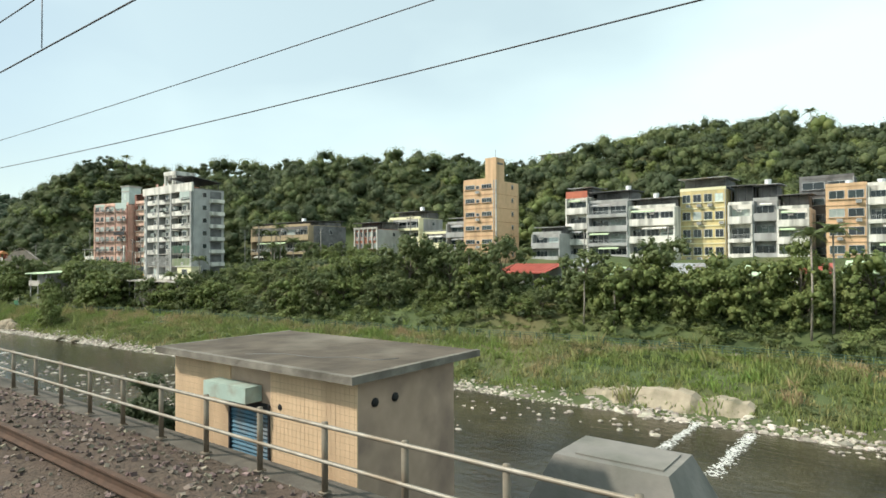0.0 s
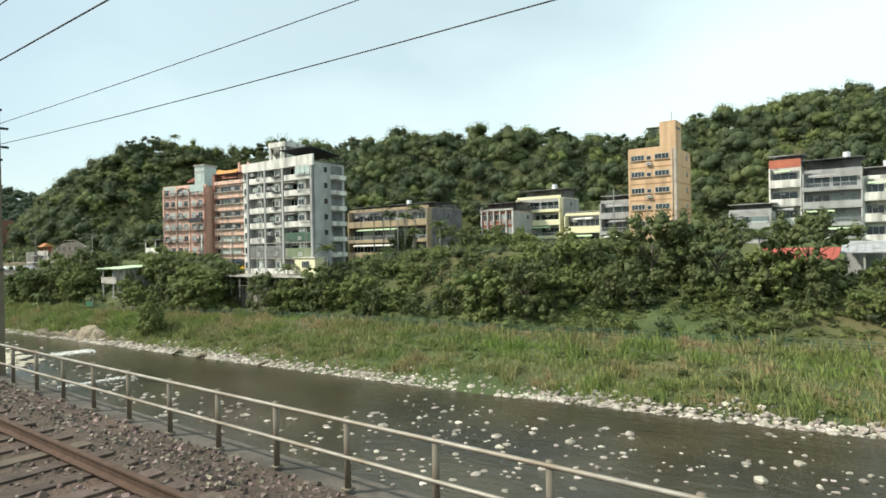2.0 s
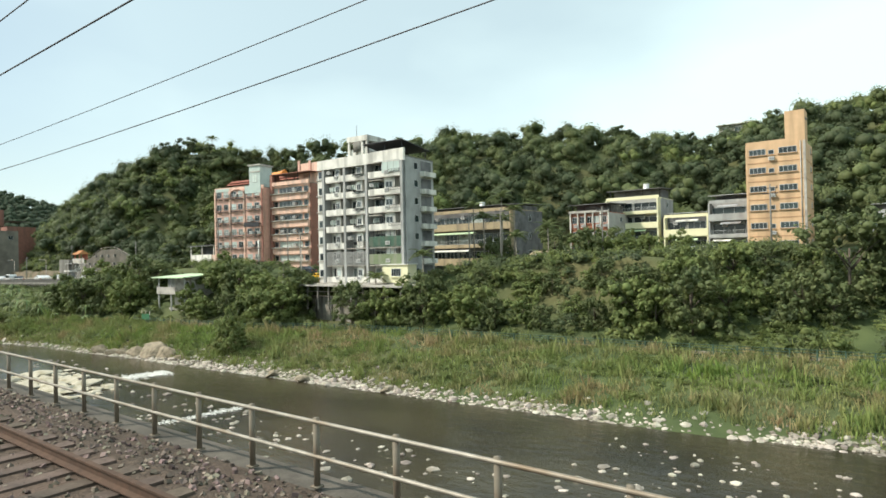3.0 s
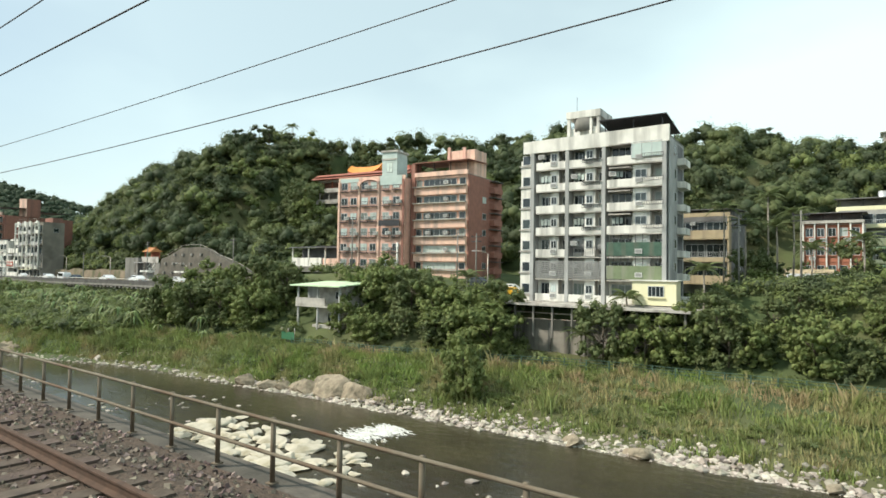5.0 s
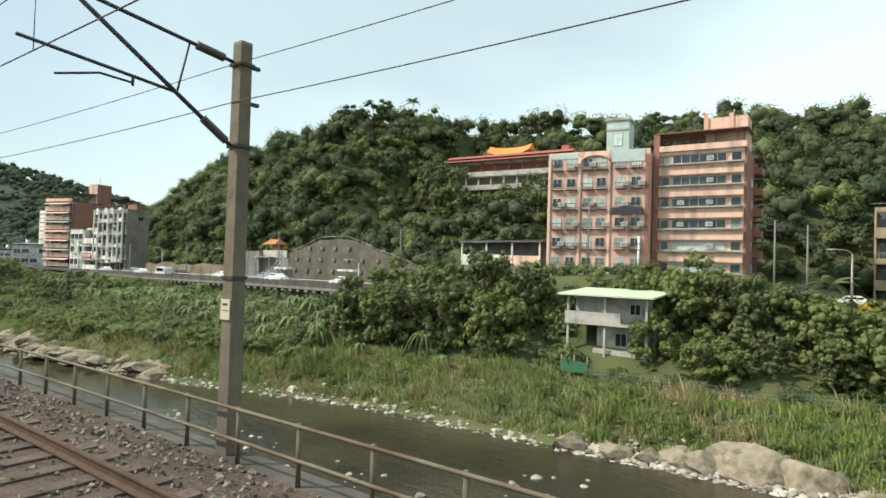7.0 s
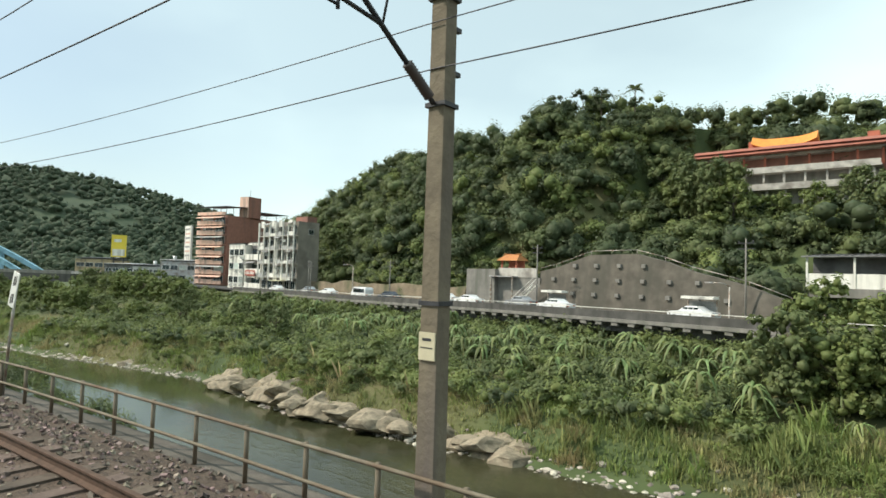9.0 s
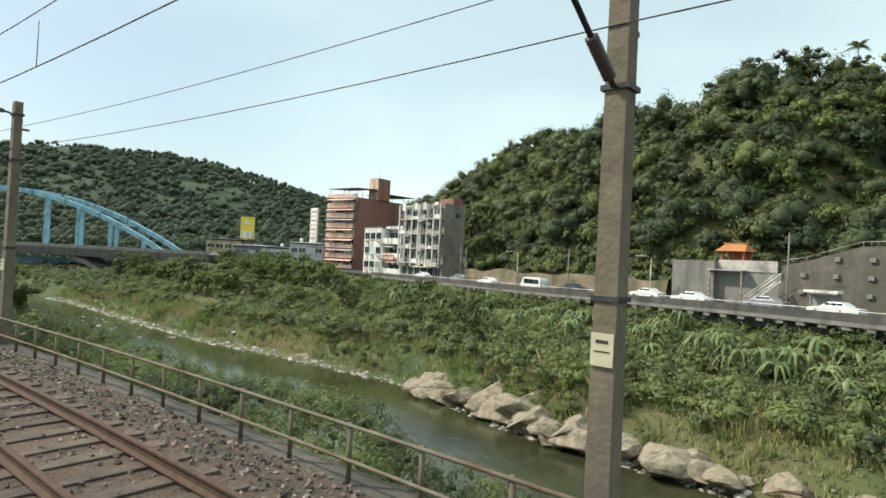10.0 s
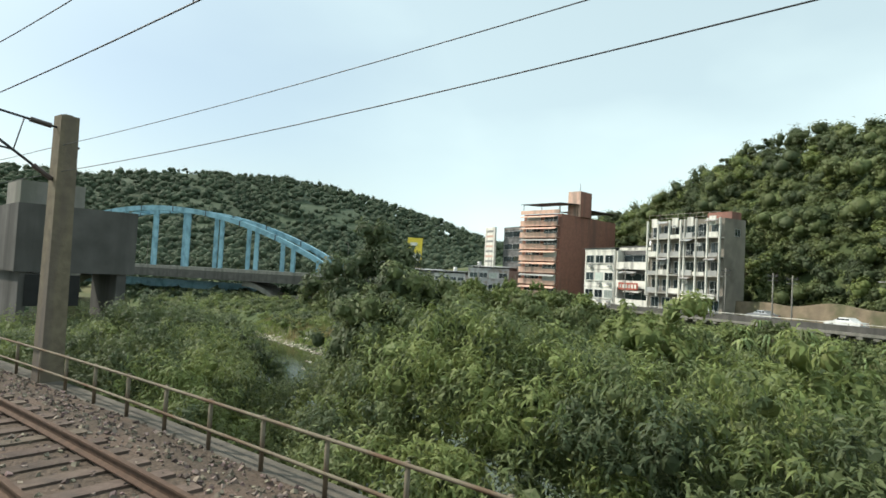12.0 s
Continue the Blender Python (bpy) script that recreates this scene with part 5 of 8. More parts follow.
# wooded hill
def hill_forest():
    sets = {"hill_trees_light": (LEAF, [], []), "hill_trees_dark": (LEAFD, [], []), "hill_trees_bright": (LEAFY, [], [])}
    g = np.random.default_rng(1)
    for x0 in np.arange(48, -372, -3.9):
        fy, ry = max(float(foot_y(x0)), float(bench_y(x0)) + 5), float(ridge_y(x0))
        y, end = fy + 0.5, max(ry, fy + 12) + 6
        while y < end:
            x, yy = x0 + g.uniform(-2.4, 2.4), y + g.uniform(-1.7, 1.7)
            z = ground_z(x, yy)
            slope = (ground_z(x, yy + 1) - z)
            y += 3.8 / math.sqrt(1 + min(slope, 3) ** 2)
            if inside_building(x, yy) or (-213 < x < -180 and yy < 69) or (-280 < x < -213 and yy < 70.2):
                continue
            low = -210 < x < -176 and 86 < yy < 98 and z > 9
            if x > -130 and yy < fy + 12 and g.random() < 0.3:
                continue                       # hidden behind the houses
            rr = (1.7 + 2.1 * g.random() ** 1.6) * (0.42 if low else 1.0)
            key = ("hill_trees_light", "hill_trees_dark", "hill_trees_bright")[int(np.searchsorted((0.42, 0.87), 0.5 + 0.75 * noise.noise(Vector((x * 0.05, yy * 0.05, z * 0.05))) + g.uniform(-0.32, 0.32)))]
            sets[key][1].append((x, yy, z + rr * g.uniform(0.35, 1.35)))
            sets[key][2].append((rr * g.uniform(0.95, 1.25), rr * g.uniform(0.95, 1.25), rr * g.uniform(0.8, 1.25)))
    for i in range(2200):                      # shrubs that close the gaps between the crowns
        x = g.uniform(-345, -175)
        fy, ry = max(float(foot_y(x)), float(bench_y(x)) + 5), float(ridge_y(x))
        yy = fy + (max(ry, fy + 12) - fy) * g.random()
        if inside_building(x, yy) or (-213 < x < -180 and yy < 69) or (-280 < x < -213 and yy < 69):
            continue
        rr = g.uniform(0.7, 1.3)
        key = ("hill_trees_light", "hill_trees_dark", "hill_trees_bright")[int(g.integers(0, 3)) if i % 3 else 0]
        sets[key][1].append((x, yy, ground_z(x, yy) + rr * 0.4))
        sets[key][2].append((rr * 1.3, rr * 1.3, rr))
    for i in range(190):                       # shrubs hanging over the roadside wall
        x = g.uniform(-284, -212)
        yy = float(np.interp(x, [-284, -262, -245, -212], [71.5, 69.3, 67.6, 66.5])) + g.uniform(0, 4.5)
        rr = g.uniform(0.7, 1.25)
        key = ("hill_trees_light", "hill_trees_dark", "hill_trees_bright")[i % 3]
        sets[key][1].append((x, yy, ground_z(x, yy) + rr * 0.4))
        sets[key][2].append((rr * 1.3, rr * 1.2, rr))
    for i in range(110):                       # taller crowns about the temple's terraces
        x, yy = g.uniform(-228, -166), g.uniform(99, 124)
        if inside_building(x, yy):
            continue
        rr = g.uniform(1.6, 3.0)
        key = ("hill_trees_light", "hill_trees_dark")[i % 2]
        sets[key][1].append((x, yy, ground_z(x, yy) + rr * 0.6))
        sets[key][2].append((rr, rr, rr * 1.1))
    for name, (m, c, r) in sets.items():
        v, fc = cloud(np.array(c), np.array(r), 280, 0.45, g, spread=0.5, lobes=7, core=0.68, slim=0.62)
        stuff(name, v, fc, m, "dense green broadleaf forest covering the hillside", "forest", True)
    # uneven tall trees along the crest
    g = np.random.default_rng(9)
    c, r, tv = [], [], []
    for x in np.arange(40, -360, -4.0):
        xx = x + g.uniform(-2, 2)
        y = float(ridge_y(xx)) + g.uniform(-5, 2)
        z = ground_z(xx, y)
        h = g.uniform(2.2, 5.2) * (0.75 if xx > -20 else 1) * (1.2 if -240 < xx < -190 else 1)
        for q in range(4):
            rr = g.uniform(1.0, 1.9)
            c.append((xx + g.uniform(-1.5, 1.5), y + g.uniform(-1.5, 1.5), z + h - q * g.uniform(0.6, 1.2)))
            r.append((rr * 1.2, rr * 1.2, rr * 0.8))
        tv.append(tube([(xx, y, z - 0.5), (xx + g.uniform(-0.4, 0.4), y, z + h)], 0.14, 5, 0.06))
    v, fc = cloud(np.array(c), np.array(r), 130, 0.4, g, spread=0.32, core=0.7, lobes=4)
    stuff("crest_trees", v, fc, LEAFD, "uneven line of taller trees on the crest of the hill", "forest", True)
    stuff("crest_trunks", *join(*tv), BARK, "thin pale trunks of the trees on the crest", "tree trunks")
    # far mountain
    c, r = [], []
    for i in range(5000):
        a = math.radians(g.uniform(-34, 33) if i < 4450 else g.uniform(-10, 16))
        d = g.uniform(300, 960) if i < 4450 else g.uniform(168, 330)
        x, y = -205 - d * math.cos(a), -14 + d * math.sin(a)
        z = far_mountain(x, y) + ground_z(max(x, -420), y) * max(0.0, 1 - max(0.0, -420 - x) / 150)
        if x > -300 or y > 30 and x > -352 or (x > -440 and abs(y - float(far_shore(x)) + 9) < 9) or (-385 < x and 40 < y):
            continue
        rr = g.uniform(6.5, 11) * (0.24 if d < 330 else 0.6 if d < 430 else 1)
        c.append((x, y, z + rr * 0.3))
        r.append((rr, rr, rr * 0.8))
    v, fc = cloud(np.array(c), np.array(r), 30, 1.7, g, spread=0.6, core=0.75, lobes=3)
    stuff("mountain_forest", v, fc, MOUNT, "dark wooded mountain beyond the bridge", "forest", True)


hill_forest()


def tree_variant(seed, h, rad, leaf, m, per=1500, trunk=0.16, slim=0.55, core=0.62):
    g = np.random.default_rng(seed)
    limbs = []
    tips = []
    limbs.append(tube([(0, 0, -0.5), (0.1, 0, h * 0.3), (g.uniform(-0.3, 0.3), g.uniform(-0.3, 0.3), h * 0.62)], trunk, 7, trunk * 0.45))
    for k in range(6):
        a = 2 * math.pi * (k + g.random()) / 6
        z0 = h * g.uniform(0.25, 0.5)
        e = (math.cos(a) * rad * 0.62, math.sin(a) * rad * 0.62, h * g.uniform(0.5, 0.85))
        limbs.append(tube([(0, 0, z0), (e[0] * 0.5, e[1] * 0.5, z0 + (e[2] - z0) * 0.6), e], trunk * 0.45, 5, trunk * 0.12))
        tips.append(e)
    for k in range(5):
        a = 2 * math.pi * (k + g.random()) / 5
        tips.append((math.cos(a) * rad * 0.6, math.sin(a) * rad * 0.6, h * g.uniform(0.12, 0.4)))
    tips.append((0, 0, h * 0.85))
    c = np.array([np.array(t) + g.normal(size=3) * rad * 0.16 for t in tips for _ in range(4)])
    rr = np.array([(rad * g.uniform(0.24, 0.48),) * 2 + (rad * g.uniform(0.24, 0.46),) for _ in c])
    v, f = cloud(c, rr, per // len(c), leaf, g, low=-0.9, lobes=3, spread=0.42, slim=slim, core=core)
    return mesh_of("trunk", *join(*limbs), BARK, True), mesh_of("crown", v, f, m, True)


TREES = [tree_variant(21, 6.0, 3.2, 0.38, LEAFY, 1800), tree_variant(22, 7.5, 3.6, 0.4, LEAF, 1900), tree_variant(23, 5.0, 2.8, 0.34, LEAFY, 1600), tree_variant(24, 6.5, 3.0, 0.38, LEAF, 1800), tree_variant(25, 4.2, 2.6, 0.34, LEAFY, 1500)]


def tree(x, y, k, s=1.0, z=None, wide=1.0, label="broadleaf riverside tree with a full uneven green crown"):
    z = ground_z(x, y) if z is None else z
    th = thing("tree", label, "tree", Matrix.Translation((x, y, z)) @ Matrix.Rotation(x * 7.3, 4, "Z") @ Matrix.Diagonal((s * wide, s * wide, s, 1)), "riverside trees")
    part_of("trunk", TREES[k][0], th)
    part_of("crown", TREES[k][1], th)
    return th


g4 = np.random.default_rng(44)
for x in np.arange(24, -176, -2.7):
    for row in range(2):
        xx = x + g4.uniform(-1.2, 1.2)
        s0, s1 = float(far_shore(xx)) + float(trail_w(xx)) + 3, float(bench_y(xx)) - 1
        y = s0 + (s1 - s0) * ((0.15 if xx < -70 else 0.34) + 0.5 * row) + g4.uniform(-1.0, 1.0)
        if inside_building(xx, y) or (-124 < xx < -110 and y > 56) or (-154 < xx < -144 and y < 51.5):
            continue
        top = (2.2 if row else 0.2) - (2.1 if xx > -60 else 0)
        if -112 < xx < -80:
            top -= 2.4
        if -141 < xx < -127:
            top -= 1.9
        z = ground_z(xx, y)
        k = int(g4.integers(0, 5))
        hh = (6.0, 7.5, 5.0, 6.5, 4.2)[k] * 1.02
        s = max(0.45, min(1.15, (top + g4.uniform(-1.4, 1.2) - z) / hh))
        tree(xx, y, k, s)
for x, y, k, s in ((-58, 60, 1, 1.15), (-55, 62, 3, 1.1), (-51.5, 61, 1, 1.05), (-46, 60.5, 0, 1.0), (-26, 60, 4, 1.25), (-23, 61, 0, 1.1), (-29, 61, 2, 0.9), (-8, 61.5, 0, 1.2), (-2, 62, 2, 1.2), (-142, 57.0, 0, 1.05), (-137, 56, 3, 1.0), (-133, 56, 2, 1.05), (-158, 54, 3, 1.0), (-163, 53, 1, 0.95), (-168, 51, 0, 0.9), (-113.5, 57.5, 1, 0.8), (-106.3, 59.5, 0, 0.9), (-103.5, 60, 3, 0.95), (-127.8, 58.5, 2, 0.9), (-109.5, 58, 0, 0.8)):
    tree(x, y + (8.5 if x > -60 else 0), k, s)
tree(-120.7, 43.8, 0, 0.92, wide=0.72, label="dense dark bush standing alone on the grassy bank")
tree(-120.0, 43.3, 2, 0.7, wide=0.8, label="dense dark bush standing alone on the grassy bank")
for x, y, k, s in ((-15.5, 69, 0, 1.1), (-18, 69, 2, 1.1), (-12.5, 69, 0, 1.0), (-43, 70, 1, 1.1), (-31.5, 71, 3, 1.1), (-22.5, 71, 1, 1.0)):
    tree(x, y, k, s)
# the wooded slope under the viaduct's far end and by the town
for x in np.arange(-232, -345, -4.2):
    for row in range(2):
        xx = x + g4.uniform(-1.5, 1.5)
        s0, s1 = float(far_shore(xx)) + 7, 57
        y = s0 + (s1 - s0) * (0.25 + 0.42 * row) + g4.uniform(-2, 2)
        z = ground_z(xx, y)
        tree(xx, y, int(g4.integers(0, 5)), max(0.5, min(1.5, ((-1.4 if xx < -284 else -3.4) + (1.6 if row else 0) + g4.uniform(-1.0, 1.2 if xx < -284 else 0.4) - z) / 5.4)))


for x, y, k, s in ((-198, 90.5, 1, 1.25), (-195.6, 89.5, 0, 1.25), (-200.5, 91, 3, 1.3), (-204, 93.5, 1, 1.2), (-206.5, 95, 0, 1.2), (-201, 92.5, 3, 0.95), (-209, 97, 1, 1.3), (-185, 91, 0, 0.8), (-190, 91, 4, 0.8), (-180, 92, 3, 1.0), (-196, 91.5, 2, 0.8), (-278, 78, 1, 1.1), (-281, 80, 0, 1.2), (-276, 75, 3, 0.9), (-300, 88, 1, 0.8), (-296, 88, 0, 1.3), (-288, 84, 1, 1.3), (-293, 86, 3, 1.2)):
    tree(x, y, k, s, label="broadleaf tree on the foot of the hill")
# undergrowth on the far slope
def undergrowth():
    for name, n, m, seed in (("undergrowth_light", 1450, LEAF, 61), ("undergrowth_bright", 1450, LEAFY, 62), ("undergrowth_dark", 420, LEAFD, 63)):
        g = np.random.default_rng(seed)
        c, r = [], []
        for _ in range(n):
            q = g.random()
            x = g.uniform(-340, 24) if q < 0.56 else g.uniform(-115, 14) if q < 0.72 else g.uniform(-272, -178)
            s0, s1 = float(far_shore(x)) + float(trail_w(x)) + (2 if x > -175 else -1.5), float(bench_y(x)) + (10 if x > -60 else 9 if x > -172 else -2)
            y = g.uniform(s0, s1)
            if inside_building(x, y) or (-122 < x < -112 and 57 < y < 63):
                continue
            if x > -115 and g.random() < 0.5:
                y = g.uniform(float(bench_y(x)) - 8, float(bench_y(x)) + (12 if x > -60 else 24))
                if inside_building(x, y):
                    continue
            rr = g.uniform(0.5, 1.35) * (1.2 if -272 < x < -178 else 1.0)
            if x > -172 and y > float(bench_y(x)):
                rr *= 0.5 if x > -60 else 0.85
            c.append((x, y, ground_z(x, y) + rr * 0.5))
            r.append((rr * 1.3, rr * 1.3, rr))
        for _ in range(260):                   # between the slope's edge and the houses
            x, y = g.uniform(-112, -56), g.uniform(66, 99)
            if inside_building(x, y):
                continue
            rr = g.uniform(0.6, 1.3)
            c.append((x, y, ground_z(x, y) + rr * 0.4))
            r.append((rr * 1.4, rr * 1.4, rr))
        for _ in range(170):                   # the far bank beyond the bend, up to the bridge
            x = g.uniform(-415, -300)
            y = float(far_shore(x)) + g.uniform(2, 26)
            if y > 50 or inside_building(x, y):
                continue
            rr = g.uniform(0.6, 1.5)
            c.append((x, y, ground_z(x, y) + rr * 0.4))
            r.append((rr * 1.5, rr * 1.5, rr))
        v, f = cloud(np.array(c), np.array(r), 110, 0.4, g, spread=0.9, core=0.5, lobes=3, slim=0.34, droop=0.3)
        stuff(name, v, f, m, "tangled shrubs and creepers on the river slope", "shrubs", True)


undergrowth()


def bank_clumps():
    """Low leafy weeds in patches among the grass of the bank."""
    g = np.random.default_rng(67)
    for name, m, n in (("bank_weeds_bright", LEAFY, 680), ("bank_weeds_green", LEAF, 300)):
        c, r = [], []
        for _ in range(n * 3):
            x = g.uniform(-300, 14)
            w = float(trail_w(x))
            y = float(far_shore(x)) + 1.6 + (w + (8.0 if x > -70 and m is LEAFY else 2.5)) * g.random()
            if noise.noise(Vector((x * 0.09, y * 0.16, 2.0 if m is LEAFY else 7.0))) < 0.08 or len(c) >= n:
                continue
            rr = g.uniform(0.25, 0.7)
            c.append((x, y, ground_z(x, y) + rr * 0.3))
            r.append((rr * 1.5, rr * 1.3, rr * 0.8))
        for _ in range(320 if m is LEAFY else 60):      # bright green slope above the trail
            x = g.uniform(-70, 14)
            y = float(far_shore(x)) + float(trail_w(x)) + g.uniform(2.4, 8.5)
            rr = g.uniform(0.3, 0.65)
            c.append((x, y, ground_z(x, y) + rr * 0.25))
            r.append((rr * 1.6, rr * 1.4, rr * 0.7))
        v, f = cloud(np.array(c), np.array(r), 90, 0.24, g, low=-0.2, spread=0.7, slim=0.4, core=0.4, lumps=False)
        stuff(name, v, f, m, "low leafy weeds growing among the bank grass", "weeds")


bank_clumps()


def grass():
    g = np.random.default_rng(71)
    n = 21000
    xs = np.where(g.random(n) < 0.75, g.uniform(-190, 14, n), g.uniform(-330, -190, n))
    base, hh = [], []
    for x in xs:
        w = float(trail_w(x))
        y = float(far_shore(x)) + 0.9 + (w + 1.5) * g.random()
        base.append((x, y, ground_z(x, y) - 0.05))
        hh.append(g.uniform(0.2, 0.6) * (1 + 2.4 * max(0, noise.noise(Vector((x * 0.35, y * 0.5, 5))))) * (1.7 if g.random() < 0.1 else 1))
    base, hh = np.array(base), np.array(hh)
    per = 7
    b = np.repeat(base, per, 0) + np.concatenate([g.normal(size=(n * per, 2)) * 0.2, np.zeros((n * per, 1))], 1)
    h = np.repeat(hh, per) * g.uniform(0.6, 1.2, n * per)
    a = g.uniform(0, 2 * math.pi, n * per)
    side = np.stack([np.cos(a), np.sin(a), 0 * a], 1) * 0.05
    lean = np.stack([-np.sin(a), np.cos(a), 0 * a], 1) * (h * g.uniform(0.1, 0.6, n * per))[:, None]
    up = np.stack([0 * a, 0 * a, h], 1)
    v = np.stack([b - side, b + side, b + side * 0.8 + up * 0.6 + lean * 0.4, b + up + lean], 1).reshape(-1, 3)
    stuff("bank_grass", v, np.arange(len(v)).reshape(-1, 4), GRASS, "rough green and straw-coloured grass on the river bank", "grass")


grass()


bush_top = tab([10.3, 10.55, 10.75, 10.95, 11.1, 11.2, 11.35, 11.5, 11.75, 11.9, 12.0, 12.08, 12.2, 12.32, 12.44, 12.5, 12.56, 12.62, 12.7, 12.76, 12.83, 12.92, 13.05, 13.15, 13.4, 14.4], [-2.2, -0.6, -1.1, -1.1, -0.8, -0.9, -0.2, -1.2, -1.5, -0.7, 0.5, 1.1, 1.4, 1.8, 1.7, 1.4, 0.2, -1.1, -1.0, -0.2, 0.5, 0.8, 0.85, 0.3, -0.2, -0.8])


def near_bushes():
    """A closed thicket on the railway's own bank, from just past the fence down towards the water."""
    g = np.random.default_rng(81)
    sets = ((LEAF, [], []), (LEAFY, [], []), (LEAFD, [], []))
    for _ in range(2700):
        t = g.uniform(10.4, 13.8)
        n = 5.75 + 9.5 * g.random() ** 1.3
        u = t - 0.06 * (n - 9)
        p = tp(t, n)
        top = float(bush_top(u)) - (0.07 if u > 11.88 else 0.28) * max(0, n - 8) + 0.55 * noise.noise(Vector((p.x * 0.45, p.y * 0.45, 0))) + 0.3 * noise.noise(Vector((p.x * 1.3, p.y * 1.3, 4)))
        top = min(top, -0.75 + (n - 5.6) * 1.0)
        rr = g.uniform(0.32, 0.62)
        z = top - rr * 0.7 - (g.random() ** 2) * 2.4
        gz = ground_z(p.x, p.y)
        z = max(z, gz + 0.2)
        if t < 11.85 and g.random() < 0.3:
            continue
        w = 0.5 + 0.9 * noise.noise(Vector((p.x * 0.3, p.y * 0.3, 9))) + g.uniform(-0.25, 0.25)
        k = 2 if w < 0.4 else 0 if w < 0.66 else 1
        sets[k][1].append((p.x, p.y, z))
        sets[k][2].append((rr, rr, rr * 1.05))
    for i in range(420):                       # lower layers that close the thicket
        t, n = g.uniform(11.95, 12.6), 6.0 + 6.5 * g.random()
        p = tp(t, n)
        top = min(float(bush_top(t - 0.06 * (n - 9))), -0.75 + (n - 5.6))
        rr = g.uniform(0.35, 0.6)
        sets[(0, 2, 0, 1)[i % 4]][1].append((p.x, p.y, max(top - 0.6 - 1.8 * g.random(), ground_z(p.x, p.y) + 0.2)))
        sets[(0, 2, 0, 1)[i % 4]][2].append((rr, rr, rr))
    for i in range(620):                       # the bushes that follow it towards the bridge
        t, n = g.uniform(12.68, 13.6), 6.2 + 7.0 * g.random()
        p = tp(t, n)
        top = min(float(bush_top(t - 0.06 * (n - 9))), -0.75 + (n - 5.6))
        rr = g.uniform(0.4, 0.7)
        k = (2, 0, 2, 0, 1)[i % 5]
        sets[k][1].append((p.x, p.y, max(top - 0.4 - 2.6 * g.random(), ground_z(p.x, p.y) + 0.2)))
        sets[k][2].append((rr, rr, rr))
    for name, (m, c, r) in zip(("near_bushes_green", "near_bushes_bright", "near_bushes_dark"), sets):
        v, f = cloud(np.array(c), np.array(r), 150, 0.165, g, low=-0.9, spread=1.0, slim=0.22, droop=0.5, core=0.27, lumps=False)
        stuff(name, v, f, m, "dense drooping bamboo-like bushes on the railway bank beyond the fence", "bushes")


near_bushes()
NEAR = [tree_variant(91, 4.6, 1.5, 0.16, LEAF, 8000, 0.08, 0.3, 0.6), tree_variant(92, 4.0, 1.4, 0.16, LEAFD, 8000, 0.08, 0.3, 0.6), tree_variant(93, 3.6, 1.4, 0.16, LEAFY, 7500, 0.08, 0.3, 0.6)]
for t, n, top, k in ((12.645, 11.5, 3.9, 1), (12.6, 11.6, 3.3, 1), (12.56, 11.0, 2.5, 0), (12.3, 13, 1.7, 2), (12.45, 14, 1.9, 0), (12.1, 12, 1.2, 2), (11.36, 7.2, -0.1, 2), (13.3, 14, -0.9, 0), (13.6, 15, -0.7, 1), (11.98, 11.5, 0.5, 0)):
    p = tp(t, n)
    z = max(ground_z(p.x, p.y), top - 5.5)
    s = max(0.5, (top - z) / (4.6, 4.0, 3.6)[k])
    th = thing("bank_tree", "young leafy tree on the railway bank beyond the fence", "tree", Matrix.Translation((p.x, p.y, z)) @ Matrix.Rotation(t * 9, 4, "Z") @ Matrix.Diagonal((s * 0.9, s * 0.9, s, 1)), "trees on the railway bank")
    part_of("trunk", NEAR[k][0], th)
    part_of("crown", NEAR[k][1], th)
for x, y, top in ((-14.2, 7.2, -0.3), (-13.3, 7.8, -0.6)):
    s = 1.1
    th = thing("wall_bush", "bush growing from the river wall beside the hut", "bush", Matrix.Translation((x, y, top - 3.2)) @ Matrix.Diagonal((s * 0.8, s * 0.8, s * 0.75, 1)), "bushes by the hut")
    part_of("trunk", NEAR[2][0], th)
    part_of("crown", NEAR[1][1], th)


# banana plants on the slope below the viaduct
def banana_variant(seed, n=9, h=2.4):
    g = np.random.default_rng(seed)
    leaves = []
    for k in range(n):
        a = 2 * math.pi * k / n + g.uniform(-0.3, 0.3)
        L, rise = g.uniform(1.7, 2.8), g.uniform(1.5, 2.7)
        v, f = [], []
        for i in range(6):
            q = i / 5
            rr = L * q
            z = h + rise * q * 1.6 - rise * 2.2 * q * q
            w = 0.17 * math.sin(math.pi * min(1, 0.12 + q * 0.86)) * g.uniform(0.75, 1.2)
            cx, cy = math.cos(a) * rr * 0.8, math.sin(a) * rr * 0.8
            sx, sy = -math.sin(a) * w, math.cos(a) * w
            v += [(cx - sx, cy - sy, z - 0.1), (cx, cy, z), (cx + sx, cy + sy, z - 0.1)]
            if i:
                b = 3 * (i - 1)
                f += [(b, b + 1, b + 4, b + 3), (b + 1, b + 2, b + 5, b + 4)]
        leaves.append((v, f))
    return mesh_of("stem", *tube([(0, 0, -0.4), (0.05, 0, h)], 0.15, 7, 0.08), mat("banana_stem", (0.2, 0.22, 0.08), (0.14, 0.12, 0.06), 0.8)), [mesh_of("leaf", v, f, mat("banana_leaf", (0.2, 0.255, 0.1), (0.125, 0.175, 0.068), 0.5, scale=1, obj=True, vary=0.3, trans=0.3), True) for v, f in leaves]


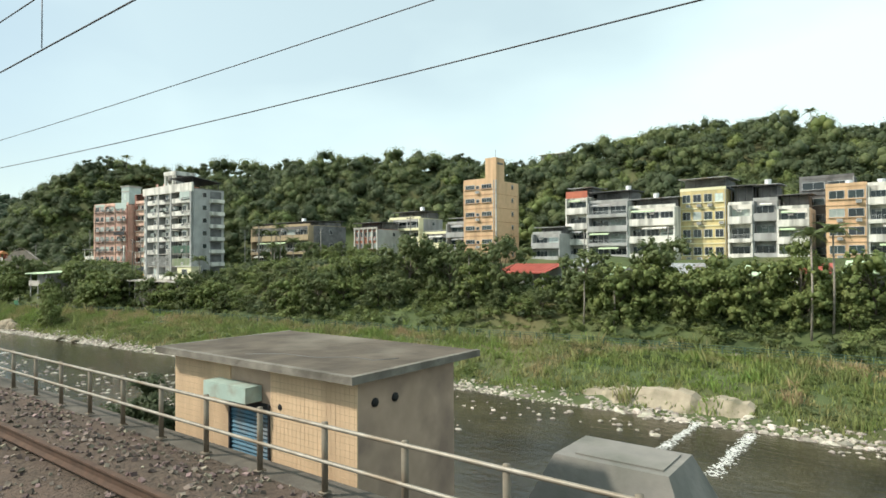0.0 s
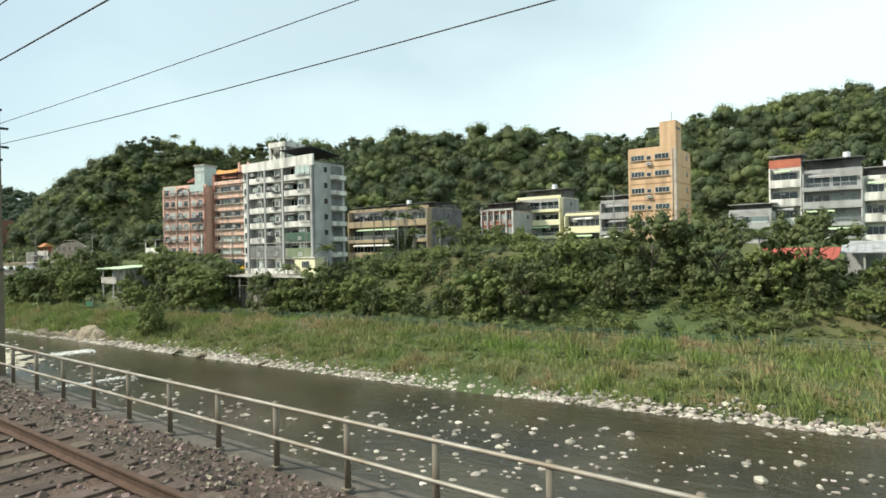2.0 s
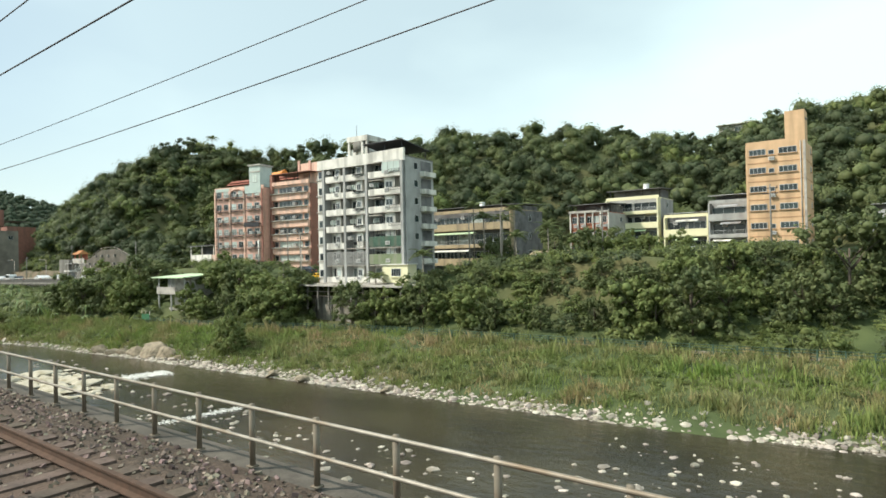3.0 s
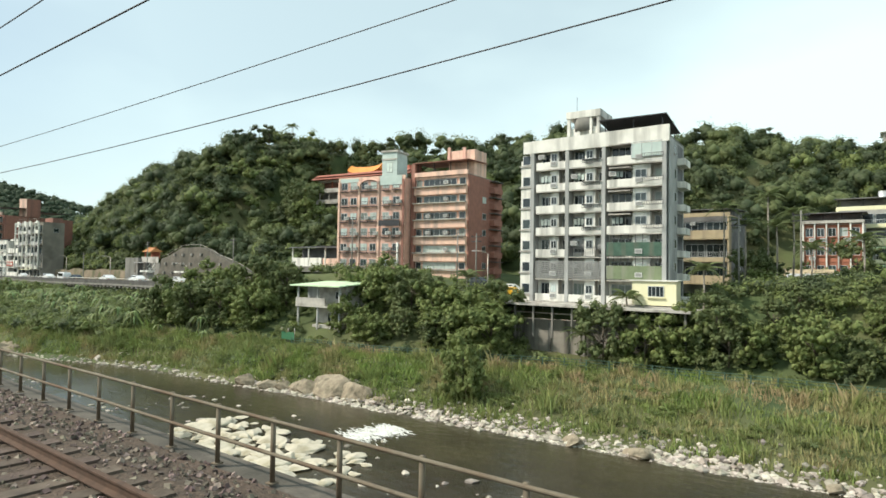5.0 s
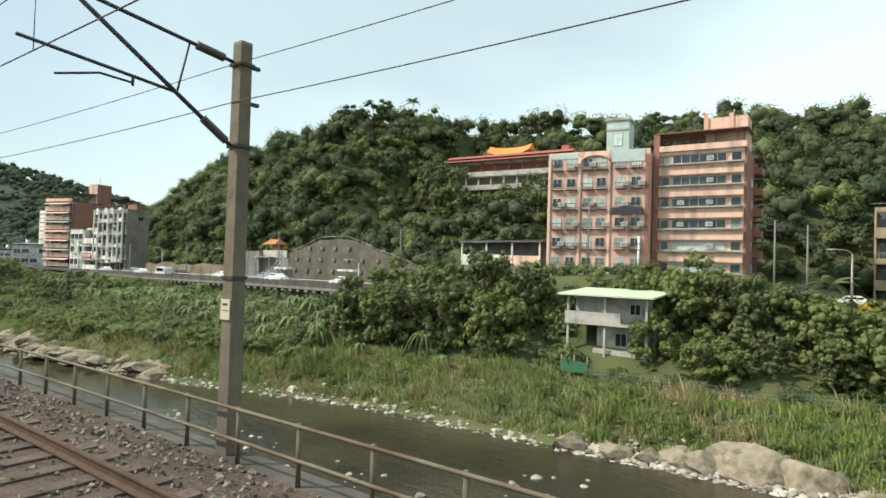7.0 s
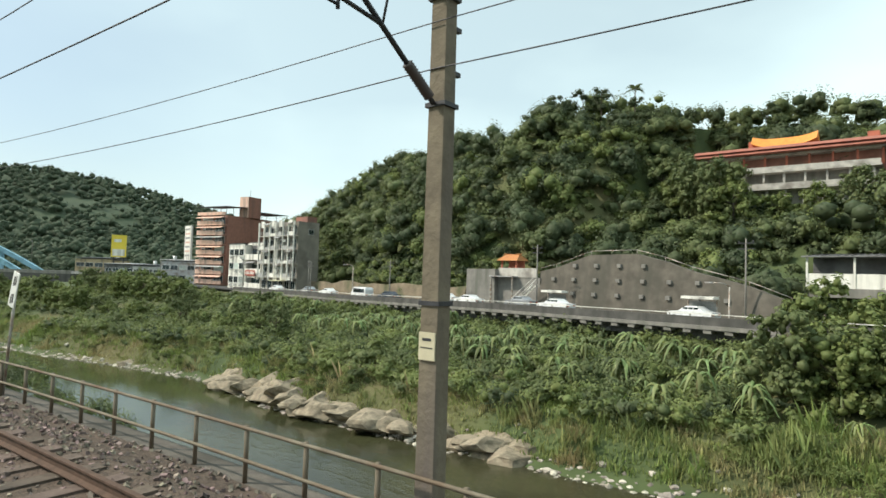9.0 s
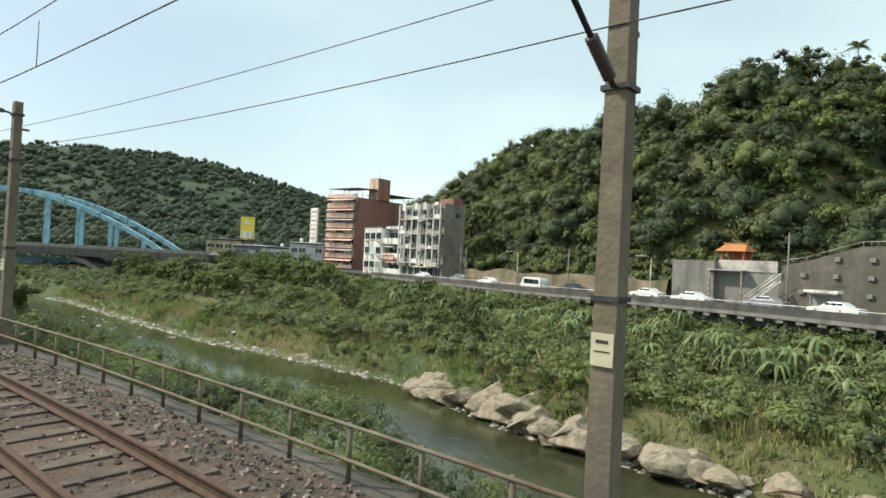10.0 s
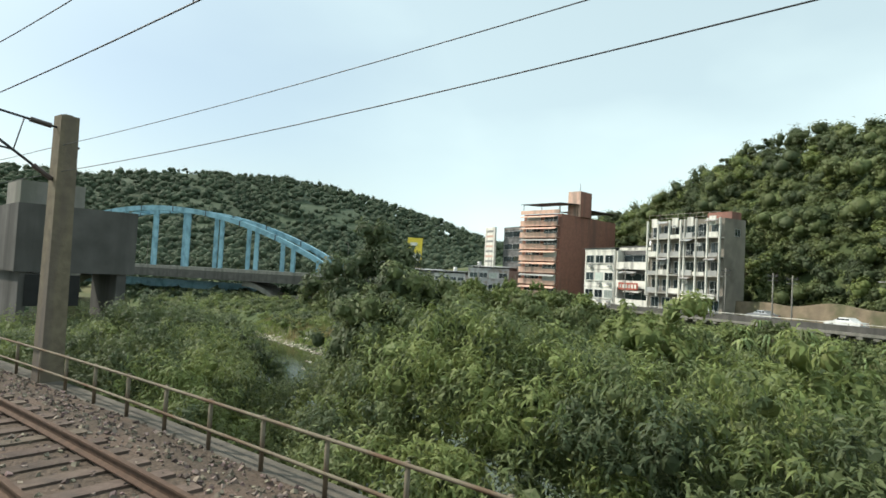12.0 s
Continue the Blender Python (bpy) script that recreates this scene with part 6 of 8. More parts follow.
BAN = [banana_variant(101, 11, 2.0), banana_variant(102, 10, 2.6), banana_variant(103, 12, 1.7)]
g5 = np.random.default_rng(55)
for i in range(150):
    x = g5.uniform(-268, -176) if i < 138 else g5.uniform(-180, -160)
    y = float(np.interp(x, [-262, -230, -205, -176, -160], [49, 46.5, 44.5, 45.5, 48])) + g5.uniform(-6, 4.5)
    th = thing("banana_plant", "banana plant with long arching pale green leaves on the slope", "banana plant", Matrix.Translation((x, y, ground_z(x, y))) @ pose(0, 0, 0, g5.uniform(-9, 9), g5.uniform(-9, 9), i * 97) @ Matrix.Scale(g5.uniform(0.5, 0.95), 4), "banana plants on the slope")
    st, lv = BAN[i % 3]
    part_of("stem", st, th)
    for q in lv:
        part_of("leaf", q, th)


def frond_mesh(seed):
    """An arching feather leaf: a rib with narrow leaflets hanging to both sides."""
    g = np.random.default_rng(seed)
    rise, fall, L = g.uniform(0.8, 1.4), g.uniform(1.6, 2.3), g.uniform(1.7, 2.3)
    at = lambda q: np.array((L * q, 0.0, rise * q - fall * q * q))
    v, f = [tuple(p) for p in tube([at(q) for q in np.linspace(0, 1, 6)], 0.025, 4, 0.006)[0]], tube([at(q) for q in np.linspace(0, 1, 6)], 0.025, 4, 0.006)[1]
    for i in range(15):
        q = 0.14 + 0.85 * i / 14
        p, ln = at(q), 0.62 * math.sin(math.pi * (0.18 + 0.76 * q)) * g.uniform(0.8, 1.15)
        for sd in (-1, 1):
            e = p + np.array((0.28 * ln, sd * ln * 0.85, -0.42 * ln))
            k = len(v)
            v += [tuple(p - (0.05, 0, 0)), tuple(p + (0.06, 0, 0)), tuple((p + e) / 2 + (0.07, 0, 0.06)), tuple(e), tuple((p + e) / 2 + (-0.05, 0, 0.06))]
            f += [(k, k + 1, k + 2, k + 4), (k + 4, k + 2, k + 3)]
    return mesh_of("frond", v, f, LEAF)


FRONDS = [frond_mesh(k + 200) for k in range(4)]


def palm(x, y, top):
    """A palm whose crown stands at the height top."""
    z = ground_z(x, y)
    h = top - z
    th = thing("palm_tree", "slender palm with a thin pale trunk and drooping feather fronds", "palm", Matrix.Translation((x, y, z)), "slender palms")
    part_of("trunk", tube_mesh("trunk", [(0, 0, -0.5), (0.15, 0, h * 0.5), (0.1, 0, h)], 0.12, mat("palm_bark", (0.34, 0.3, 0.25), (0.24, 0.21, 0.18), 0.9, scale=4), 7, 0.075), th)
    for k in range(13):
        part_of("frond", FRONDS[k % 4], th, Matrix.Translation((0.1, 0, h)) @ Matrix.Rotation(2 * math.pi * k / 13 + x, 4, "Z") @ Matrix.Rotation(-0.35 * (k % 3), 4, "Y"))


for x, y, top in ((-219.2, 103, 39.5), (-18.8, 188, 41.5), (-30, 67, 0.0), (-28, 68, 0.4), (-26.4, 67.2, -0.2), (-24.5, 68, -0.1), (-47.2, 68, 3.0), (-105.5, 63, 2.6), (-132.5, 61, 1.4), (-112.6, 61.2, -0.4), (-116.2, 58.2, -4.2), (-6.9, 67, 4.4), (-5.2, 68, 4.8),
                  (-104.2, 76, 8.0), (-101, 76, 7.6), (-106.7, 77, 10.0), (-102.2, 78, 11.2), (-99.5, 77, 9.0), (-97.5, 74, 5.0), (-93, 75, 6.0)):
    palm(x, y, top)
g7 = np.random.default_rng(88)
for i in range(30):                            # trees and shrubs behind the terrace, before the tan block
    x, y = g7.uniform(-106, -80), g7.uniform(70, 97)
    if not inside_building(x, y) and not (-105 < x < -94 and 80 < y < 93):
        tree(x, y, int(g7.integers(0, 5)), g7.uniform(0.45, 0.8) + (0.35 if y > 85 and x < -103 else 0), label="broadleaf tree among the houses with a loose crown")


# stones
def stone_shape(seed, sub=1):
    bm = bmesh.new()
    bmesh.ops.create_icosphere(bm, subdivisions=sub, radius=1)
    for v in bm.verts:
        k = 1 + 0.5 * noise.noise(v.co * 0.9 + Vector((seed * 3.1, seed, 0))) + 0.16 * noise.noise(v.co * 2.6 + Vector((0, seed, seed)))
        v.co *= k
        v.co.z *= 0.62
    vs = np.array([v.co[:] for v in bm.verts])
    fs = np.array([[v.index for v in f.verts] for f in bm.faces])
    bm.free()
    return vs, fs


SHAPES = [stone_shape(k) for k in range(5)]


def stones(places, sizes, rng, shapes=SHAPES, flat=1.0):
    vs, fs, k = [], [], 0
    for p, s in zip(places, sizes):
        v, f = shapes[int(rng.integers(len(shapes)))]
        a = rng.uniform(0, 2 * math.pi)
        c, sn = math.cos(a), math.sin(a)
        w = v * s * rng.uniform(0.7, 1.3, 3)
        w = np.stack([w[:, 0] * c - w[:, 1] * sn, w[:, 0] * sn + w[:, 1] * c, w[:, 2] * flat], 1) + np.array(p)
        vs.append(w)
        fs.append(f + k)
        k += len(v)
    return np.concatenate(vs), np.concatenate(fs)


g6 = np.random.default_rng(66)
pl, sz = [], []
for i in range(7400):
    x = g6.uniform(-330, 14) if i < 3200 else g6.uniform(-146, -96) if i < 4600 else g6.uniform(-112, 14)
    d = abs(g6.normal()) * (1.0 if i < 3200 else 1.5 if i < 4600 else 1.1) - 0.7
    y = float(far_shore(x)) + d
    pl.append((x, y, max(ground_z(x, y), WATER_Z - 0.1)))
    sz.append(g6.uniform(0.07, 0.3) * (1.6 if g6.random() < 0.1 else 1))
v, f = stones(pl, sz, g6)
stuff("shore_stones", v, f, ROCK, "pale rounded stones along the water's edge", "stones")
pl, sz = [], []
for x0, x1, y0, y1, n in ((-70, -30, 22, 40, 420), (-105, -66, 16, 30, 330), (-30, -14, 42, 49, 40), (-45, -25, 36, 46, 60), (-120, -96, 16, 30, 60), (-175, -140, 14, 26, 170), (-145, -118, 18, 34, 90), (-4, 8, 46, 50, 110), (-295, -265, 2, 14, 80)):
    for _ in range(n):
        x, y = g6.uniform(x0, x1), g6.uniform(y0, y1)
        pl.append((x, y, WATER_Z - 0.02))
        sz.append(g6.uniform(0.06, 0.27) * (1.7 if g6.random() < 0.12 else 1))
v, f = stones(pl, sz, g6)
stuff("river_stones", v, f, ROCK, "scattered pale stones standing in the shallow river", "stones")
def crag(seed):
    """A blocky broken boulder: a ball cut by random planes, with a rough skin."""
    bm = bmesh.new()
    bmesh.ops.create_icosphere(bm, subdivisions=3, radius=1)
    g = np.random.default_rng(seed)
    cuts = [(Vector(g.normal(size=3)).normalized(), g.uniform(0.45, 0.72)) for _ in range(18)]
    for v in bm.verts:
        for n, d in cuts:
            e = v.co.dot(n)
            if e > d:
                v.co -= n * (e - d)
        v.co += v.co.normalized() * (0.07 * noise.noise(v.co * 2.2 + Vector((seed, 0, 0))) + 0.035 * noise.noise(v.co * 5))
        v.co.z *= 0.72
    vs = np.array([v.co[:] for v in bm.verts])
    fs = np.array([[v.index for v in f.verts] for f in bm.faces])
    bm.free()
    return vs * 1.5, fs


BIG = [crag(k + 20) for k in range(6)]


def boulder(x, y, s, z=WATER_Z, tall=0.66, label="weathered sandstone boulder at the water's edge"):
    v, f = BIG[int(abs(x * 7)) % 6]
    w = v * np.array((s * 1.2, s * 0.95, s * tall))
    a = x * 3.7
    w = np.stack([w[:, 0] * math.cos(a) - w[:, 1] * math.sin(a), w[:, 0] * math.sin(a) + w[:, 1] * math.cos(a), w[:, 2]], 1)
    ob = new("boulder", mesh_of("boulder", w, f, BOULDER))
    ob.matrix_basis = Matrix.Translation((x, y, z + s * 0.18))
    return tagged(ob, label, "boulder", "boulders on the river bank")


for x, y, s in ((-138.5, 40.4, 1.2), (-136.4, 40.6, 1.3), (-134, 40.9, 1.9), (-131.5, 41.6, 1.6), (-129.6, 42.0, 1.1), (-142, 39.4, 1.1), (-145, 38.9, 1.0), (-128, 41.2, 0.8), (-139.9, 39.8, 0.8),
                (-245, 22.5, 0.9), (-104.5, 41.2, 0.7), (-93, 42.3, 0.6), (-109, 41.2, 0.8)):
    boulder(x, y, s, tall=0.98 if -146 < x < -127 else 0.66)
for x, y, s in ((-211, 27.0, 1.9), (-207.6, 27.6, 2.0), (-204.6, 28.2, 2.2), (-201.4, 28.0, 1.7), (-214.6, 26.8, 1.7), (-223.5, 27.2, 1.9), (-219.6, 26.8, 1.5), (-198.5, 28.6, 1.5), (-225.8, 28.4, 2.3), (-217.0, 28.2, 2.5), (-212.8, 28.6, 2.6), (-206.2, 29.6, 2.5), (-199.8, 30.4, 2.2), (-194.6, 30.6, 1.8), (-191.0, 31.4, 1.5)):
    boulder(x, y, s, WATER_Z + 0.3)
for i in range(64):
    x = g6.uniform(-228, -188)
    s = g6.uniform(0.6, 1.25) * (1.55 if i < 14 else 1.0) * (1.1 if x < -208 else 0.8)
    boulder(x, float(far_shore(x)) + 0.4 + 2.6 * g6.random() ** 1.5 * (1.3 if i < 14 else 1), s, WATER_Z + (0.5 if i % 3 == 0 else 0.0))


def slab(x, y, s, thick=0.26, z=WATER_Z):
    """A flat worn rock slab lying in the river bed."""
    v, f = BIG[int(abs(x * 13)) % 6]
    a = x * 5.1
    w = v * np.array((s * 1.25, s * 0.85, s * thick))
    w = np.stack([w[:, 0] * math.cos(a) - w[:, 1] * math.sin(a), w[:, 0] * math.sin(a) + w[:, 1] * math.cos(a), w[:, 2]], 1)
    ob = new("rock_slab", mesh_of("rock_slab", w, f, SLAB))
    ob.matrix_basis = Matrix.Translation((x, y, z + s * 0.08))
    return tagged(ob, "flat pale yellow rock slab in the river bed", "rock", "rock slabs in the river")


for i in range(170):
    q = g6.random()
    x = -116 - 18 * q
    y = 19.0 + 9.5 * g6.random() + 1.6 * q
    slab(x, y, g6.uniform(0.28, 0.62) * (1.9 if i < 24 else 1), thick=g6.uniform(0.35, 0.6))
for i in range(50):
    x = g6.uniform(-53, -30)
    slab(x, 23.6 + (x + 53) * 0.1 + g6.uniform(-1.2, 1.6), g6.uniform(0.3, 0.7) * (1.7 if i < 9 else 1))

# ---- the hut by the line ----
TILE = mat("cream_wall_tile", (0.66, 0.48, 0.31), (0.58, 0.42, 0.27), 0.7, scale=3, stain=(0.48, 0.34, 0.22), stain_scale=1.2, streak=True)
# pinkish render, darkened to put the end wall's shade into its colour
TILEP = mat("shaded_pink_render", (0.44, 0.32, 0.24), (0.37, 0.27, 0.2), 0.85, scale=3, stain=(0.26, 0.19, 0.15), stain_scale=1.2)
SHUTB = mat("blue_roller_shutter", (0.07, 0.17, 0.24), (0.05, 0.13, 0.19), 0.5, scale=5, stain=(0.1, 0.12, 0.13), stain_scale=2)

ROOFE = mat("stained_roof_edge", (0.24, 0.22, 0.185), (0.14, 0.125, 0.105), 0.95, scale=3, stain=(0.09, 0.08, 0.065), stain_scale=1.2, bump=0.5)


def hut():
    h = thing("equipment_hut", "flat-roofed railway hut with cream tiled walls and blue roller shutter", "hut", pose(-11.25, 6.25, -3.2))
    bx("wall", h, TILEP, (0, 4.95, 0, 2.35, -7.5, 3.84))
    # tile courses proud of the render on the front
    bx("tile_field", h, TILE, (0.0, 1.82, -0.02, 0, 0, 3.82))
    bx("tile_field", h, TILE, (2.95, 4.95, -0.02, 0, 0, 3.82))
    rows = []
    for k in range(36):
        rows.append((0.0, 1.82, -0.024, -0.0205, 0.1 + k * 0.103, 0.108 + k * 0.103))
        rows.append((2.95, 4.95, -0.024, -0.0205, 0.1 + k * 0.103, 0.108 + k * 0.103))
    for k in range(18):
        rows.append((0.1 + k * 0.1, 0.103 + k * 0.1, -0.0225, -0.0203, 0, 3.82))
    for k in range(20):
        rows.append((3.0 + k * 0.1, 3.003 + k * 0.1, -0.0235, -0.0203, 0, 3.82))
    tagged(bx("tile_joints", h, mat("tile_joint_mortar", (0.53, 0.39, 0.26), (0.46, 0.335, 0.22), 0.9, scale=4), *rows), "fine grid of tile joints", kind="stuff")
    vs, fs = boxes([(-0.15, 5.15, -0.3, 2.85, 3.84, 3.93)])
    part_of("roof_slab", mesh_of("roof_slab", vs, fs, CONC), h, label="cracked grey concrete roof slab")
    bx("roof_edge", h, ROOFE, (-0.17, 5.17, -0.33, -0.22, 3.835, 3.95))
    bx("roof_edge", h, ROOFE, (5.07, 5.17, -0.22, 2.87, 3.835, 3.95))
    bx("roof_edge", h, ROOFE, (-0.17, -0.07, -0.22, 2.87, 3.835, 3.95))
    bx("roof_screed", h, mat("stained_roof_screed", (0.125, 0.102, 0.078), (0.07, 0.057, 0.044), 0.95, scale=1.5, stain=(0.2, 0.175, 0.14), stain_scale=0.45, bump=0.5), (-0.07, 5.07, -0.22, 2.85, 3.93, 3.945))
    cr_pts = [(2.1, 0.1, 3.949), (2.6, 0.5, 3.949), (3.4, 0.55, 3.949), (3.9, 0.95, 3.949), (4.4, 0.9, 3.949), (4.6, 1.3, 3.949)]
    part_of("roof_crack", tube_mesh("roof_crack", cr_pts, 0.006, DGREY, 4), h)
    dv, df = [], []
    for k in range(89):
        y = -0.012 - 0.02 * (k % 2)
        dv += [(1.86, y, k * 0.035), (2.92, y, k * 0.035)]
        if k:
            df.append((2 * k - 2, 2 * k - 1, 2 * k + 1, 2 * k))
    part_of("roller_shutter", mesh_of("roller_shutter", dv, df, SHUTB), h)
    bx("shutter_frame", h, DARKM, (1.82, 1.86, -0.06, 0, 0, 3.2))
    bx("shutter_frame", h, DARKM, (2.92, 2.95, -0.06, 0, 0, 3.2))
    bx("door_head", h, BLACK, (1.86, 2.92, -0.02, 0, 3.08, 3.2))
    bx("shutter_box", h, mat("mint_metal", (0.42, 0.52, 0.46), (0.34, 0.43, 0.38), 0.5, scale=4, stain=(0.3, 0.3, 0.25), stain_scale=3), (1.5, 2.72, -0.34, -0.02, 3.24, 3.5))
    for v in (0.35, 0.8):
        part_of("vent_hole", tube_mesh("vent_hole", [(4.94, v, 3.45), (4.97, v, 3.45)], 0.07, BLACK, 12), h)
    part_of("vent_hole", tube_mesh("vent_hole", [(3.2, -0.03, 3.2), (3.2, 0.0, 3.2)], 0.05, BLACK, 10), h)
    for k in range(6):
        bx("gate_bar", h, RUSTF, (0.5 + 0.22 * k, 0.53 + 0.22 * k, -0.75, -0.72, 1.9, 2.65 - 0.05 * k))
    part_of("gate_rail", tube_mesh("gate_rail", [(0.4, -0.74, 2.65), (1.75, -0.74, 2.35)], 0.025, RUSTF, 6), h)


hut()


def river_pier():
    p = thing("concrete_pier", "weathered concrete pier cap beside the river wall", "pier", pose(-4.4, 11.6, -1.45))
    vs = [(-1.9, -1.4, -1.7), (1.9, -1.4, -1.7), (1.9, 1.4, -1.7), (-1.9, 1.4, -1.7), (-1.1, -0.75, 0), (1.1, -0.75, 0), (1.1, 0.75, 0), (-1.1, 0.75, 0)]
    part_of("cap", mesh_of("cap", vs, BOXF, CONC), p)
    bx("shaft", p, CONC, (-1.85, 1.85, -1.35, 1.35, -10, -1.7))
    bx("lid", p, CONC, (-0.75, 0.95, -0.55, 0.55, 0.004, 0.03))


river_pier()


# white water at the sills and the rapid
def foam(name, pts, w, label, n=420):
    """Broken white water: many thin drawn-out flecks in a band between two places."""
    g = np.random.default_rng(int(abs(pts[0][0]) * 10))
    a, b = np.array(pts[0]), np.array(pts[1])
    d = (b - a) / np.linalg.norm(b - a)
    s = np.array((-d[1], d[0], 0))
    vs, fs = [], []
    for i in range(n):
        c = a + (b - a) * g.random() + s * g.normal() * w * 0.36 + np.array((0, 0, 0.015 + 0.05 * g.random()))
        L, W = w * g.uniform(0.06, 0.24), g.uniform(0.02, 0.07)
        ang = g.normal() * 0.25
        u = s * math.cos(ang) + d * math.sin(ang)
        q = d * math.cos(ang) - s * math.sin(ang)
        k = len(vs)
        for e, r in ((-1, 0.1), (-0.5, 0.8), (0, 1.0), (0.5, 0.7), (1, 0.1)):
            up = np.array((0, 0, 0.05 * (1 - abs(e))))
            vs += [tuple(c + u * L * e + q * W * r * g.uniform(0.6, 1.3)), tuple(c + u * L * e + up), tuple(c + u * L * e - q * W * r * g.uniform(0.6, 1.3))]
        for e in range(4):
            o = k + 3 * e
            fs += [(o, o + 1, o + 4, o + 3), (o + 1, o + 2, o + 5, o + 4)]
    return stuff(name, vs, fs, FOAM, label, "white water")


foam("weir_foam", ((-12.8, 39.5, WATER_Z), (-12.5, 49.3, WATER_Z)), 0.5, "white water falling over a low river sill")
foam("weir_foam", ((-8.9, 37.2, WATER_Z), (-8.7, 47.8, WATER_Z)), 0.6, "white water falling over a low river sill")
foam("rapid_foam", ((-122.3, 31.5, WATER_Z), (-121.5, 36.2, WATER_Z)), 2.2, "white rapid between rocks in the river", 620)
foam("rapid_foam", ((-100.5, 24, WATER_Z), (-99.5, 31, WATER_Z)), 0.9, "broken white water over a stony riffle")
for x0, x1, y in ((-13.0, -12.3, 43), (-9.2, -8.5, 43)):
    tagged(new("river_sill", box_mesh("river_sill", [(x0, x1, 33, 49.5, WATER_Z - 0.6, WATER_Z - 0.02)], CONC)), "low submerged concrete sill across the river", "sill", "river sills")
ledge = thing("bank_ledge", "broken pale concrete ledge on the river bank", "ledge", pose(-16, 49.9, WATER_Z))
_lv, _lf = [], []
for i, u in enumerate(np.linspace(-7.5, 7.0, 30)):
    top = float(np.interp(u, [-7.5, -6, -1, 2, 3, 5, 7], [0.6, 1.1, 1.6, 1.9, 1.2, 1.7, 1.1])) + 0.35 * noise.noise(Vector((u * 1.3, 0, 2)))
    wob = 0.35 * noise.noise(Vector((u * 0.7, 3, 0)))
    _lv += [(u, wob - 0.5, -0.5), (u, wob - 0.25 + 0.2 * noise.noise(Vector((u * 2, 1, 1))), top * 0.25), (u, wob + 0.25, top * 0.6), (u, wob + 0.7, top), (u, wob + 2.0, top + 0.05), (u, wob + 2.0, -0.5)]
    if i:
        a, b = 6 * (i - 1), 6 * i
        _lf += [(a + k, b + k, b + (k + 1) % 6, a + (k + 1) % 6) for k in range(6)]
_lf += [(5, 4, 3, 2, 1, 0), tuple(6 * 29 + k for k in range(6))]
part_of("ledge_wall", mesh_of("ledge_wall", _lv, _lf, mat("weathered_ledge", (0.42, 0.36, 0.27), (0.3, 0.255, 0.19), 0.92, scale=1.0, stain=(0.2, 0.18, 0.12), stain_scale=0.6, bump=0.6)), ledge)

# wall under the white block, the trail and its green fence
wv = thing("river_terrace_wall", "stained concrete terrace wall under the white block", "wall", pose(-125.5, 60.6, -8), kind="structure")
bx("wall", wv, mat("streaked_terrace_concrete", (0.3, 0.28, 0.24), (0.22, 0.2, 0.17), 0.95, scale=0.8, stain=(0.1, 0.095, 0.08), stain_scale=0.8, bump=0.4, streak=True), (0, 17.5, 0, 0.5, 0, 4.9))
for k in range(5):
    bx("buttress", wv, CONC, (0.5 + k * 4, 0.8 + k * 4, -0.2, 0, 0, 4.6))
tr = thing("river_terrace", "pale concrete terrace slab on posts before the white block", "terrace", pose(-127.5, 58.6, -1.5))
bx("slab", tr, CONCL, (0, 22, 0, 7.5, 0, 0.22))
for u in np.arange(0.6, 22, 2.3):
    bx("post", tr, CONC, (u, u + 0.2, 0.5, 0.7, -3.4 if u > 2 and u < 19 else -5, 0))
part_of("pipe", tube_mesh("pipe", [(2.2, 0.9, -0.8), (19.2, 0.9, -0.8)], 0.08, GALV, 6), tr)
part_of("pipe", tube_mesh("pipe", [(2.2, 1.1, -1.5), (19.2, 1.1, -1.4)], 0.06, GALV, 6), tr)
GREENF = mat("green_fence_paint", (0.07, 0.125, 0.09), (0.05, 0.09, 0.065), 0.6, scale=4)


def trail_fence(x0, x1, off, label):
    f = thing("trail_fence", label, "fence")
    xs = np.arange(x0, x1, -2.0)
    po = box_mesh("fence_post", [(-0.05, 0.05, -0.05, 0.05, -0.3, 1.0)], GREENF)
    pts = []
    for x in xs:
        y = float(far_shore(x)) + off(x)
        z = ground_z(x, y)
        part_of("post", po, f, Matrix.Translation((x, y, z)))
        pts.append(Vector((x, y, z)))
    for h in (0.4, 0.7, 0.95):
        part_of("rail", mesh_of("rail", *tube([p + Vector((0, 0, h)) for p in pts], 0.03, 5), GREENF, True), f)


trail_fence(10, -128, lambda x: float(trail_w(x)) + 0.6, "green metal fence along the riverside trail")
net = thing("net_fence", "small green net fence beside the riverside cabin", "fence", pose(-150.5, 47.4, -6.6))
bx("net", net, mat("green_net", (0.05, 0.17, 0.085), (0.035, 0.12, 0.06), 0.8, scale=6), (0, 2.4, 0, 0.03, 0.1, 1.0))
for u in (0, 1.2, 2.4):
    part_of("post", tube_mesh("post", [(u, 0.05, -0.6), (u, 0.05, 1.5)], 0.04, GALV, 6), net)
trail_fence(-128, -150, lambda x: float(trail_w(x)) + 1.2, "low grey fence along the lower riverside path")
_tv, _tf = [], []
for i, x in enumerate(np.arange(14, -172, -3.0)):
    y = float(far_shore(x)) + float(trail_w(x)) + 1.4
    _tv += [(x, y - 0.7, ground_z(x, y - 0.7) + 0.05), (x, y + 0.7, ground_z(x, y + 0.7) + 0.05)]
    if i:
        _tf.append((2 * i - 2, 2 * i - 1, 2 * i + 1, 2 * i))
tagged(new("trail", mesh_of("trail", _tv, _tf, mat("trodden_path", (0.27, 0.235, 0.18), (0.19, 0.165, 0.12), 0.95, scale=1.2, stain=(0.14, 0.15, 0.08), stain_scale=0.6))), "narrow pale riverside trail", "path", kind="structure")


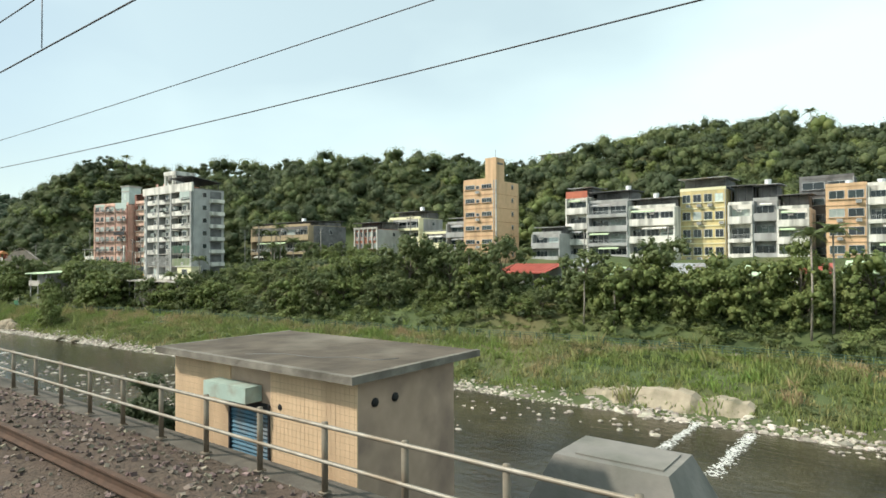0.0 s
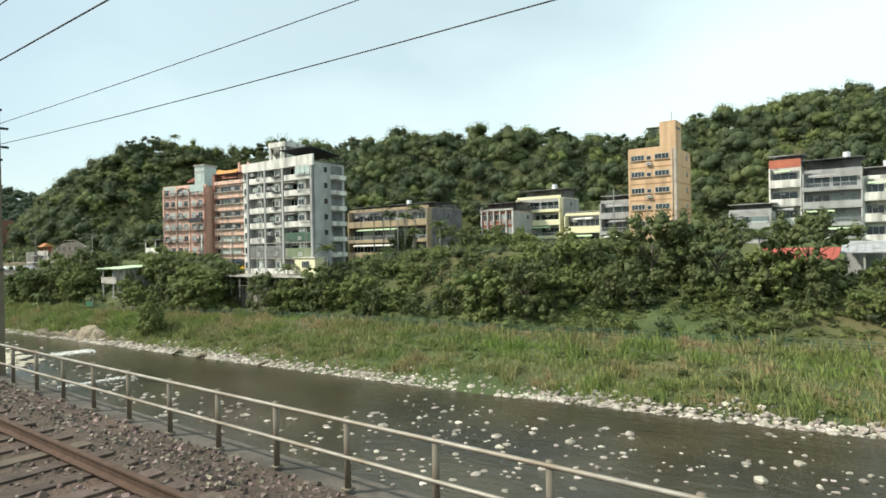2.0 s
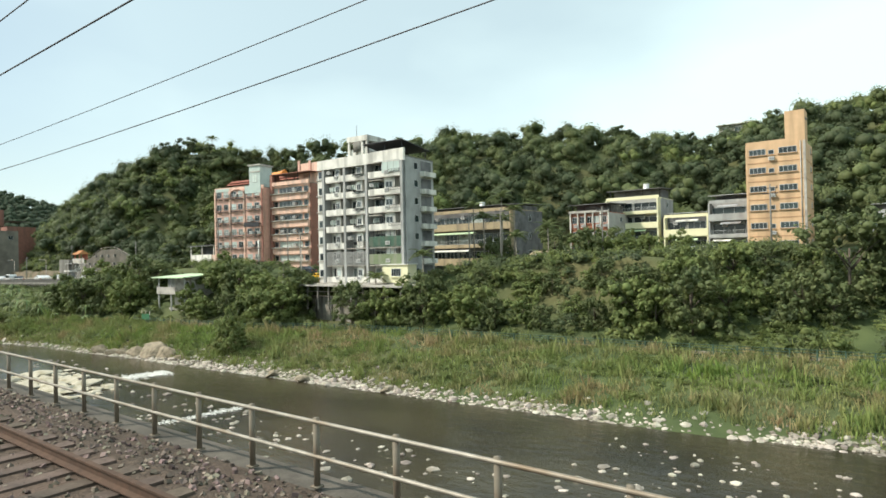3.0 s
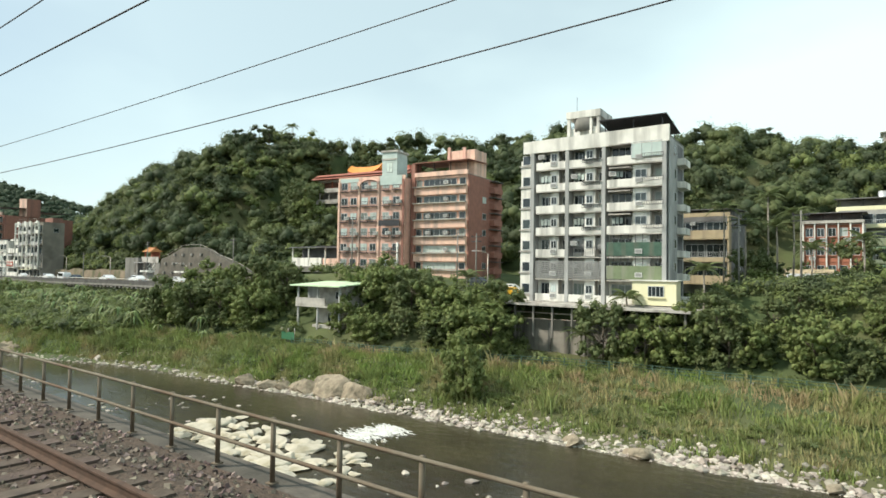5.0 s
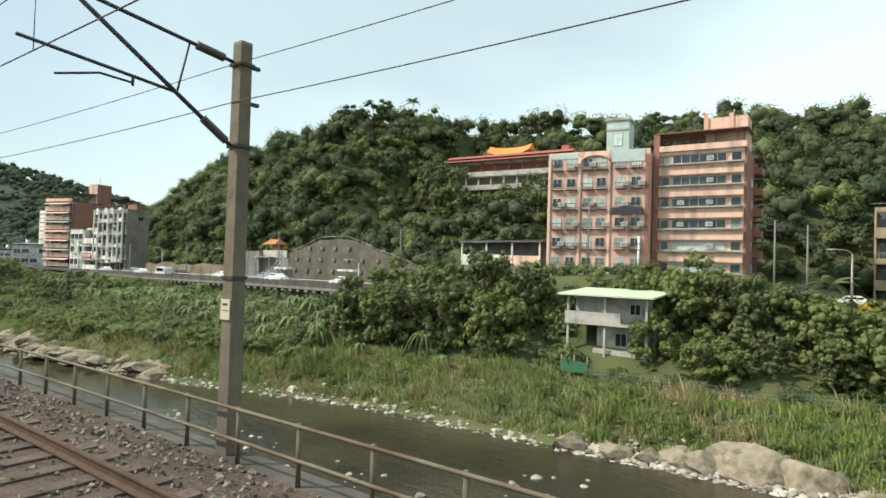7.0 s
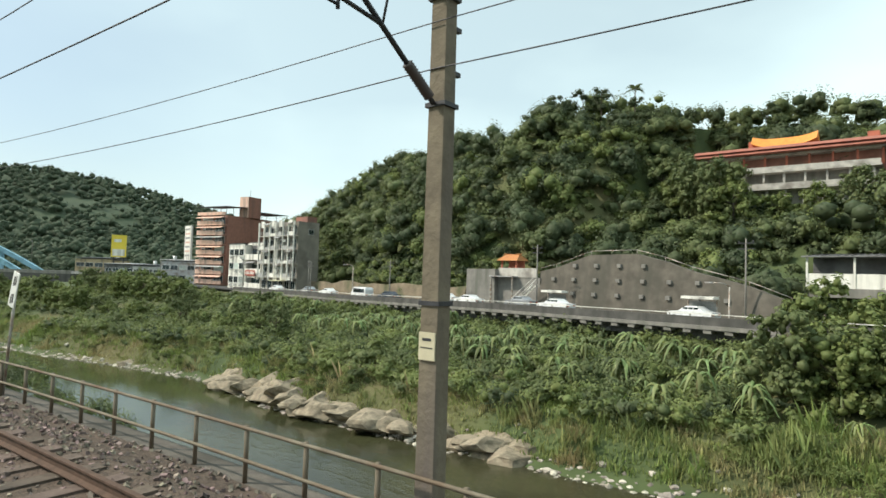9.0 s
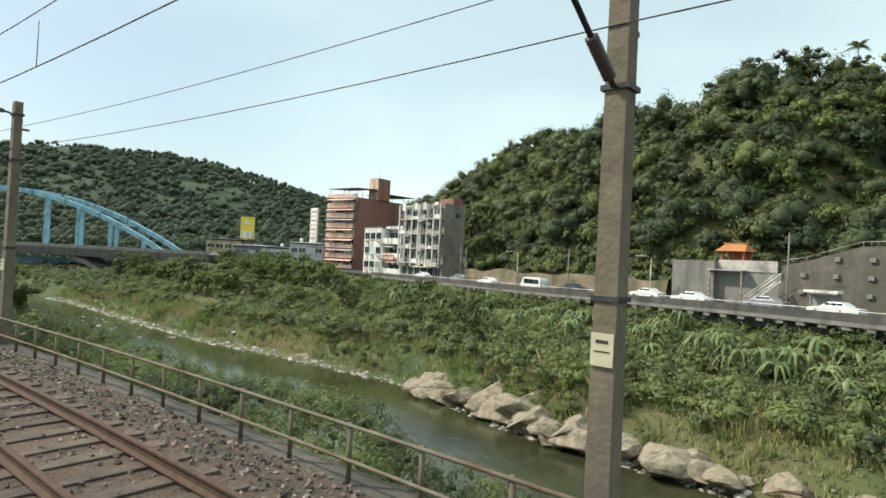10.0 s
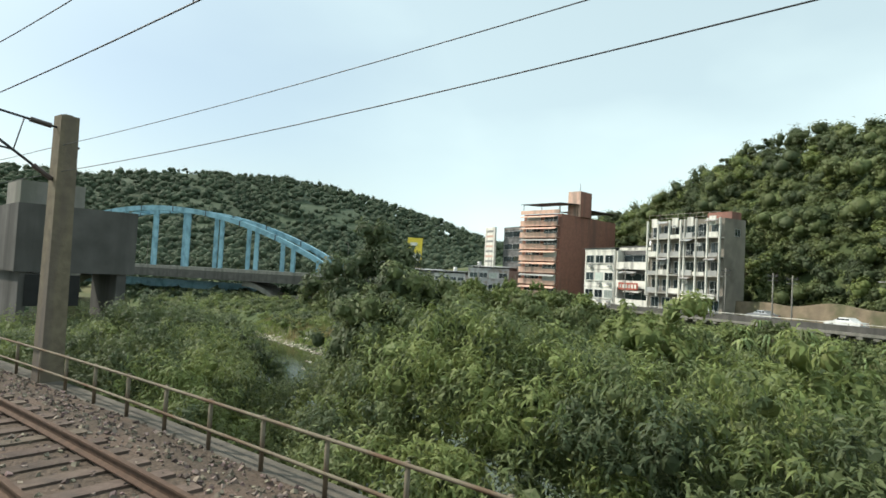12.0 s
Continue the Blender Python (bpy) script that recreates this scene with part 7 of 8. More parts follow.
# ---- signal, cabinet and board beside the track ----
def text_mesh(txt, size, material):
    cu = bpy.data.curves.new("lettering", "FONT")
    cu.body, cu.size, cu.extrude, cu.align_x = txt, size, 0.002, "CENTER"
    ob = bpy.data.objects.new("lettering", cu)
    scene.collection.objects.link(ob)
    me = bpy.data.meshes.new_from_object(ob.evaluated_get(bpy.context.evaluated_depsgraph_get()))
    bpy.data.objects.remove(ob)
    me.materials.clear()
    me.materials.append(material)
    return me


def signal():
    s = thing("railway_signal", "grey three-light railway signal with hoods, showing red, on a steel post", "signal", pose(-120.66, 4.95, 0, 0, 0, 0))
    part_of("post", tube_mesh("post", [(0, 0, -0.6), (0, 0, 1.15)], 0.085, MASTC, 10), s)
    bx("base", s, CONC, (-0.45, 0.6, -0.3, 0.3, -0.75, -0.1))
    head = bx("signal_head", s, DARKM, (-0.1, 0.12, -0.17, 0.17, 1.05, 1.98))
    bx("backing_plate", s, mat("grey_signal_back", (0.2, 0.2, 0.2), (0.14, 0.14, 0.14), 0.7), (-0.16, -0.1, -0.2, 0.2, 1.12, 1.95))
    for k, z in enumerate((1.24, 1.5, 1.76)):
        m = mat("lit_red_lens", (0.9, 0.08, 0.03), None, 0.3) if k == 0 else mat("dark_lens", (0.05, 0.05, 0.05), None, 0.15)
        if k == 0 and not m.node_tree.nodes["Principled BSDF"].inputs["Emission Strength"].default_value:
            m.node_tree.nodes["Principled BSDF"].inputs["Emission Color"].default_value = (1, 0.1, 0.04, 1)
            m.node_tree.nodes["Principled BSDF"].inputs["Emission Strength"].default_value = 1.6
        part_of("lens", tube_mesh("lens", [(0.12, 0, z), (0.135, 0, z)], 0.085, m, 16), head)
        vs, fs = [], []
        for i in range(9):
            a = math.pi * (i / 8) * 1.1 - 0.05 * math.pi
            for r in (0.1, 0.112):
                y, zz = math.cos(a) * r, math.sin(a) * r
                vs += [(0.12, y, z + zz), (0.12 + 0.2 * (0.45 + 0.55 * math.sin(max(0, min(math.pi, a)))), y, z + zz - 0.02)]
            if i:
                b = (i - 1) * 4
                fs += [(b, b + 1, b + 5, b + 4), (b + 2, b + 6, b + 7, b + 3), (b + 1, b + 3, b + 7, b + 5)]
        part_of("hood", mesh_of("hood", vs, fs, mat("pale_hood", (0.3, 0.28, 0.24), (0.2, 0.19, 0.16), 0.8, scale=8)), head)
    plate = bx("number_plate", s, mat("white_plate", (0.72, 0.72, 0.68), (0.6, 0.6, 0.56), 0.6, scale=6), (-0.16, 0.2, -0.13, -0.11, 0.4, 0.84))
    bx("plate_border", plate, BLACK, (-0.16, 0.2, -0.135, -0.131, 0.82, 0.84), (-0.16, 0.2, -0.135, -0.131, 0.4, 0.412))
    bx("plate_rule", plate, BLACK, (-0.08, 0.12, -0.135, -0.131, 0.614, 0.626))
    for txt, z in (("001", 0.66), ("1EU", 0.45)):
        part_of("lettering", text_mesh(txt, 0.17, BLACK), plate, Matrix.Translation((0.02, -0.136, z)) @ Matrix.Rotation(math.pi / 2, 4, "X"))
    bx("junction_box", s, DARKM, (0.1, 0.26, -0.1, 0.1, 0.2, 0.42))
    part_of("cable_pipe", tube_mesh("cable_pipe", [(0.22, 0.1, -0.5), (0.22, 0.1, 0.35)], 0.03, GALV, 6), s)
    part_of("ladder_post", tube_mesh("ladder_post", [(-1.2, 0.1, -0.55), (-1.2, 0.1, 1.8)], 0.03, RUSTF, 8), s)
    for z in (1.7, 1.15, 0.1):
        part_of("ladder_bar", tube_mesh("ladder_bar", [(-1.2, 0.1, z), (0, 0.06, z)], 0.02, GALV, 6), s)


signal()
yc = thing("track_cabinet", "yellow capped cable box on black legs in the ballast", "cable box", pose(-123.65, 4.55, -0.45))
part_of("cap", tube_mesh("cap", [(0, 0, 0.42), (0, 0, 0.66)], 0.17, mat("yellow_cap", (0.52, 0.32, 0.06), (0.42, 0.25, 0.05), 0.6, scale=5), 16), yc)
part_of("stem", tube_mesh("stem", [(0, 0, -0.1), (0, 0, 0.42)], 0.06, BLACK, 8), yc)
hr = thing("raised_handrail", "raised pale handrail on rusty posts above the fence", "handrail", pose(0, 0, 0))
for x in (-110.9, -109.65, -108.45):
    part_of("post", tube_mesh("post", [(x, track_y(x) + 5.0, -0.5), (x, track_y(x) + 5.0, 1.02)], 0.04, RUSTF, 8), hr)
part_of("rail", tube_mesh("rail", [(-110.95, track_y(-111) + 4.97, 0.97), (-108.4, track_y(-108) + 4.97, 0.97)], 0.03, mat("pale_tube", (0.5, 0.47, 0.41), (0.38, 0.355, 0.3), 0.5, scale=8), 8), hr)
pn = thing("mast_number_board", "small dark board with a pale digit clamped to a mast", "sign", pose(-116.55, 4.66, 1.42, 0, 0, 40))
bx("board", pn, mat("dark_board", (0.1, 0.1, 0.11), (0.07, 0.07, 0.08), 0.6), (-0.17, 0.17, 0, 0.03, 0, 0.52))
part_of("lettering", text_mesh("5", 0.4, mat("pale_digit", (0.45, 0.46, 0.55), None, 0.6)), pn, Matrix.Translation((0, -0.004, 0.12)) @ Matrix.Rotation(math.pi / 2, 4, "X"))
bx("bracket", pn, DARKM, (-0.04, 0.04, 0.03, 0.12, 0.2, 0.3))
for a in (-0.12, 0.12):
    part_of("leg", tube_mesh("leg", [(a, 0.05, -0.1), (a * 0.4, 0, 0.4)], 0.025, BLACK, 6), yc)
sb = thing("warning_board", "leaning white board with unreadable black marks on a pole", "sign")
part_of("pole", tube_mesh("pole", [(-177.35, -0.2, -0.7), (-176.5, -0.18, 2.2)], 0.03, GALV, 8), sb)
bd = part_of("board", box_mesh("board", [(-0.13, 0.13, -0.05, -0.03, -0.38, 0.38)], mat("white_plate", (0.72, 0.72, 0.68))), sb, pose(-176.6, -0.18, 1.82, 0, 16, 14))
for z in (-0.22, 0.17):
    for k in range(3):
        bx("mark_bar", bd, BLACK, (-0.06 + 0.05 * k, -0.035 + 0.05 * k, -0.054, -0.051, z - 0.1 + 0.02 * k, z + 0.1 + 0.02 * k))

# ---- road viaduct below the hill ----
road_y = tab([-150, -165, -182, -210, -245, -262, -290, -345, -420], [47.5, 49.3, 51, 53.2, 56.2, 58, 60.5, 61, 60])
road_z = tab([-150, -182, -210, -245, -290, -420], [-0.9, -1.05, -1.25, -1.75, -2.1, -2.1])


def road_sweep(cross, x0, x1, step=2.0):
    xs = np.arange(x0, x1, -step)
    vs, fs = [], []
    k = len(cross)
    for x in xs:
        for n, z in cross:
            vs.append((x, float(road_y(x)) + n, float(road_z(x)) + z))
    for i in range(len(xs) - 1):
        for j in range(k):
            j2 = (j + 1) % k
            fs.append((i * k + j, (i + 1) * k + j, (i + 1) * k + j2, i * k + j2))
    fs += [tuple(range(k)), tuple((len(xs) - 1) * k + j for j in range(k))[::-1]]
    return vs, fs


tagged(new("road", mesh_of("road", *road_sweep([(0.3, -0.25), (9.5, -0.25), (9.5, 0.0), (0.3, 0.0)], -168, -372), ASPH)), "asphalt road on a viaduct below the hill", "road", kind="structure")
via = thing("viaduct", "long grey concrete road viaduct with a parapet and dark underside", "viaduct", kind="structure")
# dark concrete; on the girder it puts the underside's shade into the colour
VIAC = mat("dark_viaduct_concrete", (0.115, 0.11, 0.102), (0.072, 0.07, 0.065), 0.95, scale=0.8, stain=(0.06, 0.058, 0.055), stain_scale=0.5, streak=True, bump=0.3)
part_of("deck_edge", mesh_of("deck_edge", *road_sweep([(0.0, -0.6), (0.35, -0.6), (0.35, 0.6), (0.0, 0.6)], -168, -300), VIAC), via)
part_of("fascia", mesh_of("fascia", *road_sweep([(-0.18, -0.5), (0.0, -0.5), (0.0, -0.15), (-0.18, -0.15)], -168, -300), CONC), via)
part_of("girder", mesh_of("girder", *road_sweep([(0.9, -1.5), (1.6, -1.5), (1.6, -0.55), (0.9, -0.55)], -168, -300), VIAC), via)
part_of("parapet_rail", mesh_of("parapet_rail", *road_sweep([(0.1, 0.8), (0.18, 0.8), (0.18, 0.87), (0.1, 0.87)], -168, -300), WHITE), via)
for x in np.arange(-170, -300, -1.9):
    y, z = float(road_y(x)), float(road_z(x))
    bx("deck_bracket", via, CONC, (x - 0.35, x + 0.35, y - 0.1, y + 0.9, z - 0.85, z - 0.56))
for x in np.arange(-174, -290, -9.5):
    y, z = float(road_y(x)), float(road_z(x))
    gz = ground_z(x, y + 2.5)
    bx("pier", via, CONC, (x - 0.5, x + 0.5, y + 1.8, y + 3.2, min(gz - 1, z - 3), z - 0.56))


SHRT = mat("faded_orange_tile", (0.46, 0.19, 0.06), (0.34, 0.14, 0.05), 0.6, scale=2.0)


for x in np.arange(-169, -300, -2.0):
    y, z = float(road_y(x)), float(road_z(x))
    bx("rail_post", via, CONC, (x - 0.05, x + 0.05, y + 0.1, y + 0.18, z + 0.6, z + 0.8))
_rv, _rf = [], []
_xs = np.arange(-226, -281, -1.5)
for i, x in enumerate(_xs):
    y, z = float(road_y(x)) + 9.7, float(road_z(x))
    t = 2.5 + 0.7 * noise.noise(Vector((x * 0.15, 1, 1)))
    for dy, dz in ((0, -0.5), (0.25 + 0.2 * noise.noise(Vector((x * 0.5, 0, 0))), t * 0.4), (0.5 + 0.3 * noise.noise(Vector((x * 0.4, 5, 0))), t), (1.6, t), (1.6, -0.5)):
        _rv.append((x, y + dy, z + dz))
    if i:
        a, b = 5 * (i - 1), 5 * i
        _rf += [(a + k, b + k, b + (k + 1) % 5, a + (k + 1) % 5) for k in range(5)]
tagged(new("roadside_slope_wall", mesh_of("roadside_slope_wall", _rv, _rf, mat("brown_slope_wall", (0.24, 0.19, 0.13), (0.15, 0.12, 0.085), 0.95, scale=0.7, stain=(0.09, 0.095, 0.05), stain_scale=0.3, bump=0.8))), "weathered brown rock and concrete wall along the road", "wall", kind="structure")


def hill_wall():
    w = thing("hillside_retaining_wall", "tall weathered concrete retaining wall with anchor blocks", "wall", kind="structure")
    prof = [(-180.5, 0.8), (-184.5, 2.3), (-190.5, 3.8), (-193.7, 4.9), (-197.3, 5.8), (-203.6, 5.7), (-208.9, 4.0), (-211.4, 3.5)]
    vs, fs = [], []
    for x, z in prof:
        vs += [(x, 63.0, -3), (x, 64.2, z), (x, 65.4, z), (x, 65.4, -3)]
    for i in range(len(prof) - 1):
        a = 4 * i
        fs += [(a, a + 4, a + 5, a + 1), (a + 1, a + 5, a + 6, a + 2), (a + 2, a + 6, a + 7, a + 3)]
    fs += [(0, 1, 2, 3), (4 * len(prof) - 1, 4 * len(prof) - 2, 4 * len(prof) - 3, 4 * len(prof) - 4)]
    part_of("wall", mesh_of("wall", vs, fs, mat("stained_wall_concrete", (0.145, 0.128, 0.105), (0.09, 0.08, 0.066), 0.95, scale=0.9, stain=(0.085, 0.08, 0.065), stain_scale=0.35, streak=True, bump=0.4)), w)
    for i in range(8):
        for z in (0.5, 2.3, 4.1):
            x = -186.5 - i * 3.2
            top = float(np.interp(-x, [-p[0] for p in prof], [p[1] for p in prof]))
            if z < top - 0.7:
                y = 63.0 + 1.2 * (z + 3) / (top + 3)
                bx("anchor_block", w, CONC, (x - 0.25, x + 0.25, y - 0.3, y + 0.2, z, z + 0.45))
    for p, q in zip(prof[:-1], prof[1:]):
        part_of("coping_rail", tube_mesh("coping_rail", [(p[0], 64.4, p[1] + 0.5), (q[0], 64.4, q[1] + 0.5)], 0.05, GALV, 5), w)
        part_of("rail_post", tube_mesh("rail_post", [(p[0], 64.4, p[1]), (p[0], 64.4, p[1] + 0.5)], 0.04, GALV, 5), w)
    b = thing("roadside_wall_block", "pale concrete wall block below the little shrine", "wall", pose(-224.2, 63.0, -3), kind="structure")
    bx("block", b, CONC, (0, 5.6, 0, 3, 0, 6.7))
    bx("block", b, CONC, (5.6, 13, 0.8, 3, 0, 5.6))
    bx("block_band", b, CONCL, (5.7, 12.6, 0.7, 0.8, 5.6, 6.9))
    bx("canopy", b, SHEET, (5.0, 9.3, -0.6, 0.7, 5.6, 5.75))
    for u in (5.2, 9.1):
        bx("canopy_post", b, GALV, (u, u + 0.15, -0.5, -0.35, 0.5, 5.6))
    st = thing("wall_stair", "white steel stair climbing the wall to the shrine", "stair", pose(-214.2, 61.6, -1.2))
    for k in range(11):
        bx("tread", st, WHITE, (k * 0.32, k * 0.32 + 0.34, 0, 0.9, k * 0.26, k * 0.26 + 0.06))
    for y in (-0.03, 0.93):
        part_of("stringer", tube_mesh("stringer", [(0, y, 0), (3.6, y, 2.9)], 0.07, WHITE, 5), st)
        part_of("handrail", tube_mesh("handrail", [(0, y, 0.9), (3.6, y, 3.8)], 0.04, WHITE, 5), st)
    sh = thing("roadside_shrine", "small open shrine with an orange tiled roof on the wall", "shrine", pose(-218.8, 64.2, 3.6) @ Matrix.Diagonal((0.85, 0.85, 0.85, 1)))
    for u in (0.2, 3.3):
        for v in (0.2, 2.2):
            bx("column", sh, REDP, (u, u + 0.25, v, v + 0.25, 0, 1.7))
    bx("back_wall", sh, REDP, (0.2, 3.5, 2.3, 2.5, 0, 1.7))
    vs = [(-0.4, -0.4, 1.6), (4.1, -0.4, 1.6), (4.1, 2.9, 1.6), (-0.4, 2.9, 1.6), (0.3, 1.1, 2.6), (3.4, 1.1, 2.6), (3.4, 1.5, 2.6), (0.3, 1.5, 2.6)]
    part_of("tiled_roof", mesh_of("tiled_roof", vs, BOXF, SHRT), sh)
    part_of("ridge", tube_mesh("ridge", [(0.0, 1.3, 2.75), (1.85, 1.3, 2.6), (3.7, 1.3, 2.75)], 0.12, SHRT, 6), sh)
    for x0, y0 in ((-206.0, 57.2), (-186.8, 53.4)):
        b = thing("bus_shelter", "roadside bus shelter with a flat white roof", "shelter", pose(x0, y0, float(road_z(x0))), "bus shelters on the road")
        bx("roof", b, WHITE, (0, 3.0, 0, 1.4, 2.1, 2.35))
        for u in (0.1, 2.8):
            bx("post", b, GALV, (u, u + 0.1, 1.2, 1.3, 0, 2.1))
        bx("back_panel", b, SHUT, (0.1, 2.9, 1.3, 1.34, 0.5, 1.9))


hill_wall()


def utility_pole(x, y, h, z=None, lamp=False):
    z = ground_z(x, y) if z is None else z
    p = thing("street_lamp" if lamp else "utility_pole", "grey road lamp on a tall thin post" if lamp else "grey concrete utility pole with cross-arms", "street lamp" if lamp else "pole", pose(x, y, z), "poles along the road")
    part_of("post", tube_mesh("post", [(0, 0, -0.5), (0, 0, h)], 0.12, CONC if not lamp else GALV, 8, 0.07), p)
    if lamp:
        part_of("arm", tube_mesh("arm", [(0, 0, h), (-0.4, -0.3, h + 0.3), (-1.3, -0.8, h + 0.35)], 0.05, GALV, 6), p)
        bx("lamp_head", p, SHEET, (-1.8, -1.2, -1.0, -0.75, h + 0.28, h + 0.4))
    else:
        for q in (0.5, 1.1):
            bx("cross_arm", p, DARKM, (-0.8, 0.8, -0.05, 0.05, h - q, h - q + 0.1))
        for u in (-0.7, 0.0, 0.7):
            part_of("insulator", tube_mesh("insulator", [(u, 0, h - 0.4), (u, 0, h - 0.2)], 0.06, DARKM, 6), p)


for x, y, h, lamp in ((-208.8, 60, 9.6, False), (-182.2, 53, 5.9, True), (-225.6, 60.5, 6.6, True), (-184.4, 63, 9.5, False), (-252, 62, 7, True), (-263.9, 60.5, 8, False), (-268, 62.5, 8, False), (-276, 63, 8.5, False), (-240, 61, 8, False), (-137.5, 66, 7.5, False), (-134.8, 66.5, 7.5, False), (-156.6, 65, 8.5, False), (-131, 63.5, 5.5, True), (-98, 71, 8, False), (-104, 72, 8.5, False), (-66, 78, 8, False), (-36.5, 82, 8.5, False), (-25.5, 85, 9, False), (-10, 86, 8, False), (-85, 75, 7, False), (-296, 62, 8, False), (-345, 60, 9, False)):
    utility_pole(x, y, h, lamp=lamp)


# ---- parked and standing vehicles ----
def car_variant(L, W, H, hood, boot, body, van=False):
    def make(x, y, yaw, z, label):
        c = thing("van" if van else "car", label, "van" if van else "car", pose(x, y, z, 0, 0, yaw), "vehicles on the road")
        if van:
            prof = [(0, 0.35), (0, 1.0), (0.12, 1.15), (0.5, H - 0.05), (0.9, H), (L - 0.25, H), (L, H - 0.35), (L, 0.35)]
        else:
            prof = [(0, 0.3), (0, 0.75), (0.15, 0.88), (hood, 0.98), (hood + 0.75, H), (L - boot - 0.6, H), (L - boot, 1.02), (L - 0.05, 0.95), (L, 0.7), (L, 0.3)]
        n = len(prof)
        vs = [(a, 0.06 if b < H - 0.3 else 0.2, b) for a, b in prof] + [(a, W - 0.06 if b < H - 0.3 else W - 0.2, b) for a, b in prof]
        fs = [tuple(range(n))[::-1], tuple(range(n, 2 * n))] + [(i, (i + 1) % n, n + (i + 1) % n, n + i) for i in range(n)]
        part_of("body", mesh_of("body", vs, fs, body), c)
        z0, z1 = (1.05, H - 0.25) if van else (1.0, H - 0.12)
        a0, a1 = (0.75, L - 0.35) if van else (hood + 0.45, L - boot - 0.4)
        m = 3
        for k in range(m):
            u0, u1 = a0 + (a1 - a0) * k / m + 0.04, a0 + (a1 - a0) * (k + 1) / m - 0.04
            bx("side_window", c, GLASS, (u0, u1, 0.02 if van else 0.1, 0.06 if van else 0.14, z0, z1))
        for u in (0.75, L - 0.8):
            for v in (0.0, W - 0.2):
                wh = part_of("wheel", tube_mesh("tyre", [(u, v, 0.3), (u, v + 0.2, 0.3)], 0.3, BLACK, 14), c)
                part_of("rim", tube_mesh("rim", [(u, v - 0.01, 0.3), (u, v + 0.205, 0.3)], 0.17, GALV, 10), wh)
        for v in (0.2, W - 0.5):
            bx("headlight", c, WHITE, (-0.02, 0.02, v, v + 0.3, 0.6, 0.75))
            bx("tail_light", c, REDP, (L - 0.02, L + 0.02, v, v + 0.3, 0.65, 0.85))
        return c
    return make


CARW = mat("white_car_paint", (0.8, 0.8, 0.8), None, 0.25, scale=1, spec=0.6)
CARS = mat("silver_car_paint", (0.45, 0.46, 0.48), None, 0.25, 0.5, scale=1)
CARD = mat("dark_car_paint", (0.05, 0.06, 0.08), None, 0.25, scale=1, spec=0.6)
CARY = mat("yellow_taxi_paint", (0.75, 0.42, 0.03), None, 0.3, scale=1)
sedan = {m: car_variant(4.4, 1.75, 1.45, 1.1, 0.9, m) for m in (CARW, CARS, CARD, CARY)}
van = car_variant(4.6, 1.75, 1.95, 0, 0, CARW, True)
for x, m, lab, lane in ((-188, CARW, "white saloon car on the viaduct road", 1.6), (-204.5, CARW, "white saloon car on the viaduct road", 1.6), (-212.5, CARS, "silver saloon car on the viaduct road", 4.6), (-219.5, CARW, "white saloon car on the viaduct road", 1.6), (-228, CARW, "white saloon car on the viaduct road", 4.8), (-238.5, CARD, "dark saloon car on the viaduct road", 1.6), (-259, CARW, "white saloon car on the viaduct road", 1.6), (-273, CARS, "silver saloon car on the viaduct road", 4.8), (-282, CARW, "white saloon car near the shops", 1.6)):
    sedan[m](x, float(road_y(x)) + lane, -5, float(road_z(x)), lab)
van(-247, float(road_y(-247)) + 1.7, -5, float(road_z(-247)), "white van with a row of side windows on the road")
for x, y, m, lab in ((-131.5, 64.8, CARY, "yellow taxi parked beside the white block"), (-133.5, 68.0, CARW, "white car parked beside the white block"), (-137.5, 66.5, CARD, "dark car parked beside the white block")):
    sedan[m](x, y, 10, ground_z(x + 2, y) + 0.1, lab)


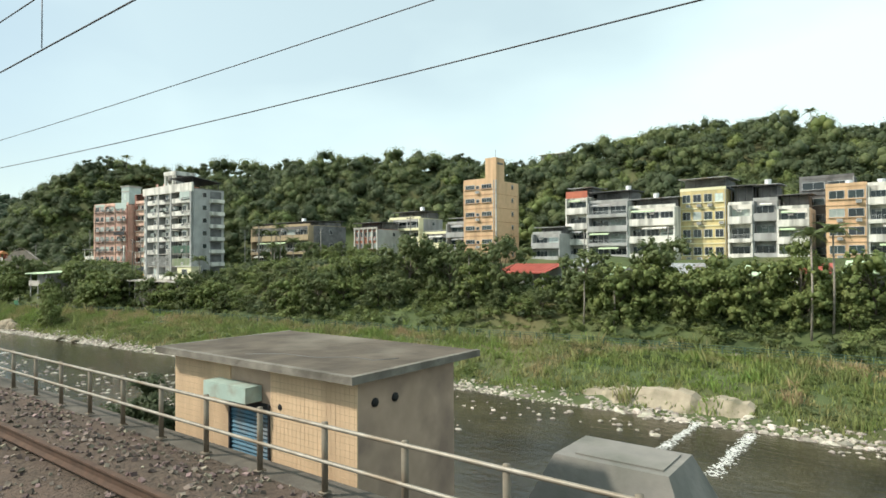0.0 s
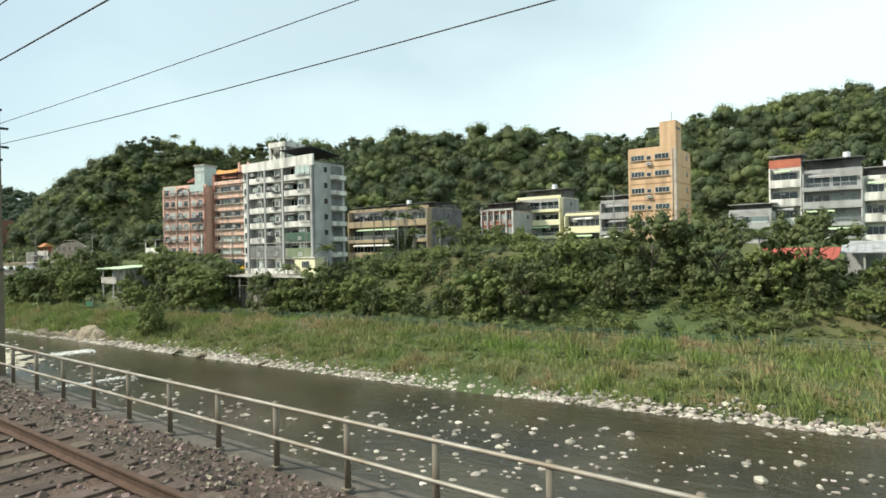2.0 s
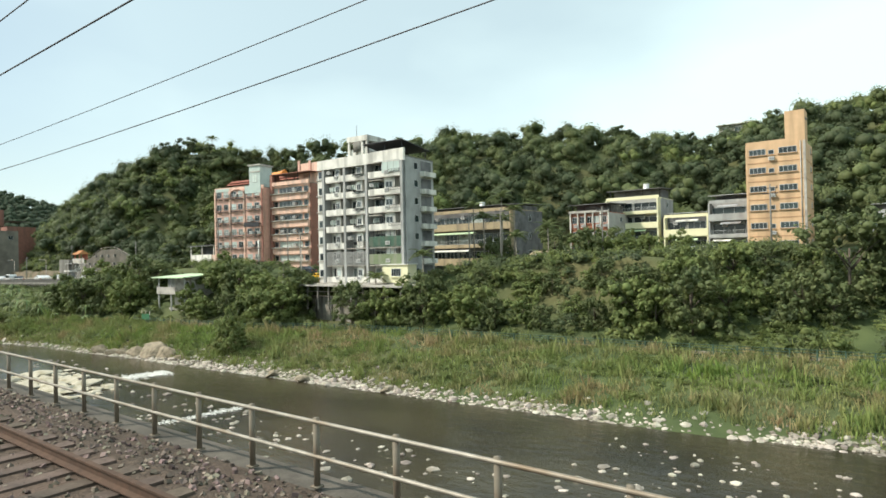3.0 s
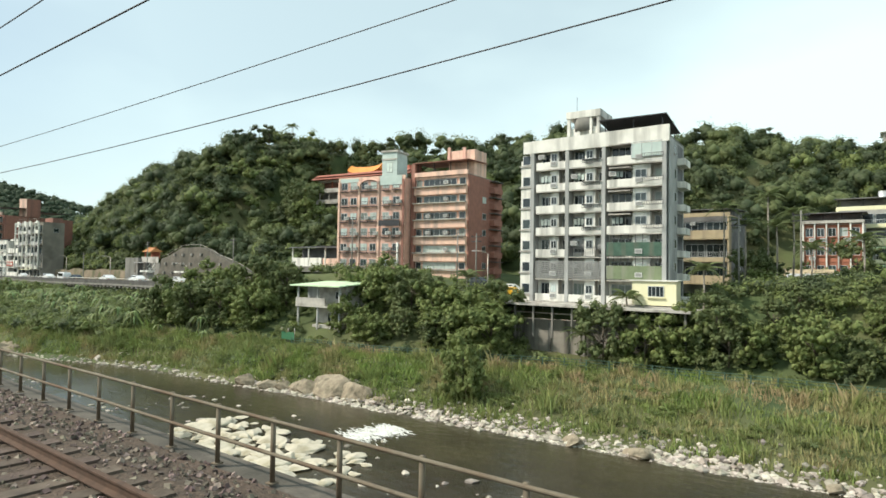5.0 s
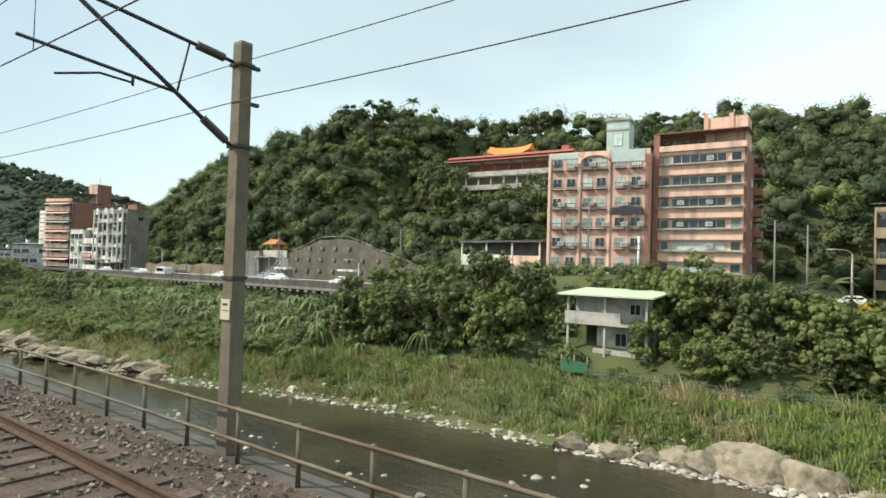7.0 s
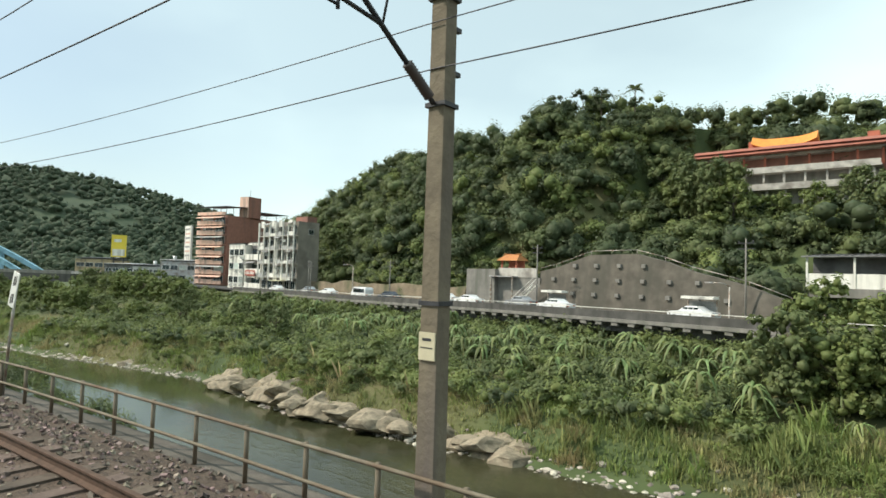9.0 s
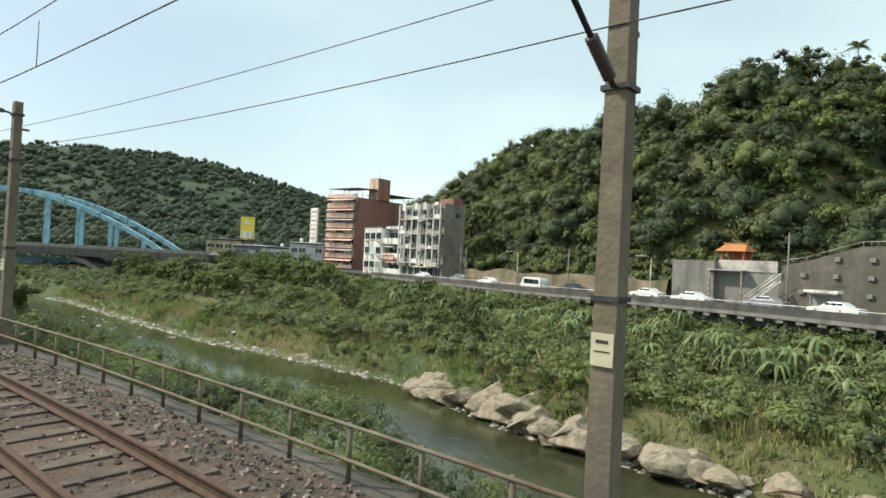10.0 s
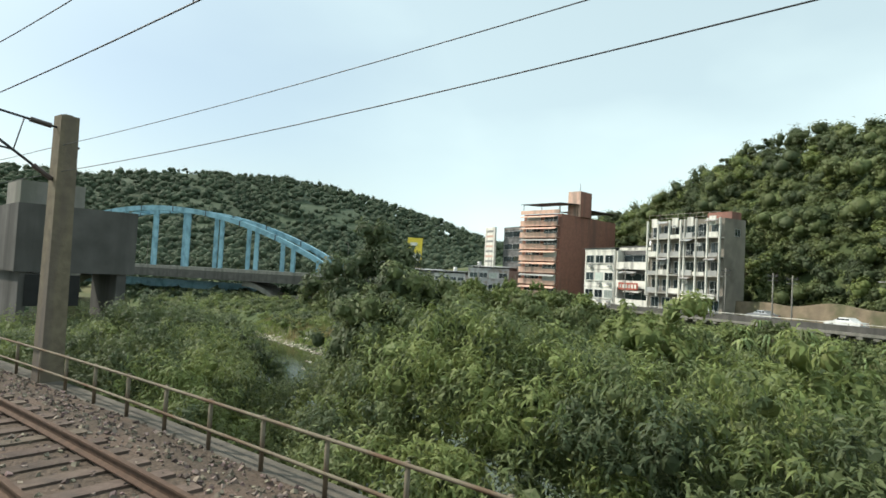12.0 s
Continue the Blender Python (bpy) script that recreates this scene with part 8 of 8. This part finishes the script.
# ---- arch bridge ----
def bridge():
    b = thing("arch_bridge", "pale blue steel arch bridge on concrete piers over the river", "bridge", pose(-345, 34, 0, 0, 0, math.degrees(math.atan2(-0.683, -0.73))))
    bx("deck", b, VIAC, (-4, 140, -9.5, 0.3, -2.0, 0.1))
    bx("parapet", b, CONC, (-4, 140, 0.0, 0.3, 0.1, 0.9))
    bx("parapet", b, CONCL, (-4, 140, -9.5, -9.2, 0.1, 0.9))
    k0, k1, rise = 10.0, 128.0, 16.2
    arc = lambda k: 0.2 + rise * (1 - ((k - 69) / 59.0) ** 2)
    for v in (-0.6, -8.6):
        vs, fs = [], []
        n = 40
        for i in range(n + 1):
            k = k0 + (k1 - k0) * i / n
            z = arc(k)
            vs += [(k, v - 0.45, z - 0.65), (k, v + 0.45, z - 0.65), (k, v + 0.45, z + 0.65), (k, v - 0.45, z + 0.65)]
            if i:
                a = 4 * (i - 1)
                fs += [(a + j, a + (j + 1) % 4, a + 4 + (j + 1) % 4, a + 4 + j) for j in range(4)]
        fs += [(0, 1, 2, 3), (4 * n + 3, 4 * n + 2, 4 * n + 1, 4 * n)]
        part_of("arch_rib", mesh_of("arch_rib", vs, fs, BLUEST), b)
        for k in np.arange(24.4, 122, 11.0) - (2.3 if v < -4 else 0.0):
            bx("hanger", b, BLUEST, (k - 0.55, k + 0.55, v - 0.25, v + 0.25, 0.1, arc(k) - 0.5))
            bx("arch_joint", b, DARKM, (k + 5.2, k + 5.5, v - 0.48, v + 0.48, arc(k + 5.35) - 0.7, arc(k + 5.35) + 0.7))
    for k in np.arange(24.4, 122, 11.0):
        if arc(k) > 7:
            bx("cross_beam", b, BLUEST, (k - 0.3, k + 0.3, -8.2, -1.0, arc(k) - 0.4, arc(k) + 0.3))
    bx("lower_girder", b, BLUEST, (36, 118, -9.0, -8.4, -5.2, -3.0))
    for k in (23, 112):
        bx("pier", b, CONC, (k - 2.6, k + 2.6, -8.6, -0.6, -20, -5))
        for s in (-1, 1):
            vs, fs = [], []
            for i in range(9):
                q = i / 8
                vs += [(k + s * (1.5 + 15 * q), y, -2.0 - 7.5 * (1 - q) ** 2 + dz) for y in (-8.4, -0.9) for dz in (0.0, -1.3)]
                if i:
                    a = 4 * (i - 1)
                    fs += [(a, a + 4, a + 6, a + 2), (a + 1, a + 3, a + 7, a + 5), (a, a + 1, a + 5, a + 4), (a + 2, a + 6, a + 7, a + 3)]
            part_of("spandrel_arch", mesh_of("spandrel_arch", vs, fs, CONC), b)
        gauge = [(-0.4 + k + 2.6, 0.0 + k + 2.7, -3.0, -2.0, -12 + q * 1.1, -11.5 + q * 1.1) for q in range(7)]
        bx("water_gauge", b, WHITE, *gauge)
    for k in (14, 45, 80, 110):
        part_of("lamp_post", tube_mesh("lamp_post", [(k, -9.3, 0.5), (k, -9.3, 8.5), (k, -8.2, 9.2)], 0.09, GALV, 6), b)


bridge()

# equipment building and posts beyond the last mast
# grey render darkened: the window glass's tint is put into its colour
EQM = mat("dark_grey_render", (0.12, 0.115, 0.11), (0.075, 0.072, 0.068), 0.92, scale=0.8, stain=(0.05, 0.048, 0.045), stain_scale=0.5, streak=True, bump=0.2)
eq = thing("lineside_building", "grey box-shaped lineside building raised on concrete legs", "building", pose(-246.5, -22.4, -3, 0, 0, 20))
bx("body", eq, EQM, (0, 3.6, 0, 4.6, 4.6, 7.4))
bx("upper_room", eq, CONC, (0.4, 2.8, 0.2, 2.6, 7.4, 8.4))
bx("dark_opening", eq, BLACK, (3.6, 3.62, 0.4, 2.4, 3.2, 4.5))
bx("lower_wall", eq, EQM, (0.2, 3.5, 0.2, 0.5, -4, 4.6))
bx("lower_wall", eq, EQM, (0.2, 3.5, 3.9, 4.3, -4, 4.6))
for t, n, h in ((13.25, 5.0, 1.2), (13.5, 6.0, 2.0)):
    p = tp(t, n)
    tagged(new("marker_post", tube_mesh("marker_post", [(p.x, p.y, -1), (p.x, p.y, h)], 0.05, CONCL, 8)), "short pale marker post beside the track", "post", "lineside posts")

# house glimpsed on the crest
hz = thing("hilltop_house", "pale house with a sheet roof half hidden on the crest", "house", pose(-93, 176, 33.5))
bx("wall", hz, CONCL, (0, 9, 0, 6, -2, 2.6))
_v, _f = boxes([(-0.6, 9.6, -0.8, 7, 2.6, 2.8)])
part_of("roof", mesh_of("roof", [(a, c, d + (1.2 if 2 < a < 8 and d > 2.7 else 0)) for a, c, d in _v], _f, WHITE), hz)
for u in (1, 4, 6.5):
    window(hz, u, 0, 0.6, 1.6, 1.3)
hz2 = thing("hilltop_house", "grey flat-roofed house among trees on the crest", "house", pose(-3, 182, 32.5))
bx("wall", hz2, GREYW, (0, 12, 0, 6, -2, 2.4))
bx("roof", hz2, DGREY, (-0.6, 12.6, -0.6, 6.6, 2.4, 2.7))
for u in (1, 4, 7, 10):
    window(hz2, u, 0, 0.6, 1.5, 1.2)

# ballast stones, the nearest band of the bed
gb = np.random.default_rng(77)
nb = 34000
tt = gb.uniform(-0.2, 13.2, nb)
nn = np.where(gb.random(nb) < 0.6, gb.uniform(3.25, 5.0, nb), gb.uniform(1.0, 3.15, nb))
prof_n, prof_z = [0.3, 1.2, 3.9, 4.5, 5.0], [-0.3, -0.2, -0.22, -0.42, -0.5]
cubv = np.array([(-1, -1, -1), (1, -1, -1), (1, 1, -1), (-1, 1, -1), (-1, -1, 1), (1, -1, 1), (1, 1, 1), (-1, 1, 1)], float)
line = np.array([rail_line(t) for t in np.linspace(-1, 14, 601)])
lx, ly = np.interp(tt, np.linspace(-1, 14, 601), line[:, 0]), np.interp(tt, np.linspace(-1, 14, 601), line[:, 1])
hh = np.interp(tt, np.linspace(-1, 14, 601), np.unwrap(line[:, 2]))
cen = np.stack([lx + np.sin(hh) * nn, ly - np.cos(hh) * nn, np.interp(nn, prof_n, prof_z) + 0.008], 1)
sv = cubv[None] * gb.uniform(0.55, 1.15, (nb, 8, 3)) * gb.uniform(0.014, 0.036, (nb, 1, 1)) * gb.uniform(0.7, 1.3, (nb, 1, 3))
qa = gb.normal(size=(nb, 4))
qa /= np.linalg.norm(qa, axis=1, keepdims=True)
qw, qv = qa[:, None, :1], qa[:, None, 1:]
cr1 = np.cross(np.broadcast_to(qv, sv.shape), sv)
sv = sv + 2 * (qw * cr1 + np.cross(np.broadcast_to(qv, sv.shape), cr1))
bv = (sv + cen[:, None, :]).reshape(-1, 3)
bf = (np.array(BOXF)[None] + 8 * np.arange(nb)[:, None, None]).reshape(-1, 4)
stuff("ballast_stones", bv, bf, STONE, "loose brown and grey broken ballast stones", "ballast")
